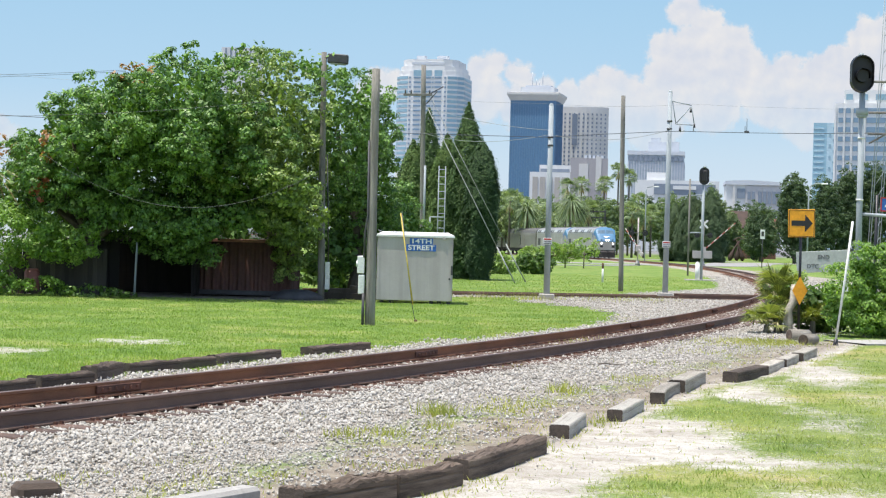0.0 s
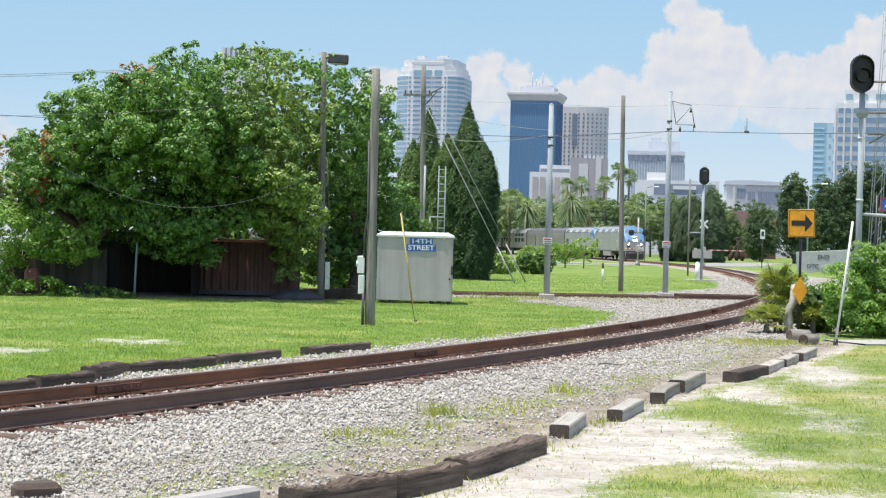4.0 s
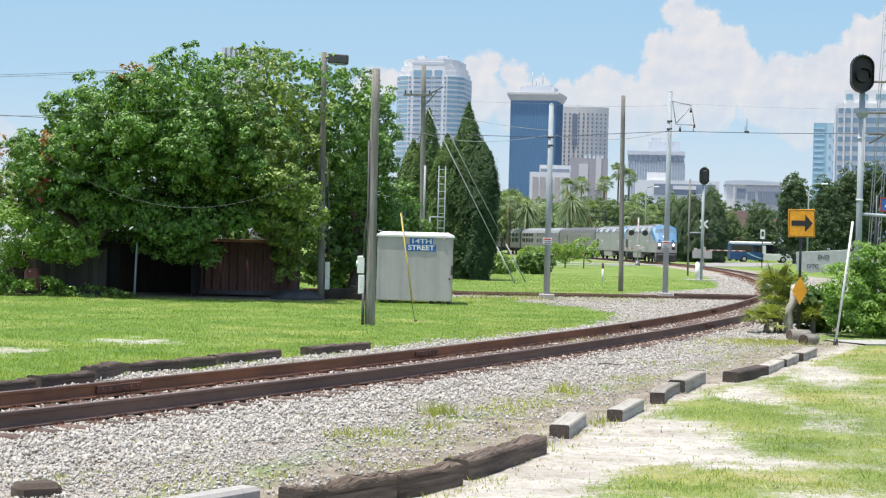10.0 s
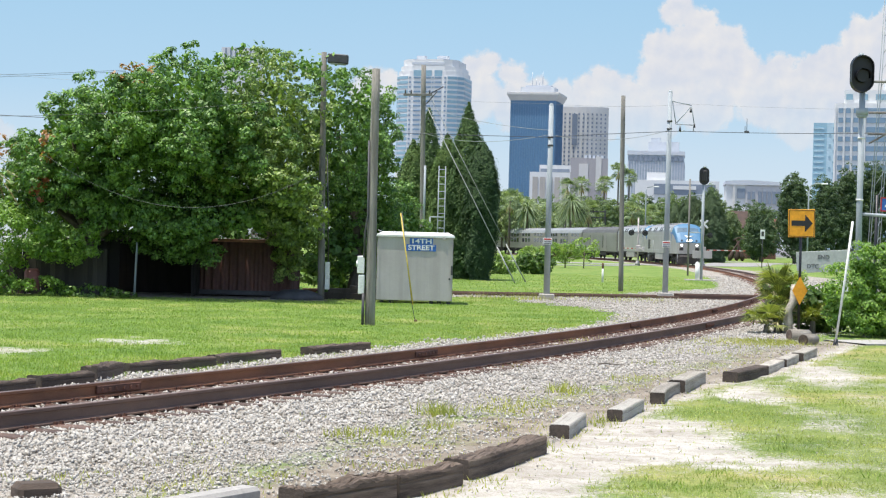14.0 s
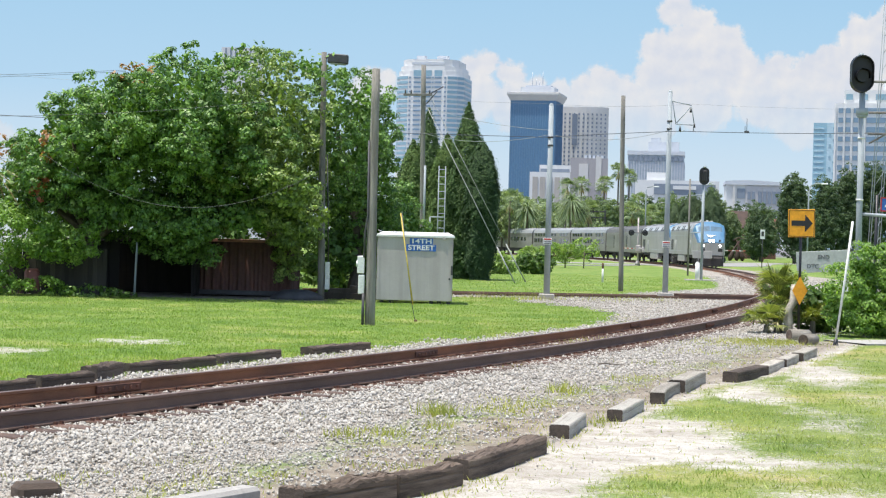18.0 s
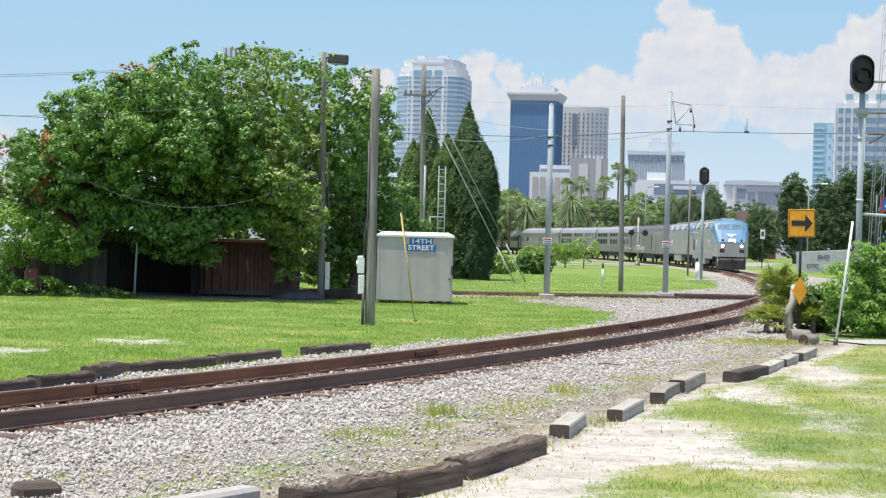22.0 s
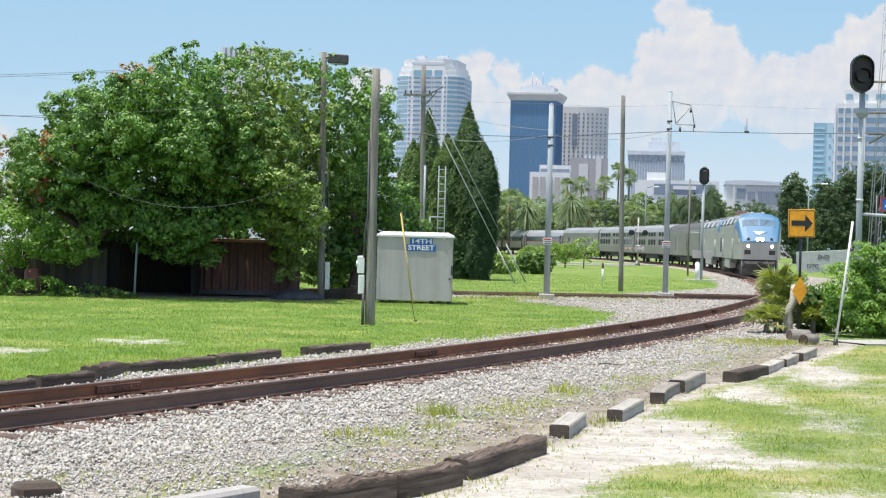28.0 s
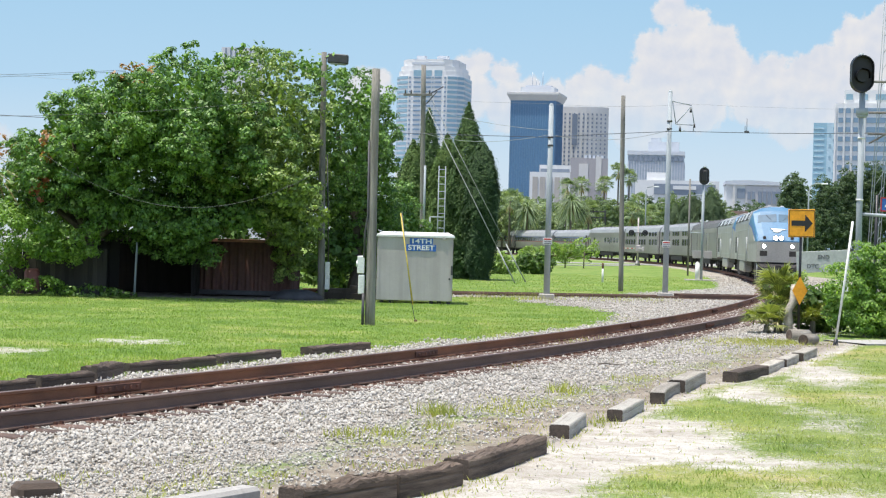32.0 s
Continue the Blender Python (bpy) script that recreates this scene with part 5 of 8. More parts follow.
def palm(at, h, spread, label, seed, fronds=260, lean=0.0, trunk=0.17, group="far palms", leaf=None, fan=False):
    t = thing("palm_tree", label, "palm tree", (at[0], at[1], 0), group=group)
    rng = np.random.default_rng(seed)
    bm = B()
    tube(bm, [(0, 0, -0.2), (lean * 0.3, 0, h * 0.5), (lean, 0, h)], trunk * 1.2, 8, trunk * 0.85)
    part("trunk", bm, M_BARK, t)
    v, f = [], []
    hub = np.array([lean, 0, h])
    if fan:
        for k in range(46):
            az, up = k * 2.4 + rng.uniform(-0.3, 0.3), rng.uniform(-0.7, 1.4)
            d = np.array([math.cos(az) * math.cos(up), math.sin(az) * math.cos(up), math.sin(up)])
            fan_leaf(v, f, hub, d, spread * rng.uniform(0.35, 0.55), spread * rng.uniform(0.3, 0.42), rng, 11, spread * 0.022)
    else:
        for k in range(fronds):
            up = rng.uniform(-0.8, 1.35)
            frond(v, f, hub, k * 2.4 + rng.uniform(-0.3, 0.3), up, spread * rng.uniform(0.8, 1.15), rng.uniform(0.35, 0.95), spread * 0.024, 5, rng)
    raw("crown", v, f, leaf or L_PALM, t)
    v, f = [], []
    for k in range(8):
        frond(v, f, np.array([lean, 0, h - 0.25]), k * 0.8, -1.0, spread * 0.5, 0.5, spread * 0.07, 4, rng)
    raw("dead_skirt", v, f, L_STRAW, t, "dry brown hanging fronds")
    return t


for k, (x, y, h, sp) in enumerate(((10.6, 325, 9.2, 3.0), (13.0, 330, 9.6, 3.2), (14.6, 320, 8.2, 3.0), (16.6, 322, 6.6, 3.4), (23.8, 345, 13.0, 2.7), (26.6, 345, 13.6, 2.6), (23.2, 320, 8.4, 4.2), (31.0, 345, 13.8, 2.7), (33.7, 345, 16.4, 2.7), (35.8, 345, 15.2, 2.6), (36.6, 335, 10.2, 3.0), (37.9, 325, 7.6, 3.0), (10.8, 292, 8.8, 3.0), (13.6, 291, 7.6, 3.2), (20.7, 290, 9.0, 3.5), (23.8, 292, 7.4, 3.0), (31.2, 294, 7.6, 3.0), (33.4, 296, 6.4, 2.8), (28.6, 318, 6.2, 2.8))):
    palm((x, y), h, sp, "tall palm tree with a ragged grey-green crown" if h > 9 else "squat palm tree with arching fronds", 100 + k, fan=k not in (3, 6, 13, 14))
palm((-14.6, 57.2), 4.0, 1.5, "palm tree with drooping straw-coloured dead fronds", 130, 22, 0.0, 0.22, "", L_STRAW)


# ---------------------------------------------------------------- junipers, far trees and shrubs
def conifer(at, label, profile, seed, leaf=None, n=1500, size=0.085, group="junipers", lean=0.0):
    """A dense conifer of upright plumes round the outline ((height, radius), ...)."""
    t = thing("juniper_tree", label, "conifer", (at[0], at[1], 0), group=group)
    zs, rs = [p[0] for p in profile], [p[1] for p in profile]
    h, r = zs[-1], max(rs)
    bm = B()
    tube(bm, [(0, 0, -0.2), (lean * 0.6, 0, h * 0.6)], 0.16, 8, 0.06)
    part("trunk", bm, M_BARK, t)
    rng = np.random.default_rng(seed)
    per = 40
    # more plumes where the crown is wide
    z = np.interp(rng.uniform(0, 1, n), np.linspace(0, 1, 60), np.interp(np.linspace(0, 1, 60), np.cumsum(np.interp(np.linspace(0, h, 80), zs, rs) + 0.12) / np.sum(np.interp(np.linspace(0, h, 80), zs, rs) + 0.12), np.linspace(0, h, 80)))
    az = rng.uniform(0, 2 * math.pi, n)
    lump = np.array([noise.noise(Vector((2.2 * math.cos(a), 2.2 * math.sin(a), q * 0.8 + seed * 5.0))) for a, q in zip(az, z)])
    rad = np.interp(z, zs, rs) * (1 + 0.3 * lump) * rng.uniform(0.8, 1.03, n)
    P = np.stack([np.cos(az) * rad + lean * z / h, np.sin(az) * rad, 0.05 + z], 1)
    O = np.stack([np.cos(az), np.sin(az), 0.75 + 0 * az], 1)
    k = rng.uniform(0, 1, (n, per, 1))
    jit = rng.normal(size=(n, per, 3)) * np.array([0.13, 0.13, 0.06]) * (1.1 - k) + np.array([0, 0, 0.55]) * (k - 0.35)
    pos = (P[:, None] + jit * (r / 1.3) ** 0.5).reshape(-1, 3)
    pos[:, 2] = np.maximum(pos[:, 2], 0.03)
    v, f = leaf_mesh(pos, np.repeat(O, per, 0), size * 0.58, rng, 3.0, 0.1)
    raw("crown", v, f, leaf or L_CONIFER, t)
    return t


# brighter copy of the juniper leaves: sunlight is put into the colour
L_JUNIPER = foliage("sunny_juniper_sprays", (0.06, 0.11, 0.03), (0.13, 0.21, 0.06), 0.25, 0.8)
conifer((1.2, 96), "tall dark-green juniper with a pointed spire", ((0, 0.5), (0.6, 0.9), (3, 1.2), (5.6, 1.15), (6.9, 0.85), (8.0, 0.42), (9.2, 0.04)), 1, n=2000)
conifer((1.95, 94.4), "dense blackish-green juniper with a rounded top", ((0, 0.42), (0.8, 0.68), (2.4, 0.85), (4.4, 0.92), (5.6, 0.78), (6.5, 0.5), (7.05, 0.1)), 2, foliage("dark_juniper_sprays", (0.022, 0.055, 0.02), (0.06, 0.115, 0.04), 0.15, 0.8), n=1900)
conifer((-0.95, 99), "slender dark-green juniper behind the utility pole", ((0, 0.5), (4, 0.95), (6.5, 0.75), (8.0, 0.35), (9.1, 0.04)), 3, n=1300)
conifer((-1.75, 97), "bushy green juniper behind the equipment hut", ((0, 0.6), (2.5, 1.1), (5.0, 0.85), (6.4, 0.45), (7.2, 0.05)), 4, L_JUNIPER)
conifer((0.1, 96.5), "bushy green juniper among taller ones", ((0, 0.6), (2.5, 1.15), (5.0, 0.95), (6.6, 0.5), (7.5, 0.05)), 5, L_JUNIPER)
conifer((33.5, 240), "broad dark-green cedar beyond the level crossing", ((0, 2.2), (1.5, 2.9), (4.5, 2.6), (7.0, 1.7), (8.4, 0.8), (9.0, 0.1)), 6, L_FARDARK, 1500, 0.16, "far conifers")
conifer((31.6, 243), "dark-green cedar beyond the level crossing", ((0, 1.5), (1.5, 2.0), (4.0, 1.7), (6.4, 0.9), (7.6, 0.1)), 7, L_FARDARK, 1200, 0.16, "far conifers")
conifer((35.6, 238), "broad dark-green cedar beside the lawn", ((0, 2.0), (1.5, 2.5), (5.0, 2.3), (7.6, 1.3), (9.3, 0.1)), 8, L_FARDARK, 1500, 0.16, "far conifers")


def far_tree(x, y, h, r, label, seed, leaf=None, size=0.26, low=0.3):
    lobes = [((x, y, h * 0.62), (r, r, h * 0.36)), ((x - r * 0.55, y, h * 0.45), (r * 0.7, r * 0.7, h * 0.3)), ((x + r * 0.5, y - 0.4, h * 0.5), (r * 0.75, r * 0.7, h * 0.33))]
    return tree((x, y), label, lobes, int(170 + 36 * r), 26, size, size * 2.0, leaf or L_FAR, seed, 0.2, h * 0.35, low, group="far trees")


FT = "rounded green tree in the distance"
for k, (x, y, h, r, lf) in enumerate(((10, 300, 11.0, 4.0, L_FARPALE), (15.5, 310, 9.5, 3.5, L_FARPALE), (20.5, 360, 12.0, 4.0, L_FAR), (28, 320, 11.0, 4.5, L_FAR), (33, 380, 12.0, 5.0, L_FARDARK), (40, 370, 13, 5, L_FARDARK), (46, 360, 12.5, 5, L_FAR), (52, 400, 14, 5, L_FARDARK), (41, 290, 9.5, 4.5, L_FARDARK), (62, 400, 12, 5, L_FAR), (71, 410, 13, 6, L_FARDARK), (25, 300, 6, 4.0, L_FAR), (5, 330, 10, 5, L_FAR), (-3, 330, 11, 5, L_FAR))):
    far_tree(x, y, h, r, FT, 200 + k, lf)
# dense dark trees along the far road
def dark_tree(x, y, h, r, label, seed, leaf=None):
    rg = random.Random(seed)
    lobes = [((x, y, h * 0.42), (r * 0.92, r * 0.8, h * 0.36)), ((x, y, h * 0.72), (r * 0.62, r * 0.6, h * 0.27))]
    for k in range(5):
        z = rg.uniform(0.22, 0.8)
        a = rg.uniform(-1, 1) * (1.05 - 0.75 * z)
        lobes.append(((x + a * r, y - 0.35 * r, z * h), (r * 0.34, r * 0.3, h * 0.13)))
    t = tree((x, y), label, lobes, int(200 + 90 * r), 30, 0.17, 0.42, leaf or L_FARDARK, seed, 0.22, h * 0.3, 0.2, group="far trees", solid=4.0)
    return t


DT = "dense dark-green tree beside the far road"
for k, (x, y, h, r, lf) in enumerate(((49.4, 250, 12.9, 3.4, L_FARDARK), (49.6, 278, 8.9, 2.9, L_FARDARK), (61.2, 285, 14.0, 3.6, L_FARDARK), (65.2, 288, 16.0, 3.4, L_FARDARK), (58.6, 290, 9.5, 2.6, L_FARDARK), (70.2, 292, 17.2, 3.9, L_FARDARK), (76.0, 294, 17.0, 4.2, L_FARDARK), (45.3, 300, 12.4, 2.6, L_FAR), (48.9, 303, 8.2, 2.2, L_FAR), (54.6, 312, 8.9, 1.9, L_FARDARK), (57.6, 326, 6.6, 2.2, L_FAR), (53.6, 330, 6.0, 2.0, L_FARDARK), (84.5, 420, 17.0, 4.5, L_FAR))):
    dark_tree(x, y, h, r, DT, 240 + k, lf)


def shrub(at, label, lobes, clumps, per, size, spread, leaf, seed, name="shrub", trunk=0.0, long=1.7):
    t = thing(name, label, "shrub", (*at, 0))
    if trunk:
        bm = B()
        tube(bm, [(0, 0, -0.1), (0.05, 0, trunk)], 0.06, 6, 0.04)
        part("stem", bm, M_BARK, t)
    crown("leaves", lobes, clumps, per, size, spread, leaf, t, seed, 0.03, "", long)
    return t


LSH = foliage("pale_shrub_leaves", (0.14, 0.22, 0.05), (0.3, 0.4, 0.13), 0.4)
shrub((3.6, 114), "rounded green shrub with white bloom at its foot", [((0, 0, 0.7), (0.75, 0.6, 0.65)), ((0.3, 0, 0.4), (0.7, 0.6, 0.4))], 160, 24, 0.09, 0.15, LSH, 301)
shrub((5.5, 116), "rounded green shrub beside a tram pole", [((0, 0, 0.7), (0.65, 0.6, 0.65)), ((0.5, 0, 0.6), (0.5, 0.5, 0.5))], 160, 24, 0.09, 0.15, L_SHRUB, 302)
shrub((6.6, 116), "rounded green shrub beside another", [((0, 0, 0.7), (0.6, 0.5, 0.7))], 70, 18, 0.13, 0.16, L_SHRUB, 303)
for k, (x, y, h, r) in enumerate(((9.3, 150, 2.0, 1.0), (8.0, 152, 1.8, 0.9), (10.4, 151, 2.1, 0.8), (11.9, 150, 2.5, 1.2), (7.0, 150, 1.6, 0.7))):
    shrub((x, y), "small pale-green sapling on the far lawn", [((0, 0, h * 0.68), (r, r * 0.8, h * 0.34)), ((0.3, 0, h * 0.55), (r * 0.8, r * 0.6, h * 0.3))], 80, 16, 0.11, 0.2, LSH, 310 + k, "sapling", h * 0.6)

# big leafy shrub at the right of the path
shrub((10.15, 42.6), "big feathery bright-green shrub beside the path", [((-0.42, 0, 1.15), (0.56, 0.5, 0.62)), ((0.45, 0, 1.05), (0.7, 0.6, 0.75)), ((-0.1, -0.1, 1.95), (0.26, 0.3, 0.4)), ((0.5, 0, 1.85), (0.36, 0.3, 0.32)), ((-0.45, 0, 0.5), (0.36, 0.4, 0.42)), ((0.1, -0.2, 0.5), (0.6, 0.5, 0.45)), ((1.1, 0.1, 1.15), (0.6, 0.5, 0.75))], 350, 80, 0.042, 0.15, foliage("feathery_bright_leaves", (0.08, 0.175, 0.033), (0.28, 0.42, 0.105), 0.38), 320, trunk=1.2, long=2.2)
shrub((10.9, 43.6), "dark-green shrub behind a brighter one", [((0.2, 0, 0.9), (1.0, 0.6, 0.9))], 110, 40, 0.075, 0.16, L_SHRUB, 321, trunk=0.8)
shrub((9.35, 44.6), "low dark-green shrub behind the palmetto", [((0, 0, 0.55), (0.9, 0.6, 0.55)), ((0.6, 0, 0.5), (0.8, 0.5, 0.5))], 120, 20, 0.1, 0.14, L_SHRUB, 322)


shrub((10.35, 53.5), "pale yellow-green weeds standing behind the palmetto", [((-0.15, 0, 0.6), (0.35, 0.3, 0.65)), ((0.3, 0.1, 0.65), (0.35, 0.3, 0.7))], 80, 26, 0.05, 0.16, LSH, 323, "weed_clump", long=3.0)


def palmetto(at, label, hubs, seed, leaf=None):
    t = thing("palmetto", label, "palm shrub", (*at, 0), group="palmettos")
    rng = np.random.default_rng(seed)
    v, f = [], []
    for hx, hy, hz, n, L, lowest in hubs:
        for k in range(n):
            az, up = rng.uniform(0, 6.28), rng.uniform(lowest, 1.35)
            d = np.array([math.cos(az) * math.cos(up), math.sin(az) * math.cos(up), math.sin(up)])
            s = np.cross(d, [0, 0, 1.0])
            s /= np.linalg.norm(s) + 1e-6
            nn = np.cross(s, d)
            hub = np.array([hx, hy, hz])
            c = hub + d * L * rng.uniform(0.35, 0.6)
            r = L * rng.uniform(0.4, 0.6)
            kk = len(v)
            e = 0.008
            v += [hub - s * e, hub + s * e, c + s * e, c - s * e]
            f += [(kk, kk + 1, kk + 2, kk + 3)]
            for a in np.linspace(-1.35, 1.35, 19):
                w = d * math.cos(a) + s * math.sin(a)
                q = np.cross(w, nn)
                kk = len(v)
                mid = c + w * r * 0.55
                tip = c + w * r * rng.uniform(0.95, 1.25) - np.array([0, 0, r * rng.uniform(0.15, 0.5)])
                tip[2], mid[2] = max(tip[2], 0.02), max(mid[2], 0.03)
                v += [c, mid - q * 0.02, tip, mid + q * 0.02]
                f += [(kk, kk + 1, kk + 2, kk + 3)]
    tagged(raw("foliage", v, f, leaf or L_PALMETTO, t), kind="stuff")
    bm = B()
    hx, hy, hz = hubs[0][:3]
    cyl(bm, (hx, hy, -0.05), (hx, hy, hz), 0.09, 0.06, 8)
    part("stem", bm, M_POLE, t)
    return t


palmetto((8.32, 44.0), "spiky yellow-green palmetto beside the track", [(0.0, 0, 0.92, 16, 0.9, 0.5), (-0.05, 0.05, 0.6, 10, 0.85, 0.4), (0.08, 0, 0.45, 8, 0.65, -0.3)], 401)
palmetto((9.2, 44.0), "spiky palmetto behind the arrow sign", [(0, 0, 0.3, 12, 0.62, 0.0), (-0.15, -0.1, 0.2, 8, 0.55, 0.1), (0.15, 0.1, 0.35, 6, 0.6, 0.3)], 402)
palmetto((7.95, 43.4), "low spiky palmetto at the ballast edge", [(0.0, 0, 0.2, 14, 0.78, 0.0), (0.25, -0.1, 0.15, 8, 0.6, 0.1)], 403)
palmetto((8.3, 43.5), "dry straw-coloured palmetto fans", [(0.0, 0.1, 0.6, 4, 0.8, 0.2), (0.2, 0, 0.3, 4, 0.5, -0.3), (-0.1, 0, 0.4, 3, 0.5, -0.6)], 404, L_STRAW)
stump = thing("tree_stump", "grey broken palm stump beside the sign", "stump", (8.45, 43.3, 0))
bm = B()
loft(bm, [[((0.105 + 0.025 * math.sin(k * 2 + a * 3)) * math.cos(a) + 0.03 * k * (k > 3), (0.1 + 0.02 * math.cos(k + a * 2)) * math.sin(a), -0.05 + k * 0.21) for a in (2 * math.pi * j / 12 for j in range(12))] for k in range(7)], smooth=True)
part("trunk", bm, M_TIMBER, stump)


# ---------------------------------------------------------------- grass blades, weeds and ballast stones
def blades(x, y, h, rng, wide=0.012, lean=0.6):
    n = len(x)
    a = rng.uniform(0, 2 * math.pi, n)
    ln = rng.uniform(0.1, lean, n) * h
    z = relief(x, y)
    b = rng.uniform(0, 2 * math.pi, n)
    w = wide * rng.uniform(0.6, 1.4, n)
    base = np.stack([x, y, z - 0.01], 1)
    side = np.stack([np.cos(a) * w, np.sin(a) * w, 0 * w], 1)
    tip = base + np.stack([np.cos(b) * ln, np.sin(b) * ln, h], 1)
    v = np.stack([base - side, base + side, tip], 1).reshape(-1, 3)
    return v, np.arange(3 * n).reshape(n, 3)


G_LAWN = foliage("grass_blades", (0.165, 0.255, 0.055), (0.28, 0.37, 0.1), 0.38, 0.8)
G_DRY = foliage("dry_weeds", (0.24, 0.26, 0.07), (0.4, 0.4, 0.15), 0.4, 0.8)
rng = np.random.default_rng(12)


def scatter(n, y0, y1, power, side):
    """Spots over the visible fan of ground, thinning with distance."""
    y = y0 * (y1 / y0) ** (rng.uniform(0, 1, n) ** power)
    x = y * rng.uniform(-0.27, 0.27, n)
    d, s = from_line(x, y)
    d = to_kerb(d, s)
    return x[side(d)], y[side(d)], d[side(d)]


x, y, d = scatter(330000, 13, 62, 0.8, lambda d: (d > 4.4) | (d < -2.3))
gr, sa, _t = zones(x, y)
keep = rng.uniform(0, 1, len(x)) > np.clip(gr * 1.2 + sa * 1.5 + 0.9 * (d > 4.4), 0, 0.997)
x, y = x[keep], y[keep]
h = (0.028 + 0.026 * rng.uniform(0, 1, len(x)) + 0.05 * (rng.uniform(0, 1, len(x)) ** 6)) * (1 + 0.25 * wobble(x, y, 1.5, 31))
v, f = blades(x, y, h, rng, 0.008 + 0.0, 0.8)
xf, yf, df = scatter(90000, 62, 118, 1.0, lambda d: d < -3.2)
gr, sa, _t = zones(xf, yf)
keep = (rng.uniform(0, 1, len(xf)) > np.clip(gr * 1.2 + sa * 1.5, 0, 1)) & (np.abs(yf - street_y(xf) - 1.7) > 1.7)
xf, yf = xf[keep], yf[keep]
v3, f3 = blades(xf, yf, (0.03 + 0.05 * rng.uniform(0, 1, len(xf)) ** 3) * (1 + 0.4 * wobble(xf, yf, 2.5, 33)), rng, 0.02, 0.9)
v, f = np.concatenate([v, v3]), np.concatenate([f, f3 + len(v)])
# longer yellow-green grass over the sandy verge
xr, yr, dr = scatter(400000, 13, 42, 0.85, lambda d: d > 4.5)
gr, sa, _t = zones(xr, yr)
keep = rng.uniform(0, 1, len(xr)) > np.clip((sa - 0.2) * 1.5 + 0.3 + 0.6 * wobble(xr, yr, 0.2, 41), 0.06, np.where(sa > 0.5, 0.9985, 0.985))
xr, yr = xr[keep], yr[keep]
hr = (0.012 + 0.02 * rng.uniform(0, 1, len(xr)) + 0.05 * rng.uniform(0, 1, len(xr)) ** 9) * (1 + 0.5 * wobble(xr, yr, 0.7, 32))
v2, f2 = blades(xr, yr, np.maximum(hr, 0.015), rng, 0.006, 1.2)
verge = raw("grass", v2, f2, foliage("verge_grass_blades", (0.23, 0.27, 0.09), (0.4, 0.43, 0.185), 0.35, 0.8))
tagged(verge, "patchy yellow-green grass growing through sand", "grass", kind="stuff")
grass = raw("grass", v, f, G_LAWN)
tagged(grass, "short bright-green mown grass", "grass", kind="stuff")
# weeds in the ballast
tufts = []
for cx, cy, r, n, hh in ((0.0, 20.9, 0.22, 260, 0.2), (-0.95, 18.3, 0.22, 160, 0.12), (-0.6, 18.6, 0.3, 160, 0.1), (0.0, 19.4, 0.2, 90, 0.12), (1.72, 24.6, 0.22, 200, 0.17), (1.05, 22.6, 0.45, 260, 0.1), (2.9, 27.0, 0.3, 140, 0.1), (0.75, 21.6, 0.4, 200, 0.1), (-2.4, 16.2, 0.5, 60, 0.06), (-3.1, 14.6, 0.3, 90, 0.08), (-2.0, 14.4, 0.4, 130, 0.08), (3.7, 31.0, 0.35, 130, 0.1), (5.2, 34.5, 0.8, 300, 0.09), (6.8, 38.8, 0.9, 2600, 0.1), (7.5, 39.0, 0.6, 900, 0.1), (5.8, 37.4, 0.9, 400, 0.09), (1.0, 17.9, 0.25, 140, 0.1), (1.9, 20.6, 0.25, 130, 0.1), (0.3, 15.2, 0.3, 90, 0.06), (-1.6, 32.9, 0.4, 100, 0.1), (2.7, 36.8, 0.7, 260, 0.1), (3.6, 38.0, 0.6, 200, 0.1), (1.2, 29.5, 0.3, 60, 0.07), (3.2, 64.2, 0.9, 420, 0.26), (5.6, 65.4, 1.6, 320, 0.2), (7.6, 66.3, 1.3, 240, 0.18), (1.5, 64.0, 1.0, 260, 0.22)):
    n = int(0.65 * n)
    tx, ty = cx + rng.normal(size=n) * r * 0.6, cy + rng.normal(size=n) * r * 0.8
    tufts.append((tx, ty, hh * rng.uniform(0.4, 1.2, n)))
wx, wy, wd = scatter(60000, 13, 40, 0.85, lambda d: (d > 2.1) & (d < 5.0))
thick = wobble(wx, wy, 0.9, 51) + 0.7 * wobble(wx, wy, 0.3, 52) + 0.5 * step01(wd, 2.6, 3.8)
ok = (thick > 0.6) & (rng.uniform(0, 1, len(wx)) < 0.75)
tufts.append((wx[ok], wy[ok], rng.uniform(0.02, 0.07, ok.sum())))
# dry grass where the lawn meets the ballast
wx, wy, wd = scatter(90000, 26, 52, 0.9, lambda d: (d > -4.4) & (d < -1.9))
ok = rng.uniform(0, 1, len(wx)) < np.clip(0.45 + 0.7 * wobble(wx, wy, 1.3, 55), 0, 0.9)
tufts.append((wx[ok], wy[ok], rng.uniform(0.02, 0.06, ok.sum())))
x, y, h = (np.concatenate([t[k] for t in tufts]) for k in range(3))
v, f = blades(x, y, h, rng, 0.008, 0.9)
weeds = raw("weeds", v, f, G_DRY)
tagged(weeds, "yellow-green weeds growing in the ballast", "weeds", kind="stuff")

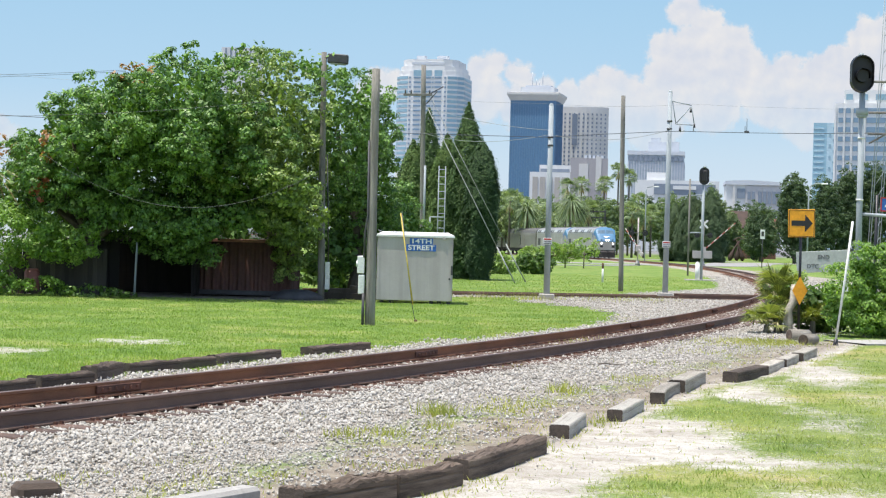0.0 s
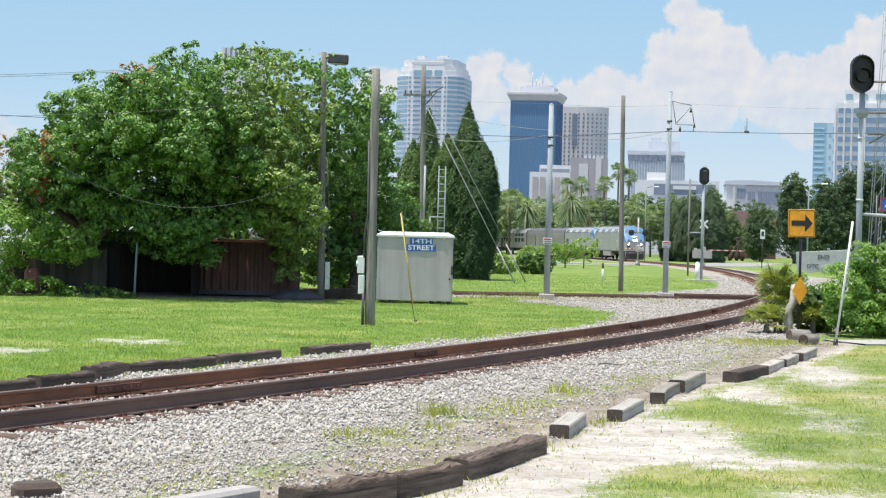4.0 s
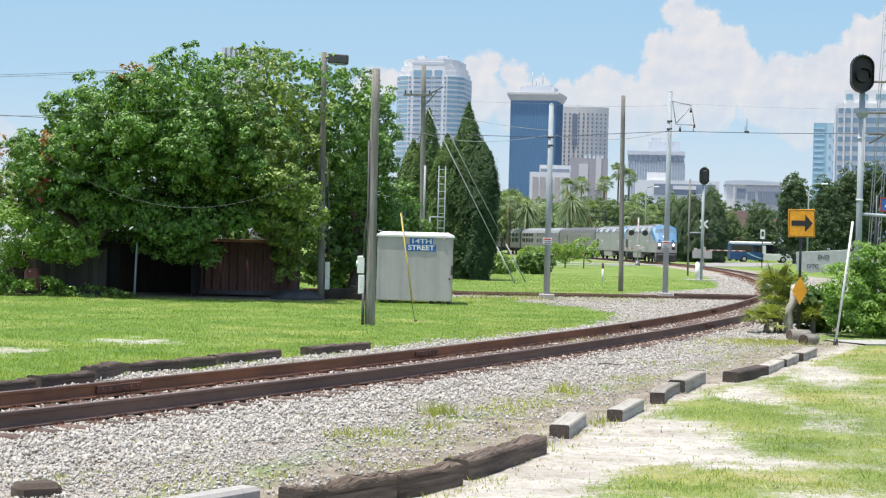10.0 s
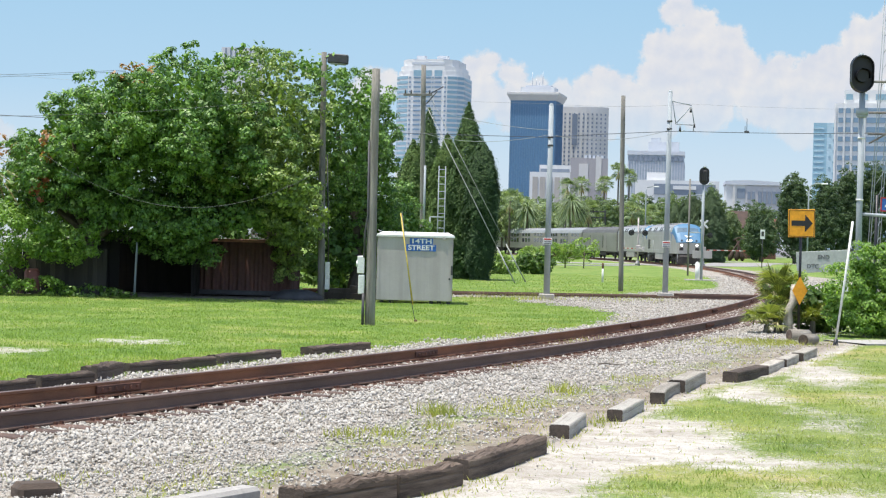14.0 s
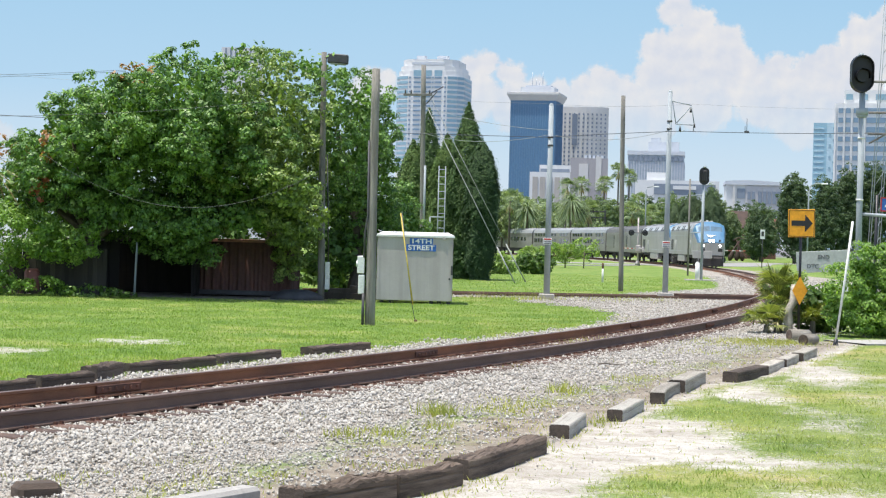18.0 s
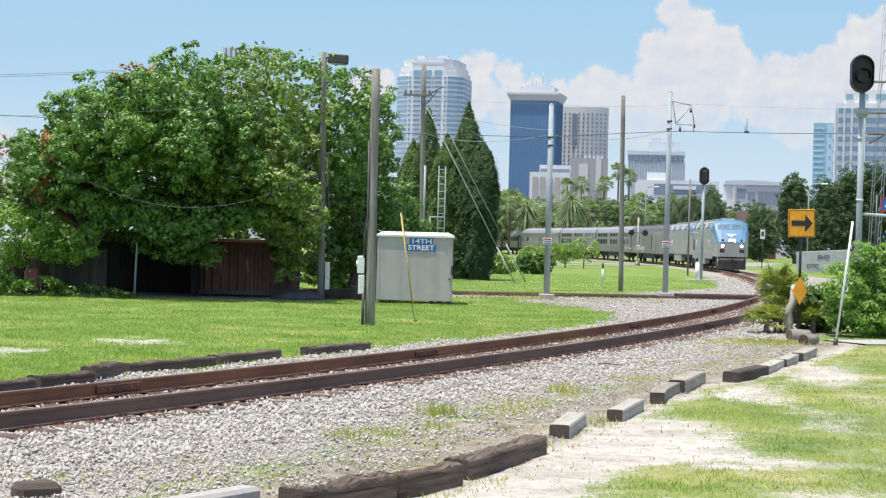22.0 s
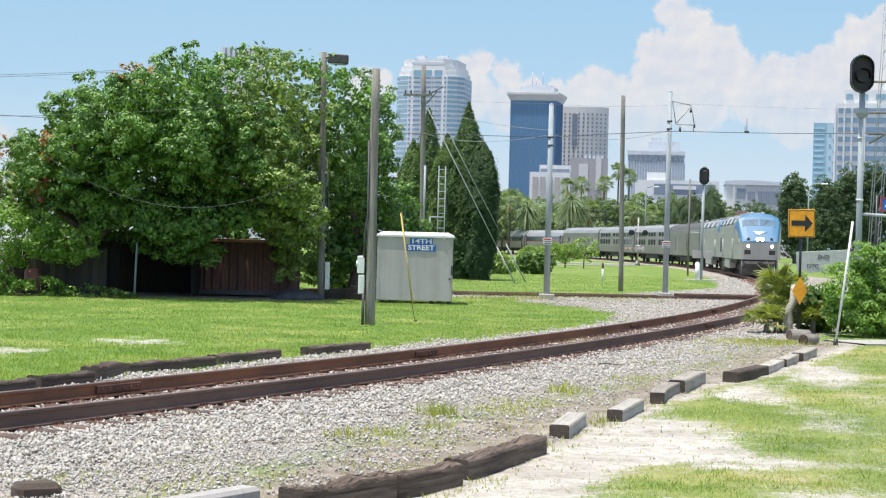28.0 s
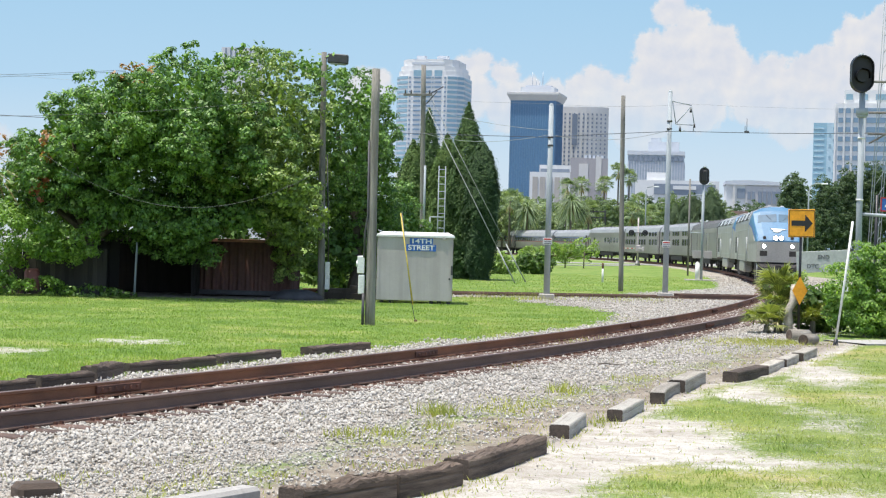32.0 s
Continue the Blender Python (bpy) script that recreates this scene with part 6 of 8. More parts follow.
m, nt, p = shade("crushed_limestone")
geo = nt.nodes.new("ShaderNodeNewGeometry")
c = ramp(nt, geo.outputs["Random Per Island"], [(0.0, (0.24, 0.215, 0.18)), (0.12, (0.355, 0.33, 0.29)), (0.55, (0.44, 0.415, 0.375)), (1.0, (0.5, 0.48, 0.44))])
n1 = node(nt, "TexNoise", Scale=30.0, Detail=4.0)
nt.links.new(geo.outputs["Position"], n1.inputs["Vector"])
c = blend(nt, "MULTIPLY", 0.6, c, ramp(nt, n1.outputs[0], [(0.3, (0.7, 0.68, 0.64)), (0.6, (1.05, 1.05, 1.05))]))
nt.links.new(c, p.inputs["Base Color"])
p.inputs["Roughness"].default_value = 0.9
M_STONE = m

x, y, d = (np.concatenate(q) for q in zip(scatter(190000, 12.5, 62, 0.8, lambda d: (d > -9) & (d < 7.5)), scatter(90000, 62, 128, 1.0, lambda d: (d > -16) & (d < 7.8))))
gr, sa, _t = zones(x, y)
keep = (rng.uniform(0, 1, len(x)) < gr * 1.05 + (0.6 * sa * np.clip(0.55 + 0.8 * wobble(x, y, 0.8, 61), 0.06, 1) + 0.06) * (d < 4.75) * (d > 1.5) + 0.04 * sa * (d > 0)) & (np.abs(np.abs(d) - GAUGE) > 0.09)
x, y, d = x[keep], y[keep], d[keep]
n = len(x)
cube = 1.35 * np.array([(1, 0, 0), (-1, 0, 0), (0, 1, 0), (0, -1, 0), (0, 0, 1), (0, 0, -1)], float)
quads = np.array([(0, 2, 4), (2, 1, 4), (1, 3, 4), (3, 0, 4), (2, 0, 5), (1, 2, 5), (3, 1, 5), (0, 3, 5)])
size = (0.009 + 0.017 * rng.uniform(0, 1, n) ** 1.7) * (1 + 0.008 * (y - 13)) * np.where(d > 2.9, np.where(d > 4.3, 0.42, 0.72), 1.0)
sh = cube[None] * rng.uniform(0.6, 1.15, (n, 1, 3)) * (0.72, 1.0, 1.1) + rng.uniform(-0.42, 0.42, (n, 6, 3))
qa = rng.normal(size=(n, 4))
qa /= np.linalg.norm(qa, axis=1)[:, None]
w_, x_, y_, z_ = qa.T
R = np.stack([1 - 2 * (y_ * y_ + z_ * z_), 2 * (x_ * y_ - z_ * w_), 2 * (x_ * z_ + y_ * w_), 2 * (x_ * y_ + z_ * w_), 1 - 2 * (x_ * x_ + z_ * z_), 2 * (y_ * z_ - x_ * w_), 2 * (x_ * z_ - y_ * w_), 2 * (y_ * z_ + x_ * w_), 1 - 2 * (x_ * x_ + y_ * y_)], 1).reshape(n, 3, 3)
low_between = np.where(np.abs(d) < GAUGE + 0.5, 0.0, np.where(d > 2.6, 0.004, 0.008))
sv = np.einsum("nij,nkj->nki", R, sh) * size[:, None, None] + np.stack([x, y, relief(x, y) + low_between + rng.uniform(-0.01, 0.02, n)], 1)[:, None, :]
stones = raw("ballast_stones", sv.reshape(-1, 3), (quads[None] + 6 * np.arange(n)[:, None, None]).reshape(-1, 3), M_STONE, smooth=True)
tagged(stones, "loose pale grey crushed ballast stones", "ballast", kind="stuff")
solo("fallen_branch", tube(B(), [(-0.2, 0.05, 0.03), (-0.07, 0, 0.045), (0.06, -0.03, 0.03), (0.2, -0.02, 0.02)], 0.014, 6, 0.008), M_BARK, "short dark fallen branch on the ballast", "branch", (2.87, 29.9, 0.02), 12)
solo("litter", box(B(), (0, 0, 0.03), (0.17, 0.1, 0.06), pose(0, 0, 0, 10, 0, 30), 0.02), M_WHITE, "crumpled white plastic scrap on the sand", "litter", (-0.2, 15.0, 0.0))


# ---------------------------------------------------------------- the train
M_SILVER = surface("train_silver_paint", (0.38, 0.365, 0.355), (0.31, 0.295, 0.285), 0.42, 0.3, big=0.5, fine=16, bump=0.03, streak=0.16)
M_STAINLESS = surface("fluted_stainless_steel", (0.31, 0.285, 0.28), (0.22, 0.2, 0.195), 0.38, 0.35, big=0.5, fine=16, bump=0.03, stretch=(1, 0.3, 1), streak=0.2)
M_TRAINBLUE = surface("train_blue_paint", (0.065, 0.19, 0.33), (0.055, 0.165, 0.29), 0.5, big=0.8, bump=0.02)
# livery blue of the sweep; also stands in for shade on the cab's side
M_DEEPBLUE = surface("train_deep_blue_paint", (0.03, 0.1, 0.3), (0.025, 0.085, 0.25), 0.35, big=0.8, bump=0.02)
M_ROOF = surface("dull_train_roof", (0.14, 0.135, 0.13), (0.1, 0.095, 0.09), 0.6, 0.1, big=0.4, bump=0.05)
M_ROOFPALE = surface("pale_train_roof", (0.34, 0.345, 0.35), (0.26, 0.265, 0.27), 0.55, 0.2, big=0.4, bump=0.04)
M_UNDER = surface("dark_running_gear", (0.045, 0.04, 0.038), (0.025, 0.023, 0.022), 0.85, big=1.5, bump=0.2)
M_GLASS = glass("tinted_train_glass", (0.03, 0.04, 0.05))
# pale blue base: the sky's reflection is put into the glass colour
M_WIND = glass("sky_toned_glass", (0.12, 0.2, 0.27), 0.1)
M_LAMP = glowing("headlamp_glow", (1.0, 0.97, 0.9), 9.0)
M_GREYPANEL = surface("pale_panel", (0.48, 0.5, 0.52), (0.4, 0.42, 0.44), 0.5, big=1, bump=0.02)
M_STRIPERED = surface("red_stripe", (0.35, 0.05, 0.06), (0.28, 0.04, 0.05), 0.5, bump=0.0)
M_STRIPEBLUE = surface("blue_stripe", (0.06, 0.12, 0.3), (0.05, 0.1, 0.25), 0.5, bump=0.0)


def ring(y, half):
    """A closed section at y from (x, z) points of its right half, bottom to top."""
    return [(x, y, z) for x, z in half] + [(-x, y, z) for x, z in half[::-1]]


def truck(t, y, wheels=2, r=0.5, name="bogie"):
    bm = B()
    for side in (-1, 1):
        box(bm, (side * 1.02, y, 0.62), (0.16, 2.9 if wheels == 2 else 3.4, 0.26), None, 0.04)
        for k in (-0.75, 0.75):
            box(bm, (side * 1.08, y + k, 0.55), (0.2, 0.36, 0.36), None, 0.04)
    box(bm, (0, y, 0.68), (2.0, 0.5, 0.24), None, 0.03)
    b = part(name, bm, M_UNDER, t)
    for k in (-1.35, 1.35):
        for side in (-1, 1):
            bm = B()
            cyl(bm, (side * 0.67, y + k, r), (side * 0.81, y + k, r), r, r, 20)
            cyl(bm, (side * 0.81, y + k, r), (side * 0.84, y + k, r), r * 0.7, r * 0.7, 16)
            part("wheel", bm, M_UNDER, b)
    return b


def locomotive():
    t = thing("locomotive", "silver diesel locomotive with a blue nose and lit headlamps", "locomotive", group="train")
    H = 4.2

    def between_rings(ra, rb, k):
        return [tuple(p + (q - p) * k for p, q in zip(a, b)) for a, b in zip(ra, rb)]

    side = [(1.5, 1.12), (1.5, 3.3), (1.46, 3.52), (1.28, 3.9), (0.9, 4.1), (0.35, H)]
    bm = B()
    loft(bm, [ring(y, side) for y in (-10.4, 8.4)])
    part("body", bm, M_SILVER, t)
    # silver skirt round the nose
    skirt = lambda w: [(w, 1.12), (w, 1.5), (w, 1.9), (w * 0.995, 2.246)]
    bm = B()
    loft(bm, [ring(y, skirt(w)) for y, w in ((8.41, 1.498), (8.85, 1.421), (9.35, 1.336), (9.85, 1.261), (10.26, 1.2), (10.42, 1.13), (10.5, 0.95))])
    part("nose_skirt", bm, M_SILVER, t)
    # blue cab and nose: sections along it
    secs = [(8.41, ((1.502, 2.25), (1.502, 3.3), (1.462, 3.53), (1.282, 3.905), (0.902, 4.105), (0.35, H + 0.004))),
            (8.6, ((1.498, 2.25), (1.498, 3.28), (1.47, 3.55), (1.32, 3.9), (0.9, 4.07), (0.35, 4.15))),
            (8.85, ((1.495, 2.25), (1.49, 3.2), (1.47, 3.52), (1.4, 3.8), (1.0, 3.93), (0.35, 3.97))),
            (9.35, ((1.485, 2.25), (1.475, 2.95), (1.46, 3.15), (1.4, 3.3), (1.0, 3.4), (0.35, 3.43))),
            (9.85, ((1.465, 2.25), (1.45, 2.6), (1.43, 2.75), (1.36, 2.86), (0.98, 2.92), (0.35, 2.94))),
            (10.26, ((1.42, 2.25), (1.4, 2.34), (1.37, 2.41), (1.28, 2.46), (0.9, 2.49), (0.35, 2.5))),
            (10.4, ((1.3, 2.25), (1.28, 2.27), (1.24, 2.29), (1.12, 2.31), (0.8, 2.32), (0.3, 2.33)))]
    # the cab narrows in plan towards the nose
    wide = lambda y: float(np.interp(y, [8.41, 8.85, 9.35, 9.85, 10.26, 10.4], [1.502, 1.425, 1.34, 1.265, 1.204, 1.135]))
    rings = [ring(y, [(x * wide(y) / half[0][0], z) for x, z in half]) for y, half in secs]
    bm = B()
    loft(bm, rings, smooth=False)
    part("cab", bm, M_TRAINBLUE, t, "bright blue cab and nose")
    for s in (-1, 1):
        bm = B()
        loft(bm, [[(s * x, y, z) for y, z in ((7.75, 3.1), (8.36, 2.28), (8.39, 3.1), (8.2, 3.32), (7.45, 3.32))] for x in (1.49, 1.512)])
        bmesh.ops.recalc_face_normals(bm, faces=bm.faces)
        part("blue_sweep", bm, M_DEEPBLUE, t, "deep blue sweeping stripe")
        bm = B()
        loft(bm, [[(s * (wide(y) + o), y, z) for y, z in ((8.405, 2.246), (9.9, 2.246), (9.6, 2.55), (9.1, 2.95), (8.405, 3.2))] for o in (-0.02, 0.012)])
        bmesh.ops.recalc_face_normals(bm, faces=bm.faces)
        part("cheek_panel", bm, M_SILVER, t)
        # shade on the tapering cab side, put in as a deep blue panel
        bm = B()
        loft(bm, [[(s * (wide(y) + o), y, z) for y, z in ((8.405, 3.21), (9.1, 2.96), (9.6, 2.56), (9.8, 2.57), (9.33, 2.92), (8.85, 3.18), (8.405, 3.3))] for o in (-0.03, 0.012)])
        bmesh.ops.recalc_face_normals(bm, faces=bm.faces)
        part("side_shade", bm, M_DEEPBLUE, t, "deep blue panel for shade on the cab's side")
        # windscreens lie on the sloping face
        lo, hi = rings[3], rings[2]
        pts = []
        for ka, x in ((0.66, 0.06), (0.66, 1.07), (-0.14, 1.1), (-0.14, 0.06)):
            row = between_rings(lo, hi, ka)[:6]
            z = float(np.interp(-x, [-p[0] for p in row], [p[2] for p in row])) if x > row[-1][0] else row[-1][2]
            pts.append((s * x, row[0][1], z))
        bm = B()
        loft(bm, [[(x, y + o * 0.72, z + o * 0.65) for x, y, z in pts] for o in (-0.02, 0.03)])
        bmesh.ops.recalc_face_normals(bm, faces=bm.faces)
        ws = part("windscreen", bm, M_WIND, t)
        bm = B()
        tube(bm, [(s * 0.3, 9.36, 3.44), (s * 0.62, 9.13, 3.72)], 0.008, 5)
        part("wiper", bm, M_BLACK, ws)
        bm = B()
        box(bm, (s * 1.485, 8.0, 3.05), (0.05, 0.5, 0.42), None, 0.02)
        part("cab_window", bm, M_GLASS, t)
        # pale band of slanting panels under the roof, dark and light by turns
        bm = B()
        loft(bm, [[(s * (1.478 - 0.46 * (z - 3.5) + o), y, z) for y, z in ((-10.2, 3.53), (7.3, 3.53), (7.3, 3.88), (-10.2, 3.88))] for o in (0.0, 0.03)])
        bmesh.ops.recalc_face_normals(bm, faces=bm.faces)
        part("upper_band", bm, M_GREYPANEL, t)
        for k in (5.6, 4.3, 0.9, -0.4, -3.6, -4.9, -8.2, -9.3):
            bm = B()
            loft(bm, [[(s * (1.478 - 0.46 * (z - 3.5) + o), y, z) for y, z in ((k - 0.3, 3.46), (k + 0.42, 3.46), (k + 0.78, 3.87), (k + 0.06, 3.87))] for o in (0.02, 0.045)])
            bmesh.ops.recalc_face_normals(bm, faces=bm.faces)
            part("radiator_grille", bm, M_DARK, t)
        bm = B()
        box(bm, (s * 1.5, -8.4, 2.05), (0.04, 1.7, 1.05), None, 0.008)
        lv = part("side_louvre", bm, M_DARK, t)
        for k in range(5):
            bm = B()
            box(bm, (s * 1.523, -8.4, 1.66 + 0.19 * k), (0.012, 1.6, 0.05), None, 0.003)
            part("slat", bm, M_UNDER, lv)
        for y in (6.7, -5.2):
            bm = B()
            box(bm, (s * 1.502, y, 2.1), (0.02, 0.68, 1.8), None, 0.005)
            dr = part("side_door", bm, M_SILVER, t)
            for k in (-0.5, 0.5):
                bm = B()
                cyl(bm, (s * 1.55, y + k, 1.1), (s * 1.55, y + k, 2.5), 0.018, 0.018, 6)
                part("handrail", bm, M_GREYPANEL, dr)
        for z in (1.45, 2.95):
            bm = B()
            box(bm, (s * 1.503, -2.2, z), (0.02, 16.0, 0.035))
            part("seam", bm, M_GREYPANEL, t)
        bm = B()
        box(bm, (s * 1.22, -1.0, 0.78), (0.5, 5.6, 0.68), None, 0.08)
        part("fuel_tank", bm, M_SILVER, t)
        bm = B()
        cyl(bm, (s * 0.77, 10.25, 2.0), (s * 0.77, 10.5, 2.0), 0.14, 0.14, 16)
        dl = part("ditch_light", bm, M_DARK, t)
        bm = B()
        cyl(bm, (s * 0.77, 10.5, 2.0), (s * 0.77, 10.515, 2.0), 0.1, 0.1, 16)
        part("lens", bm, M_LAMP, dl, "glowing lens")
        # solid dark block: the shade of the step recess is put into its colour
        bm = B()
        box(bm, (s * 0.79, 10.455, 1.6), (0.42, 0.1, 0.32), None, 0.02)
        part("recess_block", bm, M_UNDER, t)
        bm = B()
        cyl(bm, (s * 0.76, 10.2, 2.45), (s * 0.75, 10.36, 2.48), 0.09, 0.09, 14)
        part("marker_lamp", bm, M_UNDER, t)
        bm = B()
        cyl(bm, (s * 0.15, 10.2, 2.46), (s * 0.15, 10.42, 2.46), 0.15, 0.15, 16)
        hl = part("headlamp", bm, M_DARK, t)
        bm = B()
        cyl(bm, (s * 0.15, 10.42, 2.46), (s * 0.15, 10.435, 2.46), 0.12, 0.12, 16)
        part("lens", bm, M_LAMP, hl, "glowing lens")
        bm = B()
        tube(bm, [(s * 1.16, 9.95, 1.25), (s * 1.12, 10.3, 0.9), (s * 1.12, 10.3, 0.35)], 0.03, 6)
        part("step_rail", bm, M_GREYPANEL, t)
    # a plain winged emblem on the slope of the nose
    bm = B()
    loft(bm, [[(x, 9.85 + (2.93 - z) * 0.95 + k * 0.7, z + k * 0.7) for x, z in ((-0.48, 2.93), (0.44, 2.97), (0.26, 2.86), (0.3, 2.8), (0.08, 2.74), (-0.1, 2.78), (-0.16, 2.85))] for k in (0.0, 0.05)])
    bmesh.ops.recalc_face_normals(bm, faces=bm.faces)
    part("emblem", bm, M_WHITE, t, "plain white emblem")
    bm = B()
    loft(bm, [ring(9.7, [(1.22, 0.16), (1.24, 0.6), (1.24, 1.1)]), ring(10.35, [(1.12, 0.12), (1.12, 0.6), (1.08, 1.1)]), ring(10.75, [(0.75, 0.1), (0.8, 0.55), (0.9, 0.85)])])
    part("pilot", bm, M_UNDER, t, "dark snow-plough pilot")
    bm = B()
    box(bm, (0, 10.85, 0.86), (0.3, 0.4, 0.28), None, 0.04)
    part("coupler", bm, M_UNDER, t)
    for x in (-0.55, 0.5, 0.72):
        bm = B()
        tube(bm, [(x, 10.55, 1.05), (x * 0.95, 10.72, 0.75), (x * 0.7, 10.74, 0.6)], 0.03, 6)
        part("air_hose", bm, M_BLACK, t)
    bm = B()
    box(bm, (0, -1, 0.98), (2.6, 18, 0.3), None, 0.02)
    part("underframe", bm, M_UNDER, t)
    for y in (7.0, -7.0):
        truck(t, y, r=0.51)
    for y, L in ((4.5, 3.0), (-1.5, 6.0), (-7.5, 3.6)):
        bm = B()
        box(bm, (0, y, H + 0.03), (1.2, L, 0.1), None, 0.03)
        part("roof_hatch", bm, M_ROOFPALE, t)
    for s in (-1, 1):
        bm = B()
        box(bm, (s * 0.35, 7.3, H + 0.04), (0.22, 0.4, 0.14), None, 0.04)
        part("horn", bm, M_GREYPANEL, t)
    return t


def coach(kind):
    label = {"baggage": "fluted stainless baggage car with a dark roof", "sleeper": "stainless sleeping car with two rows of windows", "diner": "stainless dining car with a short row of windows", "coach": "rounded stainless coach with a band of windows"}[kind]
    t = thing("railway_car", label, "railway car", group="train")
    L = 12.55
    if kind == "coach":
        half, roof = [(1.4, 1.0), (1.57, 1.6), (1.6, 2.3), (1.5, 2.95)], [(1.5, 2.95), (1.25, 3.45), (0.8, 3.75), (0.3, 3.86)]
    else:
        half, roof = [(1.52, 1.0), (1.54, 2.0), (1.54, 3.4)], [(1.54, 3.4), (1.38, 3.8), (0.85, 4.08), (0.3, 4.18)]
    bm = B()
    loft(bm, [ring(y, half) for y in (-L, L)])
    part("body", bm, M_STAINLESS, t)
    bm = B()
    loft(bm, [ring(y, [(x, z + 0.003) for x, z in roof]) for y in (-L - 0.02, L + 0.02)], smooth=False)
    part("roof", bm, M_ROOF if kind == "baggage" else M_ROOFPALE, t)
    for y in [-L + 1.6 * k for k in range(1, 16)]:
        bm = B()
        loft(bm, [ring(q, [(x + 0.006, z + 0.014) for x, z in roof]) for q in (y - 0.025, y + 0.025)])
        part("roof_seam", bm, M_ROOF if kind == "baggage" else M_ROOFPALE, t)
    wx = lambda z: 1.545 if kind != "coach" else float(np.interp(z, [1.0, 1.6, 2.3, 2.95], [1.4, 1.57, 1.6, 1.5]))
    for s in (-1, 1):
        flutes = {"baggage": [1.2 + 0.17 * k for k in range(12)], "diner": [1.2 + 0.17 * k for k in range(5)] + [2.95, 3.12, 3.28], "sleeper": [1.15 + 0.15 * k for k in range(5)], "coach": [1.15 + 0.14 * k for k in range(6)]}[kind]
        for z in flutes:
            bm = B()
            box(bm, (s * (wx(z) + 0.008), 0, z), (0.03, 2 * L - 0.1, 0.07))
            part("flute", bm, M_STAINLESS, t)
        rows = {"baggage": [], "diner": [(2.45, 0.62, 11, 1.2)], "sleeper": [(2.25, 0.62, 12, 1.3), (3.12, 0.44, 12, 1.3)], "coach": [(2.42, 0.62, 15, 1.2)]}[kind]
        for z, h, n, w in rows:
            for k in range(n):
                y = -L + 2.2 + (2 * L - 4.4) * k / (n - 1)
                if (kind == "sleeper" and k in (4, 8)) or (kind == "diner" and k not in (1, 5, 6, 7, 8, 9)):
                    continue
                bm = B()
                box(bm, (s * wx(z), y, z), (0.05, w, h), None, 0.03)
                part("window", bm, M_GLASS, t)
        if kind == "coach":
            for z, mt in ((2.08, M_STRIPERED), (2.78, M_STRIPEBLUE)):
                bm = B()
                box(bm, (s * (wx(z) + 0.004), 0, z), (0.02, 2 * L - 0.2, 0.07))
                part("stripe", bm, mt, t)
        doors = {"baggage": (-5.0, 4.5), "diner": (-11.4, 3.0), "sleeper": (-11.4, 11.4), "coach": (-11.5, 11.5)}[kind]
        for y in doors:
            bm = B()
            box(bm, (s * wx(2.1), y, 2.05), (0.04, 2.2 if kind == "baggage" else 0.8, 2.0), None, 0.01)
            part("door", bm, M_UNDER if kind == "coach" else M_STAINLESS, t)
            bm = B()
            box(bm, (s * (wx(2.1) + 0.01), y - (1.3 if kind == "baggage" else 0.0), 2.25), (0.04, 0.45, 1.6 if kind == "baggage" else 0.6), None, 0.01)
            part("door_window", bm, M_GLASS, t)
        bm = B()
        box(bm, (s * 1.1, 0, 0.72), (0.5, 9.0, 0.5), None, 0.05)
        part("equipment_box", bm, M_UNDER, t)
    for y in (-L - 0.12, L + 0.12):
        bm = B()
        box(bm, (0, y, 2.3), (1.5, 0.26, 2.5), None, 0.03)
        part("gangway", bm, M_UNDER, t)
    bm = B()
    box(bm, (0, 0, 0.93), (2.5, 2 * L - 0.4, 0.2))
    part("underframe", bm, M_UNDER, t)
    for y in (9.0, -9.0):
        truck(t, y, r=0.46)
    for y in (-8, -3, 3, 8):
        bm = B()
        box(bm, (0, y, (4.2 if kind != "coach" else 3.88)), (0.7, 1.3, 0.1), None, 0.03)
        part("roof_vent", bm, M_ROOF, t)
    return t


lead = locomotive()
bag, slp, din, cch = coach("baggage"), coach("sleeper"), coach("diner"), coach("coach")
here = Matrix()
CARS = [(lead, 10.65, 7.0), (copy_thing(lead, here), 10.65, 7.0), (bag, 12.95, 9.0), (slp, 13.0, 9.0), (copy_thing(slp, here), 13.0, 9.0), (din, 13.0, 9.0), (cch, 13.0, 9.0)] + [(copy_thing(cch, here), 13.0, 9.0) for _ in range(4)]


def nose_at(t):
    if t < 8:
        return 209.5 - 5.55 * t + 0.1625 * t * t
    u = t - 20.0
    return 124.8 - 4.608 * u - 0.0189 * u * u + 0.00109 * u ** 3


def train_rows(car_index):
    off = sum(2 * CARS[k][1] for k in range(car_index)) + CARS[car_index][1]
    bogie = CARS[car_index][2]
    rows = []
    for k in range(33):
        s = nose_at(k) + off
        a, b = line(s - bogie), line(s + bogie)
        d = a - b
        c = (a + b) / 2
        rows.append((float(k), Matrix.Translation((c.x, c.y, RAIL_BASE + 0.18)) @ Matrix.Rotation(math.atan2(d.y, d.x) - math.pi / 2, 4, "Z")))
    return rows


# ---------------------------------------------------------------- the bus
bus = thing("city_bus", "white and dark blue city bus with black windows", "bus")
M_BUSBLUE = surface("bus_blue", (0.02, 0.075, 0.2), (0.016, 0.06, 0.16), 0.4, bump=0.0)
M_BUSBLACK = glass("bus_black_glass", (0.012, 0.014, 0.018))
M_BUSSWIRL = surface("bus_pale_blue", (0.3, 0.5, 0.65), (0.25, 0.45, 0.6), 0.4, bump=0.0)
half = [(1.25, 0.35), (1.27, 1.2), (1.22, 2.62), (1.1, 2.7)]
bm = B()
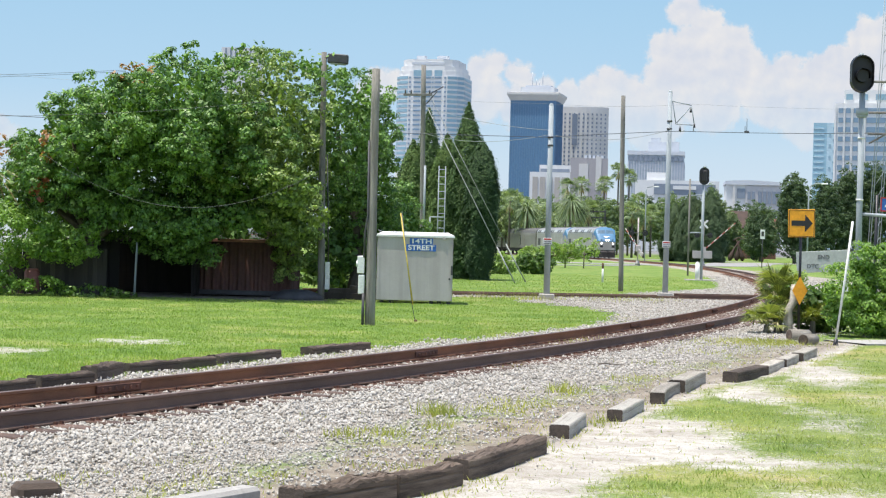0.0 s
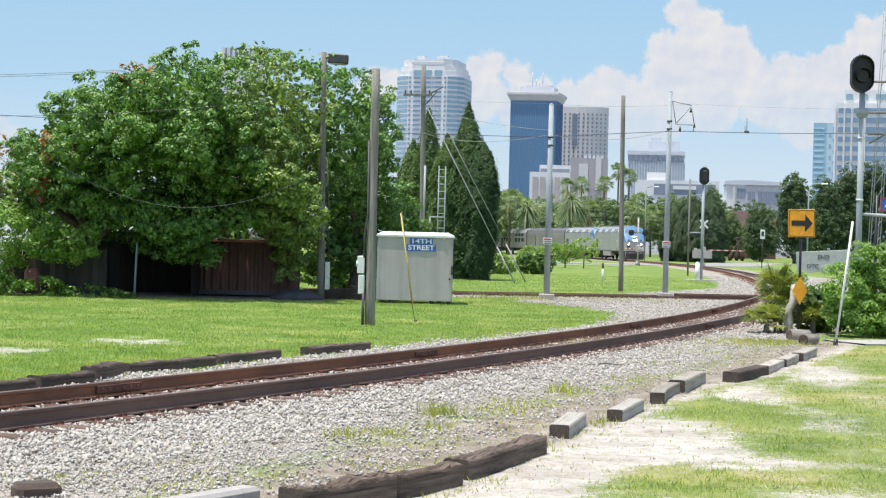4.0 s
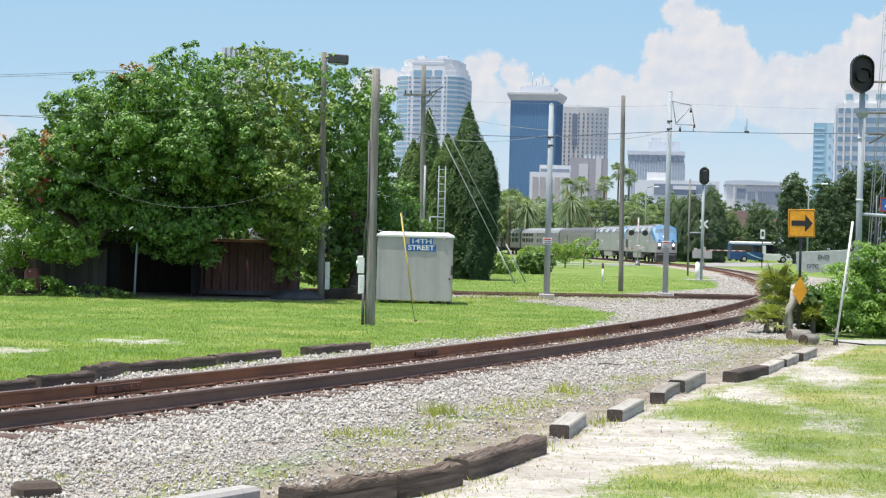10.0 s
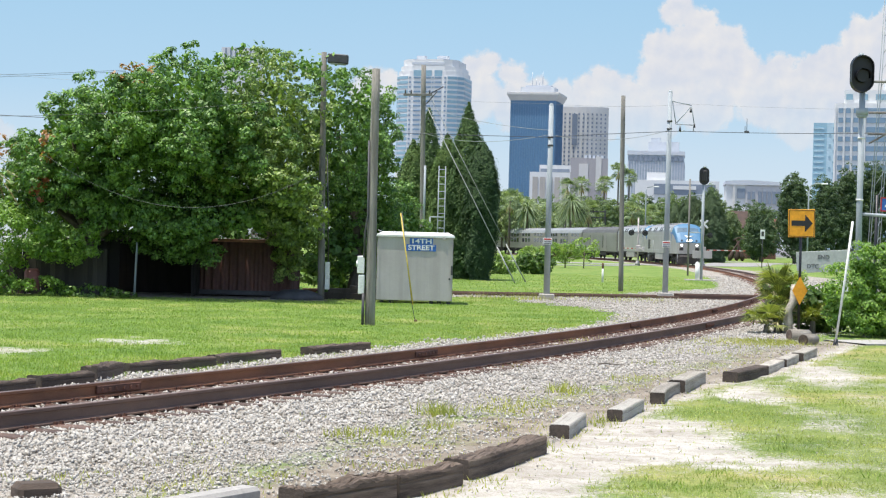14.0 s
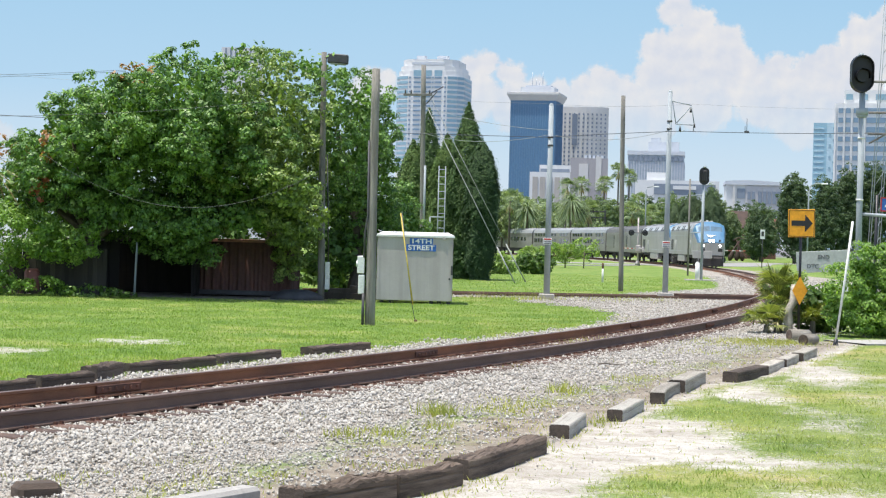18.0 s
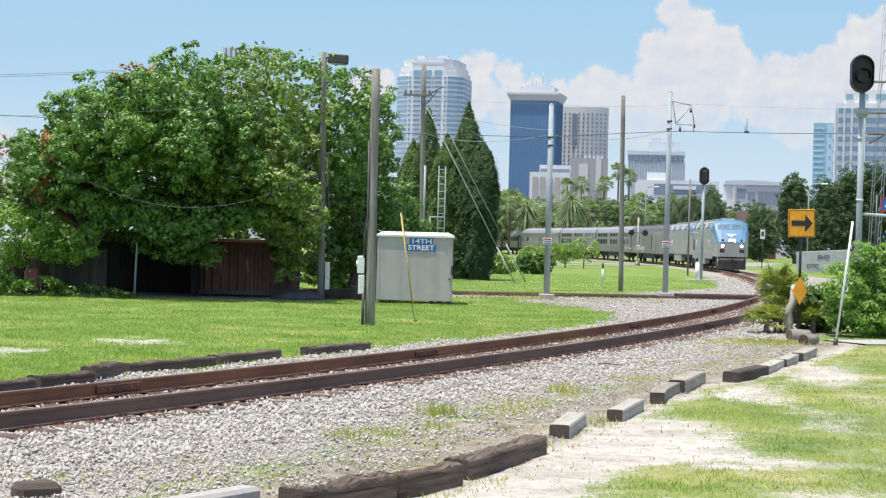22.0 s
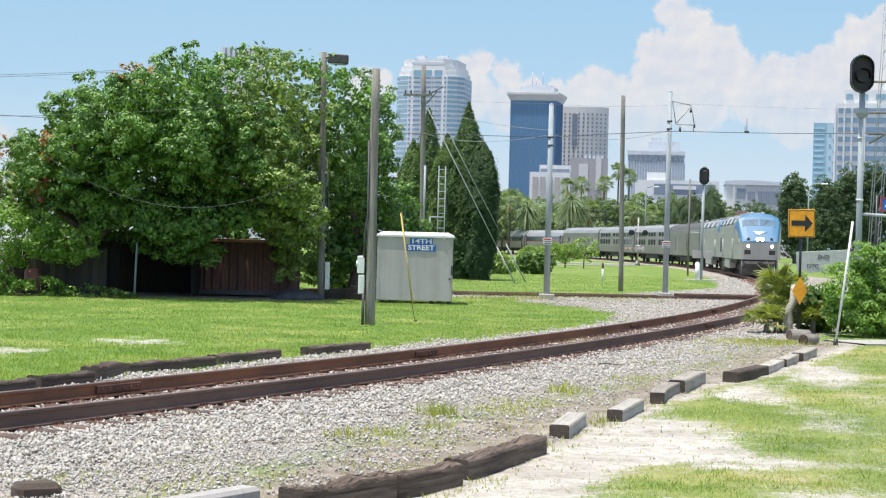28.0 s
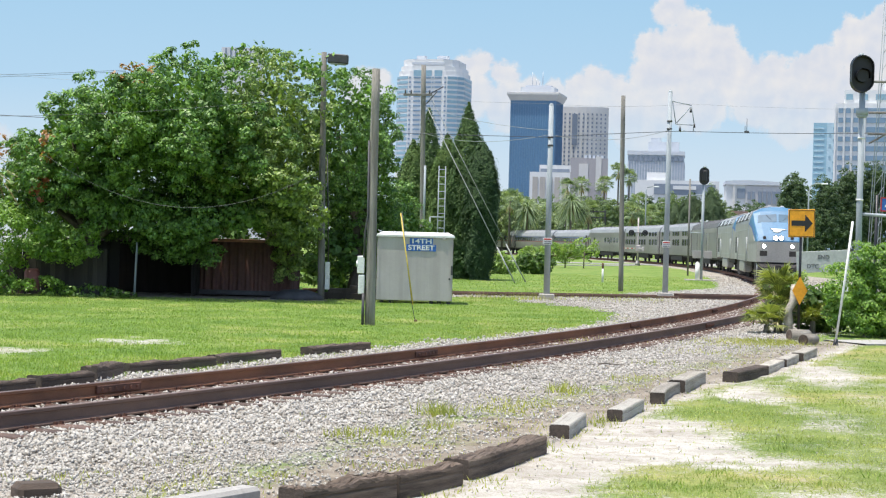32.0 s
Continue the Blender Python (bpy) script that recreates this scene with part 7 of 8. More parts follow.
loft(bm, [ring(y, half) for y in (-4.7, 0.2)])
part("rear_body", bm, M_BUSBLUE, bus, "dark blue rear body")
bm = B()
loft(bm, [ring(y, [(1.25, 0.35), (1.27, 1.25), (1.24, 1.3)]) for y in (0.21, 4.55)])
part("front_body", bm, M_WHITE, bus, "white lower front body")
bm = B()
loft(bm, [ring(y, [(1.238, 1.3), (1.22, 2.62), (1.1, 2.7)]) for y in (0.21, 4.55)])
part("window_band", bm, M_BUSBLACK, bus)
bm = B()
loft(bm, [ring(y, [(1.19, 2.64), (1.19, 2.9), (1.0, 3.02)]) for y in (-4.66, 4.7)])
part("roof_fairing", bm, M_WHITE, bus, "white roof fairing")
for s in (-1, 1):
    for k in range(3):
        bm = B()
        box(bm, (s * 1.24, -3.7 + k * 1.5, 1.98), (0.06, 1.44, 1.0), None, 0.03)
        part("window", bm, M_BUSBLACK, bus)
    bm = B()
    box(bm, (s * 1.245, 0.3, 1.85), (0.05, 0.5, 1.2), None, 0.01)
    part("door_post", bm, M_WHITE, bus)
    for k, (y, z) in enumerate(((-1.9, 1.25), (-1.4, 1.0), (-0.8, 0.78), (-0.2, 0.62))):
        bm = B()
        box(bm, (s * 1.265, y, z), (0.03, 0.7, 0.16), pose(0, 0, 0, -24 + 4 * k, 0, 0), 0.01)
        part("swirl_stripe", bm, M_BUSSWIRL, bus, "pale blue swirl stripe")
    for y in (-2.6, 3.1):
        bm = B()
        cyl(bm, (s * 1.02, y, 0.46), (s * 1.3, y, 0.46), 0.46, 0.46, 18)
        wh = part("wheel", bm, M_TYRE, bus)
        bm = B()
        cyl(bm, (s * 1.3, y, 0.46), (s * 1.31, y, 0.46), 0.25, 0.25, 14)
        part("rim", bm, M_GALV, wh)
    bm = B()
    cyl(bm, (s * 0.95, 4.72, 0.85), (s * 0.95, 4.76, 0.85), 0.12, 0.12, 12)
    part("headlamp", bm, M_GREYPANEL, bus)
    bm = B()
    box(bm, (s * 1.38, 4.75, 2.2), (0.14, 0.1, 0.36), None, 0.03)
    part("mirror", bm, M_BLACK, bus)
bm = B()
loft(bm, [ring(y, [(1.24, 0.4), (1.25, 1.2), (1.2, 2.6), (1.1, 2.66)]) for y in (4.555, 4.7)])
part("front_panel", bm, M_DARK, bus)
bm = B()
box(bm, (0, 4.71, 1.85), (2.2, 0.06, 1.15), None, 0.03)
part("windscreen", bm, M_BUSBLACK, bus)
bm = B()
box(bm, (0, 4.72, 0.55), (2.3, 0.1, 0.22), None, 0.03)
part("bumper", bm, M_GREYPANEL, bus)


# ---------------------------------------------------------------- level crossing gates
m, nt, p = shade("red_white_arm")
tc = nt.nodes.new("ShaderNodeTexCoord")
sp_ = nt.nodes.new("ShaderNodeSeparateXYZ")
nt.links.new(tc.outputs["Object"], sp_.inputs[0])
mo = node(nt, "Math")
mo.operation = "PINGPONG"
nt.links.new(sp_.outputs[0], mo.inputs[0])
mo.inputs[1].default_value = 0.4
nt.links.new(ramp(nt, mo.outputs[0], [(0.19, (0.55, 0.53, 0.5)), (0.2, (0.38, 0.1, 0.08))]), p.inputs["Base Color"])
M_BAND = m


def crossing_gate(at, turn, label, arm_len, boards=True):
    t = thing("crossing_gate", label, "crossing gate", at, turn, group="crossing gates")
    bm = B()
    cyl(bm, (0, 0, -0.1), (0, 0, 4.9), 0.08, 0.07, 12)
    part("mast", bm, M_GALV, t)
    bm = B()
    cyl(bm, (0, 0, 0), (0, 0, 0.5), 0.3, 0.14, 12)
    part("base", bm, M_GALV, t)
    bm = B()
    box(bm, (0, -0.28, 1.75), (0.5, 0.4, 0.7), None, 0.05)
    part("mechanism", bm, M_GALV, t, "grey gate mechanism case")
    bm = B()
    cyl(bm, (-0.8, -0.05, 3.35), (0.8, -0.05, 3.35), 0.04, 0.04, 8)
    part("light_bar", bm, M_DARK, t)
    for x in (-0.7, 0.7):
        bm = B()
        cyl(bm, (x, -0.09, 3.35), (x, -0.06, 3.35), 0.3, 0.3, 20)
        ld = part("light_disc", bm, M_BLACK, t)
        for f in (-1, 1):
            bm = B()
            cyl(bm, (x, f * 0.05 - 0.08, 3.35), (x, f * 0.3 - 0.08, 3.35), 0.17, 0.14, 14)
            part("hood", bm, M_GALV if f > 0 else M_BLACK, ld)
    for a in (45, -45) if boards else ():
        bm = B()
        box(bm, (0, -0.12 - 0.0004 * a, 4.55), (1.2, 0.03, 0.2), pose(0, 0, 0, 0, a, 0), 0.005)
        part("crossbuck_board", bm, M_WHITE, t, "white crossed board")
    arm = new("arm")
    arm.parent = t
    arm.matrix_basis = pose(0, -0.55, 1.75)
    bm = B()
    box(bm, (arm_len / 2 + 0.3, 0, 0), (arm_len, 0.05, 0.1), None, 0.01)
    part("boom", bm, M_BAND, arm, "red and white striped boom")
    bm = B()
    box(bm, (-0.5, 0, 0), (0.9, 0.08, 0.16), None, 0.02)
    box(bm, (-0.9, 0, -0.05), (0.3, 0.14, 0.45), None, 0.03)
    part("counterweight", bm, M_GALV, arm)
    return t, arm


gate_a, arm_a = crossing_gate((19.95, 182, 0), 0, "grey level-crossing gate with lamps and striped arm", 3.0, False)
gate_b, arm_b = crossing_gate((28.1, 192, 0), 0, "level-crossing gate with white crossed boards and striped arm", 4.2)

# rust-brown sculpture on the lawn by the crossing, and the brick house behind it
sc = thing("steel_sculpture", "rust-brown sculpture of club-shaped forms on the lawn", "sculpture", (46.6, 282, 0))
M_CORTEN = surface("rusted_corten", (0.085, 0.05, 0.04), (0.05, 0.035, 0.03), 0.85, big=0.8, bump=0.2)
M_ORANGERUST = surface("faded_orange_steel", (0.3, 0.12, 0.07), (0.2, 0.085, 0.055), 0.8)
for x, h, lean in ((-1.05, 2.0, 0.7), (0.05, 2.0, 0.15), (0.95, 2.3, -0.6)):
    bm = B()
    loft(bm, [[(x + lean * (z / h) ** 1.5 + r * math.cos(a), r * math.sin(a), z) for a in (2 * math.pi * j / 10 for j in range(10))] for z, r in ((0, 0.12), (0.35, 0.4), (0.8, 0.45), (1.4, 0.28), (h, 0.14), (3.3, 0.1))], smooth=True)
    part("club_form", bm, M_CORTEN, sc)
bm = B()
tube(bm, [(-0.6, 0, 3.2), (0.2, 0, 3.7), (1.2, 0, 3.4), (3.5, 0, 1.7)], 0.1, 8, 0.09)
part("beam", bm, M_CORTEN, sc)
bm = B()
loft(bm, [[(4.0 - 0.08 * z + r * math.cos(a), r * math.sin(a), z) for a in (2 * math.pi * j / 10 for j in range(10))] for z, r in ((0, 0.2), (0.4, 0.42), (1.0, 0.36), (1.9, 0.2), (2.5, 0.06))], smooth=True)
part("club_form", bm, M_ORANGERUST, sc, "faded orange club form")
hs = thing("brick_house", "dark red brick house with a pitched roof among trees", "house", (61.5, 352, 0), -10)
M_HOUSEBRICK = surface("dark_red_brick", (0.16, 0.075, 0.055), (0.11, 0.055, 0.045), 0.9, big=0.6, fine=6, bump=0.2)
M_HOUSEROOF = surface("red_brown_shingles", (0.2, 0.08, 0.06), (0.12, 0.055, 0.045), 0.9, big=0.8, fine=5, bump=0.3)
bm = B()
box(bm, (0, 0, 3.1), (8.6, 6, 6.2), None, 0.0)
part("wall", bm, M_HOUSEBRICK, hs)
bm = B()
loft(bm, [[(x, y, z) for y, z in ((-3.4, 6.1), (0, 9.4), (3.4, 6.1))] for x in (-4.6, -0.9)])
bmesh.ops.recalc_face_normals(bm, faces=bm.faces)
part("roof", bm, M_CORTEN, hs, "dark brown steep roof")
bm = B()
loft(bm, [[(x, y, z) for y, z in ((-3.4, 6.1), (0, 8.1), (3.4, 6.1))] for x in (-0.85, 4.6)])
bmesh.ops.recalc_face_normals(bm, faces=bm.faces)
part("roof", bm, M_HOUSEROOF, hs, "red-brown shingle roof")
for x in (-2.6, 0.2, 2.8):
    wn = part("window", box(B(), (x, -3.0, 3.4), (1.1, 0.12, 1.7), None, 0.02), M_WHITE, hs)
    part("pane", box(B(), (x, -3.08, 3.4), (0.9, 0.04, 1.5)), M_GLASS, wn)
t = thing("road_sign", "small white and green sign on a thin post", "road sign", (33.4, 186, 0))
bm = B()
cyl(bm, (0, 0, -0.1), (0, 0, 3.9), 0.05, 0.05, 6)
part("post", bm, M_DARK, t)
bm = B()
box(bm, (0, -0.06, 3.55), (0.48, 0.02, 1.0), None, 0.01)
pl = part("plate", bm, M_WHITE, t)
bm = B()
box(bm, (0, -0.075, 3.6), (0.26, 0.008, 0.5))
part("symbol_bar", bm, M_DARK, pl)
fl = thing("street_lamp", "grey street lamp with a curved arm beyond the trees", "street lamp", (41.0, 200, 0))
bm = B()
tube(bm, [(0, 0, -0.1), (0, 0, 8.6), (0.25, 0, 9.3), (0.9, 0, 9.55), (1.5, 0, 9.55)], 0.1, 8, 0.06)
part("pole", bm, M_STEELPOLE, fl)
bm = B()
box(bm, (1.75, 0, 9.52), (0.75, 0.3, 0.16), None, 0.05)
part("lamp_head", bm, M_WHITE, fl)
fl = thing("street_lamp", "thin grey street lamp with a short arm among far trees", "street lamp", (26.1, 230, 0))
bm = B()
tube(bm, [(0, 0, -0.1), (0, 0, 9.2), (0.15, 0, 9.6), (1.0, 0, 9.75)], 0.09, 8, 0.05)
part("pole", bm, M_STEELPOLE, fl)
bm = B()
box(bm, (1.3, 0, 9.72), (0.7, 0.3, 0.14), None, 0.05)
part("lamp_head", bm, M_WHITE, fl)
gan = thing("sign_gantry", "dark steel sign gantry over the far road", "gantry", (25.6, 300, 0))
for x in (-1.6, 1.6):
    bm = B()
    box(bm, (x, 0, 3.9), (0.25, 0.25, 8.0), None, 0.02)
    part("post", bm, M_DARK, gan)
for z in (5.6, 6.6, 7.6):
    bm = B()
    box(bm, (0, 0, z), (3.6, 0.2, 0.22), None, 0.02)
    part("beam", bm, M_DARK, gan)
for k in range(5):
    bm = B()
    box(bm, (-1.3 + 0.65 * k, 0, 6.1), (0.1, 0.12, 1.0))
    part("lattice_bar", bm, M_DARK, gan)
bm = B()
box(bm, (-1.5, -0.15, 7.6), (2.4, 0.1, 1.1), None, 0.02)
part("panel", bm, M_BLACK, gan, "dark back of a sign panel")
M_FADED = surface("faded_grey_print", (0.16, 0.17, 0.17), (0.12, 0.13, 0.13), 0.7, bump=0.0)
# pale sign board beyond the palmetto
bd = thing("sign_board", "pale grey sign board half hidden by shrubs", "sign board", (12.85, 60, 0), -3)
bm = B()
box(bm, (0, 0, 1.68), (1.8, 0.06, 0.72), pose(0, 0, 0, 0, -4, 0), 0.01)
pl = part("board", bm, surface("pale_sign_paint", (0.44, 0.47, 0.43), (0.37, 0.4, 0.37), 0.6), bd)
lettering("END", 0.2, (0.0, -0.037, 1.82), M_FADED, pl)
lettering("DTC", 0.2, (-0.35, -0.037, 1.5), M_FADED, pl)
for x in (-0.82, 0.82):
    bm = B()
    box(bm, (x, 0.04, 0.8), (0.1, 0.06, 1.9), None, 0.005)
    part("post", bm, M_WHITE, bd)


# ---------------------------------------------------------------- the skyline
M_TOWERWHITE = surface("white_precast", (0.67, 0.67, 0.665), (0.61, 0.615, 0.615), 0.7, big=0.05, fine=0.4, bump=0.0, grain=0.15)
# glass and grey lightened and blued: distance haze is put into the colour
M_TOWERGLASS = surface("hazed_blue_glass", (0.19, 0.29, 0.39), (0.16, 0.25, 0.345), 0.4, big=0.05, bump=0.0)
M_BLUEGLASS = surface("deep_blue_curtain_wall", (0.085, 0.21, 0.36), (0.075, 0.185, 0.325), 0.4, big=0.03, fine=0.5, bump=0.0, gloss=0.8)
M_BLUEFIN = surface("blue_grey_mullion", (0.13, 0.25, 0.39), (0.115, 0.22, 0.35), 0.5, big=0.05, bump=0.0)
M_TAN = surface("pale_concrete_tower", (0.6, 0.585, 0.56), (0.54, 0.525, 0.5), 0.8, big=0.05, fine=0.4, bump=0.0, grain=0.15)
M_GREYTOWER = surface("grey_precast", (0.54, 0.57, 0.61), (0.5, 0.525, 0.565), 0.8, big=0.05, fine=0.4, bump=0.0, grain=0.15)
M_OFFWIN = surface("grey_office_glass", (0.22, 0.26, 0.32), (0.19, 0.225, 0.28), 0.4, big=0.1, bump=0.0)
M_PALEWIN = surface("pale_office_glass", (0.27, 0.42, 0.5), (0.22, 0.36, 0.45), 0.4, big=0.1, bump=0.0)


def shared(name, mesh, parent, at):
    ob = new(name, mesh)
    ob.parent = parent
    ob.matrix_basis = pose(*at)
    return ob


def pane_mesh(w, h, d, material):
    ob = link_mesh("tmp", box(B(), (0, 0, 0), (w, d, h)), material)
    me = ob.data
    bpy.data.objects.remove(ob)
    return me


def block(name, label, at, w, d, h, material, turn=0.0):
    turn -= math.degrees(math.atan2(at[0], at[1]))
    at = Vector(at) + Matrix.Rotation(radians(turn), 3, "Z") @ Vector((0, d / 2, 0))
    t = thing(name, label, "office tower" if h > 60 else "building", at, turn, group="skyline")
    bm = B()
    box(bm, (0, 0, h / 2), (w, d, h), None, 0.0)
    part("wall", bm, material, t)
    return t


# white tower with rounded corners
boa = thing("office_tower", "tall white office tower with rounded glassy corners", "office tower", (-12.7, 1625, 0), -11.6, group="skyline")
def plan(w, d, cut):
    return [(-w, -d + cut), (-w + cut * 0.35, -d + cut * 0.35), (-w + cut, -d), (w - cut, -d), (w - cut * 0.35, -d + cut * 0.35), (w, -d + cut), (w, d), (-w, d)]
for w, d, c, z0, z1 in ((31, 25, 13, 0, 150), (29.6, 24.6, 13, 150, 154.5), (27.8, 24.0, 13, 154.5, 159), (25.5, 23.4, 12, 159, 165)):
    bm = B()
    loft(bm, [[(x, y, z) for x, y in plan(w, d, c)] for z in (z0, z1)])
    bmesh.ops.recalc_face_normals(bm, faces=bm.faces)
    part("wall" if z0 == 0 else "setback", bm, M_TOWERWHITE, boa)
wide_bay, slim_bay, corner, flank = pane_mesh(6.4, 1.6, 0.6, M_TOWERGLASS), pane_mesh(1.7, 1.6, 0.6, M_TOWERGLASS), pane_mesh(9.2, 2.5, 0.6, M_PALEWIN), pane_mesh(32, 2.3, 0.6, M_PALEWIN)
for k in range(14, 34):
    z = 8 + k * 4.25
    for x in (-9.6, 0, 9.6):
        shared("window", wide_bay, boa, (x, -25.1, z))
    for x in (-16.2, -4.8, 4.8, 16.2):
        shared("window", slim_bay, boa, (x, -25.1, z))
    for s in (-1, 1):
        for x, y, a in ((22.23, -22.72, 28.3), (28.73, -16.22, 61.7)):
            shared("window", corner, boa, (0, 0, 0)).matrix_basis = pose(s * x, y, z, 0, 0, s * a)
    shared("window", flank, boa, (0, 0, 0)).matrix_basis = pose(31.1, 6.0, z, 0, 0, 90)
for x in (-9.6, 0, 9.6):
    shared("crown_window", pane_mesh(7, 5.4, 0.6, M_PALEWIN), boa, (x, -24.75, 152.2))
bm = B()
box(bm, (0, -23.6, 161.2), (30, 0.6, 2.4))
part("roof_sign", bm, M_GREYTOWER, boa, "long grey roof sign")
for x, w in ((-9, 8), (11, 10)):
    bm = B()
    box(bm, (x, -10, 167), (w, 8, 4))
    part("roof_plant", bm, M_GREYTOWER, boa)

# dark blue tower
blu = block("office_tower", "dark blue glass tower with a pale flared cap", (80.2, 1650, 0), 42.6, 44, 134, M_BLUEGLASS, -9.5)
fin = pane_mesh(0.5, 134, 0.5, M_BLUEFIN)
for k in range(19):
    shared("mullion", fin, blu, (-20.8 + k * 2.31, -22.1, 67))
    shared("mullion", fin, blu, (21.4, -21.2 + k * 2.35, 67))
bm = B()
loft(bm, [[(x * w, y * d, z) for x, y in ((-1, -1), (1, -1), (1, 1), (-1, 1))] for w, d, z in ((21.6, 22.3, 134), (24.5, 25.2, 139.5), (24.5, 25.2, 141.5), (21, 21, 142))])
part("cap", bm, M_TAN, blu, "pale flared cap")
bm = B()
box(bm, (2, 0, 144.5), (32, 22, 6))
part("penthouse", bm, M_GREYTOWER, blu)
bm = B()
box(bm, (2, 0, 148), (24, 16, 2.5))
part("penthouse", bm, M_GREYTOWER, blu)
for x, z in ((-5, 166), (-1, 160), (5, 167), (2, 158)):
    bm = B()
    cyl(bm, (x, 0, 150), (x, 0, z - 4), 0.45, 0.25, 6)
    part("antenna", bm, M_GREYTOWER, blu)

# pale rounded tower with punched windows
rnd = thing("office_tower", "pale rounded concrete tower with small square windows", "office tower", (134.5, 1730, 0), group="skyline")
bm = B()
arc = [(-22 + 44 * k / 10, -16 - 6 * math.sin(math.pi * k / 10), 0) for k in range(11)]
loft(bm, [[(x, y, z) for x, y, _ in arc] + [(22, 16, z), (-22, 16, z)] for z in (0, 134)])
bmesh.ops.recalc_face_normals(bm, faces=bm.faces)
part("wall", bm, M_TAN, rnd)
pm = pane_mesh(1.5, 1.9, 0.8, M_OFFWIN)
for k in range(17):
    z = 62 + k * 4.05
    for j in range(10):
        x = -20 + j * 4.3
        a = (x + 22) / 44
        shared("window", pm, rnd, (x, -16 - 6 * math.sin(math.pi * a) + 0.05, z))
bm = B()
box(bm, (-11, -20.6, 112), (5, 1.2, 30))
part("vent_panel", bm, M_OFFWIN, rnd)

# low wide block with vertical ribs
wid_b = block("office_building", "grey office slab with close vertical ribs", (177.6, 1500, 0), 47, 40, 82, surface("blue_grey_ribbon_glass", (0.46, 0.53, 0.59), (0.41, 0.48, 0.54), 0.4, big=0.1, bump=0.0), -1.5)
rib = pane_mesh(1.0, 58, 1.0, M_GREYTOWER)
for k in range(21):
    shared("rib", rib, wid_b, (-22.8 + k * 2.28, -20.3, 44))
for k in range(12):
    shared("rib", rib, wid_b, (23.6, -18.5 + k * 3.3, 44))
bm = B()
box(bm, (0, -0.4, 80.4), (48, 41.5, 3.4))
part("parapet", bm, M_GREYTOWER, wid_b)
for k in range(11):
    shared("crown_window", pane_mesh(3.1, 4.0, 0.6, M_OFFWIN), wid_b, (-21 + k * 4.2, -20.9, 75.5))
bm = B()
box(bm, (6, 0, 86), (26, 18, 9))
part("penthouse", bm, M_GREYTOWER, wid_b)
bm = B()
box(bm, (-1, 0, 92), (8, 8, 4))
part("penthouse", bm, M_GREYTOWER, wid_b)

# nearer low buildings
low = block("office_building", "pale low office building with tall dark slots", (53.2, 900, 0), 20.5, 18, 38, M_TOWERWHITE)
M_TANPANEL = surface("tan_panel", (0.45, 0.42, 0.38), (0.39, 0.36, 0.33), 0.8, big=0.1, bump=0.0)
for k in range(5):
    for z in (28.5, 12.0):
        shared("slot_window", pane_mesh(2.7, 14, 0.5, M_TANPANEL), low, (-7.4 + k * 3.7, -9.1, z))
bm = B()
box(bm, (2.5, -7.05, 39.0), (14.8, 0.2, 1.6))
part("dark_storey", bm, M_OFFWIN, low)
bm = B()
box(bm, (2.5, 0, 40), (15.8, 14, 3.4))
part("penthouse", bm, M_TOWERWHITE, low)
mid = block("office_building", "grey concrete block with rooftop plant", (77, 950, 0), 20, 20, 48, surface("brown_grey_concrete", (0.4, 0.38, 0.385), (0.35, 0.33, 0.335), 0.8, big=0.05, bump=0.0))
for x, z, w in ((-3, 36, 5), (5, 40, 3)):
    bm = B()
    box(bm, (x, -10.1, z), (w, 0.5, 18))
    part("recess", bm, M_TAN, mid)
for k in range(5):
    bm = B()
    box(bm, (-2 + k * 2.2, -6, 48.6 + 0.4 * (k % 2)), (1.3, 1.3, 2.2))
    part("roof_plant", bm, M_GREYTOWER, mid)
ver = block("office_building", "long pale office building with a dark top storey", (91.5, 700, 0), 33, 18, 28, M_TOWERWHITE)
bm = B()
box(bm, (3, -9.1, 24.5), (24, 0.5, 4.2))
part("dark_storey", bm, M_OFFWIN, ver)
bm = B()
box(bm, (3, -9.5, 25.2), (9, 0.3, 1.4))
part("fascia_sign", bm, M_TOWERWHITE, ver)
for k in range(10):
    shared("window", pane_mesh(1.5, 6, 0.4, M_OFFWIN), ver, (-12 + k * 2.7, -9.05, 15))
bm = B()
box(bm, (-8, 0, 29.5), (8, 10, 3.4))
part("penthouse", bm, M_TOWERWHITE, ver)
gry = block("office_building", "pale office building with a curved roof edge and grey windows", (104.4, 600, 0), 18.4, 20, 24.0, M_TOWERWHITE, 3)
M_GREYWALL = surface("grey_lilac_wall", (0.5, 0.495, 0.51), (0.45, 0.445, 0.46), 0.8, big=0.1, bump=0.0)
bm = B()
box(bm, (3.2, -10.1, 11.6), (12.0, 0.3, 23.2))
part("grey_front", bm, M_GREYWALL, gry, "grey window front")
for j in range(4):
    for x in (-1.6, -0.2):
        shared("window", pane_mesh(1.0, 2.6, 0.4, M_OFFWIN), gry, (x, -10.3, 5.2 + j * 4.4 + 1.4 * (j == 3)))
    for k in range(5):
        shared("window", pane_mesh(1.2, 2.4 if j < 3 else 4.2, 0.4, M_OFFWIN), gry, (2.0 + 1.6 * k, -10.3, 5.2 + j * 4.4 + 0.8 * (j == 3)))
bm = B()
box(bm, (-4.2, -10.15, 20.5), (2.6, 0.4, 3.4))
part("window", bm, M_OFFWIN, gry)
bm = B()
loft(bm, [[(-9.6 + 19.4 * k / 10, y, 24.1 + 0.9 * math.sin(0.6 + 2.3 * k / 10)) for k in range(11)] + [(9.8, y, 23.4), (-9.6, y, 23.4)] for y in (-10.7, 10.2)])
bmesh.ops.recalc_face_normals(bm, faces=bm.faces)
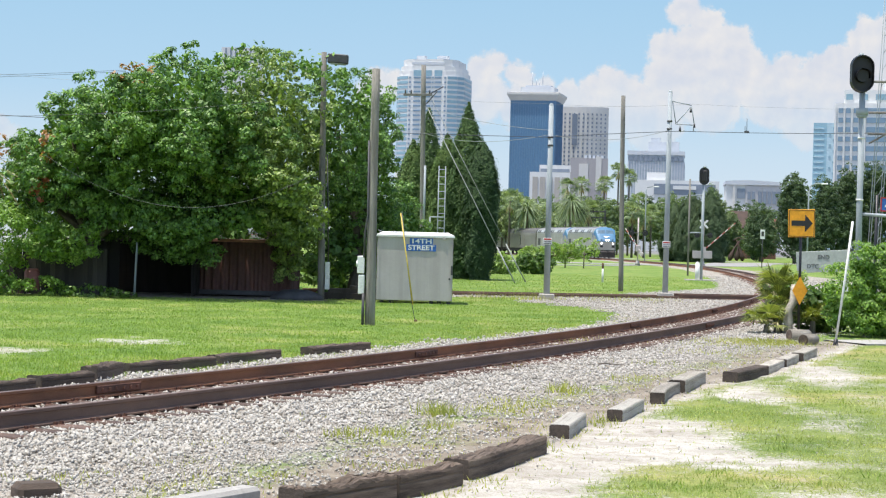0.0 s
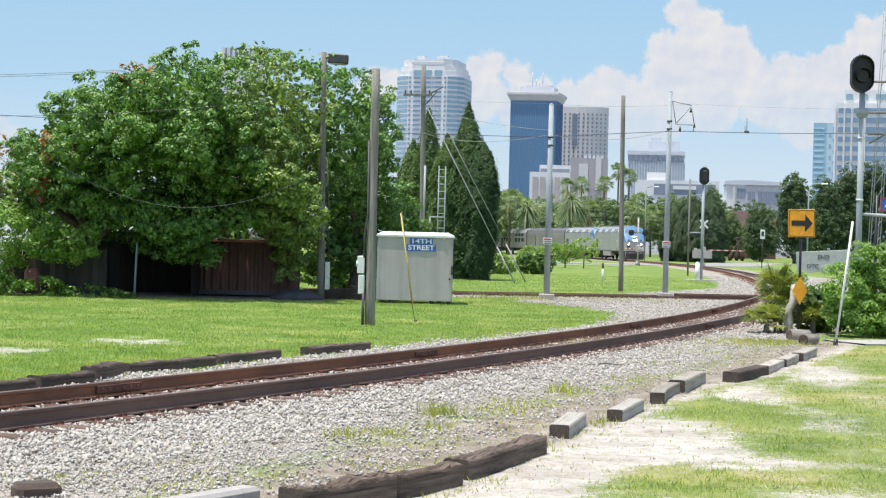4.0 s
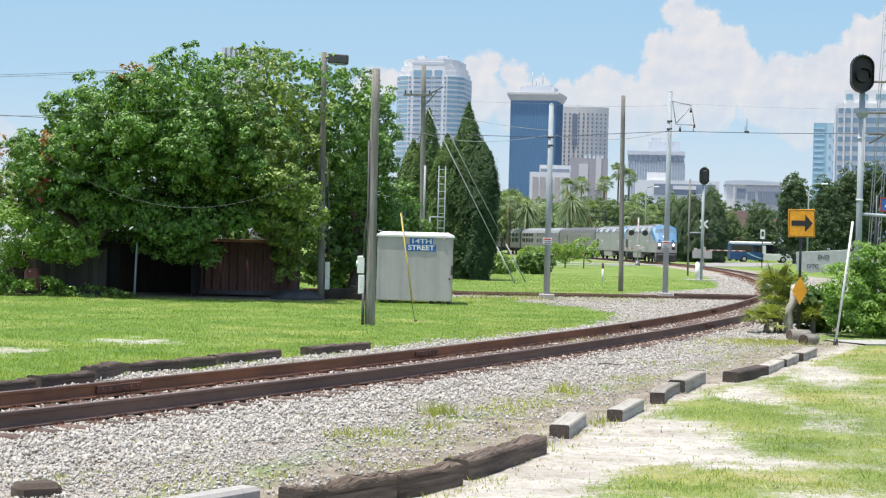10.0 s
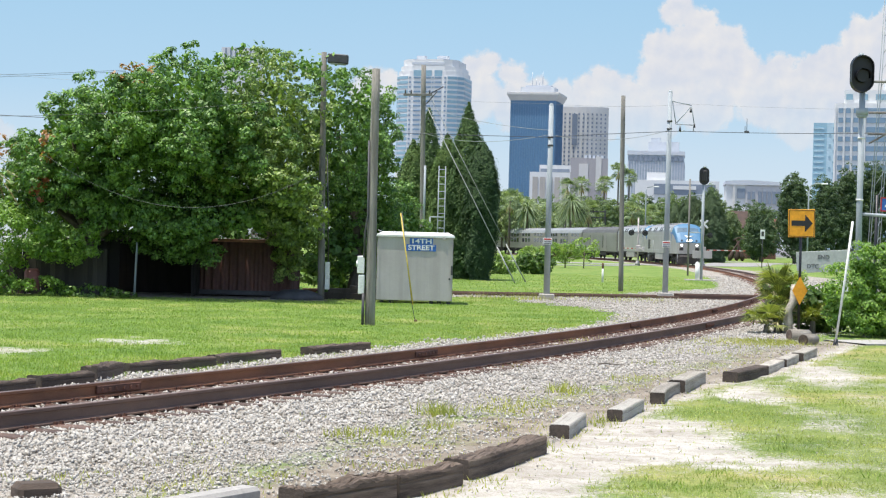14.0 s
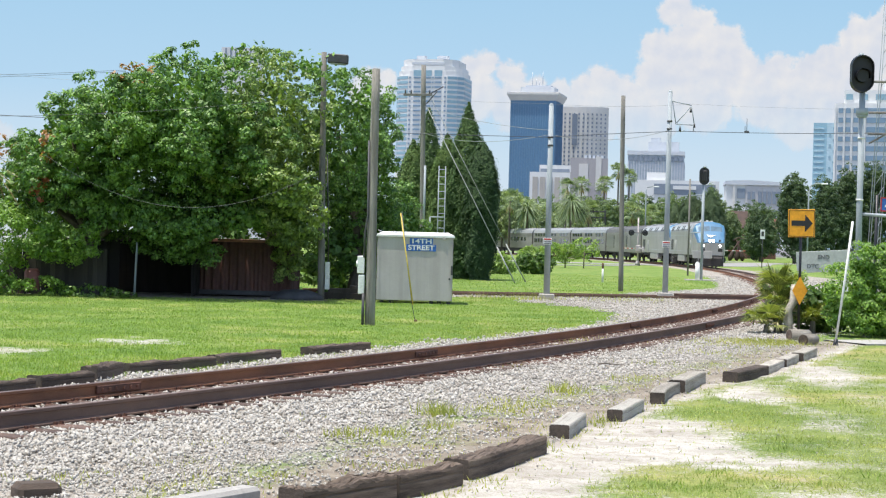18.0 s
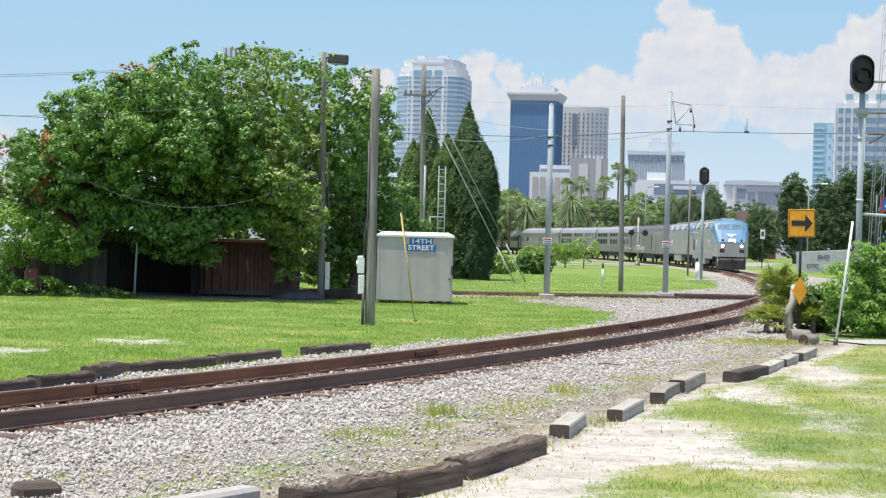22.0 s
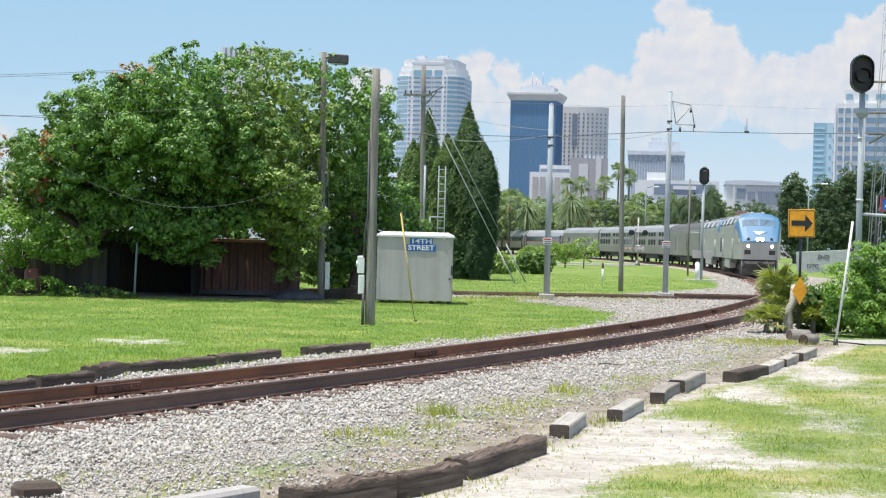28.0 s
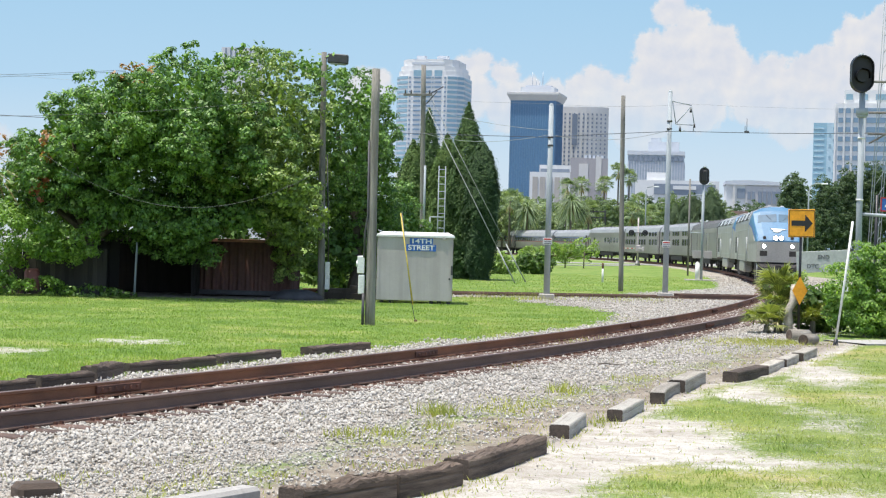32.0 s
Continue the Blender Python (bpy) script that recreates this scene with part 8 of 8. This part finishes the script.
part("roof", bm, M_GREYTOWER, gry, "curved grey roof edge")
bm = B()
box(bm, (-6.6, -10.3, 12), (0.8, 0.6, 24))
part("pier", bm, M_TAN, gry)
rtw = block("office_tower", "white tower with square windows and bands of blue glass", (205.3, 800, 0), 60, 40, 69, M_TOWERWHITE)
sq, band = pane_mesh(2.1, 2.2, 0.5, M_TOWERGLASS), pane_mesh(17.5, 2.4, 0.5, M_TOWERGLASS)
pil = pane_mesh(0.5, 62, 0.9, M_TOWERWHITE)
for k in range(14):
    z = 65.6 - k * 4.3
    for x in (-27.2, -23.9, -20.5):
        shared("window", sq, rtw, (x, -20.1, z))
    shared("window", band, rtw, (-7.0, -20.1, z))
    shared("window", band, rtw, (12.5, -20.1, z))
for x in (-29.4, -25.5, -22.2, -18.8, -16.4):
    shared("pilaster", pil, rtw, (x, -20.2, 36))
bm = B()
box(bm, (2.0, 1.0, 72.0), (56.0, 38, 6.2))
part("setback", bm, M_TOWERWHITE, rtw)
for x, w in ((-23.6, 3.0), (-17, 3), (-8, 8), (4, 8)):
    shared("window", pane_mesh(w, 2.6, 0.4, M_PALEWIN), rtw, (x, -18.1, 72))
bm = B()
box(bm, (6, 0, 78), (30, 20, 6))
part("penthouse", bm, M_TOWERWHITE, rtw)
rbl = block("office_tower", "slim pale blue glass tower", (256.0, 1200, 0), 15.6, 15, 88, surface("teal_curtain_wall", (0.3, 0.48, 0.57), (0.26, 0.43, 0.52), 0.4, big=0.05, bump=0.0))
M_TEALBAND = surface("pale_teal_band", (0.45, 0.6, 0.67), (0.41, 0.56, 0.63), 0.5, big=0.05, bump=0.0)
sp_mesh = pane_mesh(6.6, 0.9, 0.4, M_TEALBAND)
for k in range(20):
    shared("spandrel", sp_mesh, rbl, (-4.0, -7.6, 12 + k * 3.8))
# the tower's paler right face, put flat on the front for the camera's view
bm = B()
box(bm, (4.4, -7.7, 44), (6.4, 0.6, 88))
part("right_face", bm, M_TEALBAND, rbl)
for k in range(20):
    shared("slot_window", pane_mesh(1.4, 1.6, 0.4, M_PALEWIN), rbl, (3.2 + 2.6 * (k % 2), -8.1, 12 + k * 3.8))
far = block("office_building", "pale low tower top behind the thicket", (-190, 1650, 0), 40, 30, 176, M_TOWERWHITE)
for k in range(8):
    shared("rib", pane_mesh(1.2, 14, 0.6, M_OFFWIN), far, (-16 + k * 4.5, -15.2, 168))


# ---------------------------------------------------------------- sky backdrop and drifting clouds
def sky_material():
    m, nt, p = shade("clear_sky")
    geo = nt.nodes.new("ShaderNodeNewGeometry")
    sp = nt.nodes.new("ShaderNodeSeparateXYZ")
    nt.links.new(geo.outputs["Position"], sp.inputs[0])
    mr = node(nt, "MapRange")
    nt.links.new(sp.outputs[2], mr.inputs[0])
    mr.inputs[1].default_value, mr.inputs[2].default_value = 0.0, 800.0
    c = ramp(nt, mr.outputs[0], [(0.0, (0.74, 0.82, 0.9)), (0.3, (0.6, 0.76, 0.9)), (0.5, (0.48, 0.7, 0.9)), (0.75, (0.42, 0.66, 0.88)), (1.0, (0.36, 0.61, 0.86))])
    e = node(nt, "Emission", Strength=0.61)
    nt.links.new(c, e.inputs[0])
    nt.links.new(e.outputs[0], nt.nodes["Material Output"].inputs[0])
    return m


bm = B()
rows = [[bm.verts.new((x, 4700, z)) for x in (-2200, 2200)] for z in (-20, 1500)]
bm.faces.new((rows[0][0], rows[0][1], rows[1][1], rows[1][0]))
solo("backdrop", bm, sky_material(), "clear pale blue sky near the horizon", "sky", kind="structure")


def cloud_material(puffs):
    """White cumulus: soft noisy puffs (x, z, radius) in hundreds of metres, glowing as a far sky does."""
    m, nt, p = shade("cumulus")
    L = nt.links.new
    tc = nt.nodes.new("ShaderNodeTexCoord")
    sc_ = node(nt, "Mapping", Scale=(0.01, 0.0, 0.01))
    L(tc.outputs["Object"], sc_.inputs[0])
    P0 = sc_.outputs[0]

    def math_(op, a, b=None, c=None, clamp=False):
        n = node(nt, "Math")
        n.operation, n.use_clamp = op, clamp
        for i, v in enumerate((a, b, c)):
            if v is None:
                continue
            if isinstance(v, (int, float)):
                n.inputs[i].default_value = v
            else:
                L(v, n.inputs[i])
        return n.outputs[0]

    def fbm(vec, scale, detail, rough):
        n = node(nt, "TexNoise", Scale=scale, Detail=detail, Roughness=rough)
        L(vec, n.inputs["Vector"])
        return n

    warp = fbm(P0, 1.6, 6.0, 0.6)
    wv = nt.nodes.new("ShaderNodeVectorMath")
    wv.operation = "MULTIPLY_ADD"
    L(warp.outputs["Color"], wv.inputs[0])
    wv.inputs[1].default_value, wv.inputs[2].default_value = (0.55, 0.0, 0.55), (-0.275, 0, -0.275)
    wp = nt.nodes.new("ShaderNodeVectorMath")
    wp.operation = "ADD"
    L(P0, wp.inputs[0])
    L(wv.outputs[0], wp.inputs[1])
    field = None
    for x, z, r in puffs:
        dn = nt.nodes.new("ShaderNodeVectorMath")
        dn.operation = "DISTANCE"
        L(wp.outputs[0], dn.inputs[0])
        dn.inputs[1].default_value = (x, 0, z)
        q = math_("MULTIPLY_ADD", dn.outputs["Value"], -1.0, r)
        if field is None:
            field = q
        else:
            n = node(nt, "Math")
            n.operation = "SMOOTH_MAX"
            L(field, n.inputs[0])
            L(q, n.inputs[1])
            n.inputs[2].default_value = 0.12
            field = n.outputs[0]
    fine = fbm(P0, 3.0, 8.0, 0.62)
    f2 = math_("MULTIPLY_ADD", fine.outputs[0], 0.5, -0.25)
    dens = math_("ADD", field, f2)
    mr = node(nt, "MapRange")
    mr.interpolation_type = "SMOOTHSTEP"
    L(dens, mr.inputs[0])
    mr.inputs[1].default_value, mr.inputs[2].default_value = -0.04, 0.14
    # thinner towards the base
    sp = nt.nodes.new("ShaderNodeSeparateXYZ")
    L(P0, sp.inputs[0])
    base = node(nt, "MapRange")
    base.interpolation_type = "SMOOTHSTEP"
    hz = math_("MULTIPLY_ADD", warp.outputs[0], 1.6, sp.outputs[2])
    L(hz, base.inputs[0])
    base.inputs[1].default_value, base.inputs[2].default_value = 2.6, 5.2
    base.inputs[3].default_value = 0.42
    alpha = math_("MULTIPLY", mr.outputs[0], base.outputs[0], clamp=True)
    # billows: lit crowns and cooler hollows
    off = nt.nodes.new("ShaderNodeVectorMath")
    off.operation = "ADD"
    L(P0, off.inputs[0])
    off.inputs[1].default_value = (-0.12, 0, 0.14)
    a1, a2 = fbm(P0, 1.1, 6.0, 0.5), fbm(off.outputs[0], 1.1, 6.0, 0.5)
    lit = math_("MULTIPLY_ADD", math_("SUBTRACT", a1.outputs[0], a2.outputs[0]), 1.1, 0.66)
    lit = math_("ADD", lit, math_("MULTIPLY", dens, -0.12), clamp=True)
    c = ramp(nt, lit, [(0.2, (0.66, 0.73, 0.85)), (0.5, (0.75, 0.79, 0.88)), (0.8, (0.9, 0.89, 0.895))])
    e = node(nt, "Emission", Strength=0.575)
    L(c, e.inputs[0])
    tr = nt.nodes.new("ShaderNodeBsdfTransparent")
    mx = nt.nodes.new("ShaderNodeMixShader")
    L(alpha, mx.inputs[0])
    L(tr.outputs[0], mx.inputs[1])
    L(e.outputs[0], mx.inputs[2])
    L(mx.outputs[0], nt.nodes["Material Output"].inputs[0])
    return m


PUFFS = [(5.61, 5.72, 0.47), (6.16, 5.39, 0.52), (5.15, 4.82, 0.48), (5.91, 4.63, 0.82), (6.79, 5.0, 0.49), (7.01, 4.39, 0.68), (5.31, 4.07, 0.68), (6.28, 3.68, 0.96), (7.36, 3.98, 0.62), (8.11, 4.28, 0.49), (7.78, 3.72, 0.82), (8.86, 4.16, 0.62), (9.4, 4.45, 0.62), (10.07, 5.08, 0.62), (10.49, 4.61, 0.82), (9.69, 3.77, 0.82), (3.87, 3.96, 0.44), (3.4, 3.74, 0.44), (4.36, 3.7, 0.52), (2.86, 3.62, 0.38), (2.31, 3.78, 0.33), (1.68, 4.08, 0.38), (1.06, 4.3, 0.38), (0.72, 4.22, 0.36), (0.81, 3.54, 0.68), (1.77, 3.29, 0.68), (3.69, 3.14, 0.75), (4.92, 3.03, 0.82), (-1.36, 3.76, 0.41), (-1.79, 3.61, 0.52), (8.61, 3.26, 0.82), (2.66, 3.11, 0.68), (11.02, 5.31, 0.82), (11.73, 4.51, 1.23), (-11.07, 2.34, 0.55), (-10.51, 2.15, 0.41)]
bm = B()
rows = [[bm.verts.new((x, 0, z)) for x in (-1800, 1800)] for z in (10, 1000)]
bm.faces.new((rows[0][0], rows[0][1], rows[1][1], rows[1][0]))
clouds = solo("backdrop", bm, cloud_material(PUFFS), "heaped white cumulus clouds over the skyline", "clouds", (0, 4300, 0), kind="structure")


# ---------------------------------------------------------------- what moves
def motions():
    for k in range(len(CARS)):
        walk(CARS[k][0], train_rows(k))
    # the bus comes down the side road and turns along the far road
    legs = [(0.0, 15.5, 316.0, -172.0), (2.5, 17.5, 301.0, -170.0), (5.0, 20.6, 283.5, -150.0), (6.3, 24.3, 271.5, -125.0), (7.5, 31.0, 265.8, -112.0), (8.6, 38.0, 264.2, -158.0), (9.0, 40.3, 262.4, -162.0), (9.3, 42.2, 261.8, -130.0), (9.6, 44.2, 261.6, -104.0), (10.0, 46.8, 261.7, -91.0), (10.5, 50.4, 262.0, -90.0), (12.0, 62.0, 262.4, -90.0), (13.0, 70.0, 262.8, -90.0), (16.0, 94.0, 263.5, -90.0), (32.0, 216.0, 267.0, -90.0)]
    walk(bus, [(t, pose(x, y, 0.035, 0, 0, a)) for t, x, y, a in legs])
    # the crossing arms come down
    drop = [(0.0, 42.0), (0.8, 36.0), (1.6, 19.0), (2.4, 6.0), (3.0, 1.0), (3.5, 0.0), (32.0, 0.0)]
    walk(arm_b, [(t, pose(0, -0.55, 1.75, 0, -a, 0)) for t, a in drop])
    walk(arm_a, [(t, pose(0, -0.55, 1.75, 0, 0, 116) @ pose(0, 0, 0, 0, -0.9 * a, 0)) for t, a in drop])
    walk(clouds, [(0.0, pose(8, 4300, 0)), (16.0, pose(-10, 4300, 0)), (32.0, pose(-26, 4300, 0))])


motions()
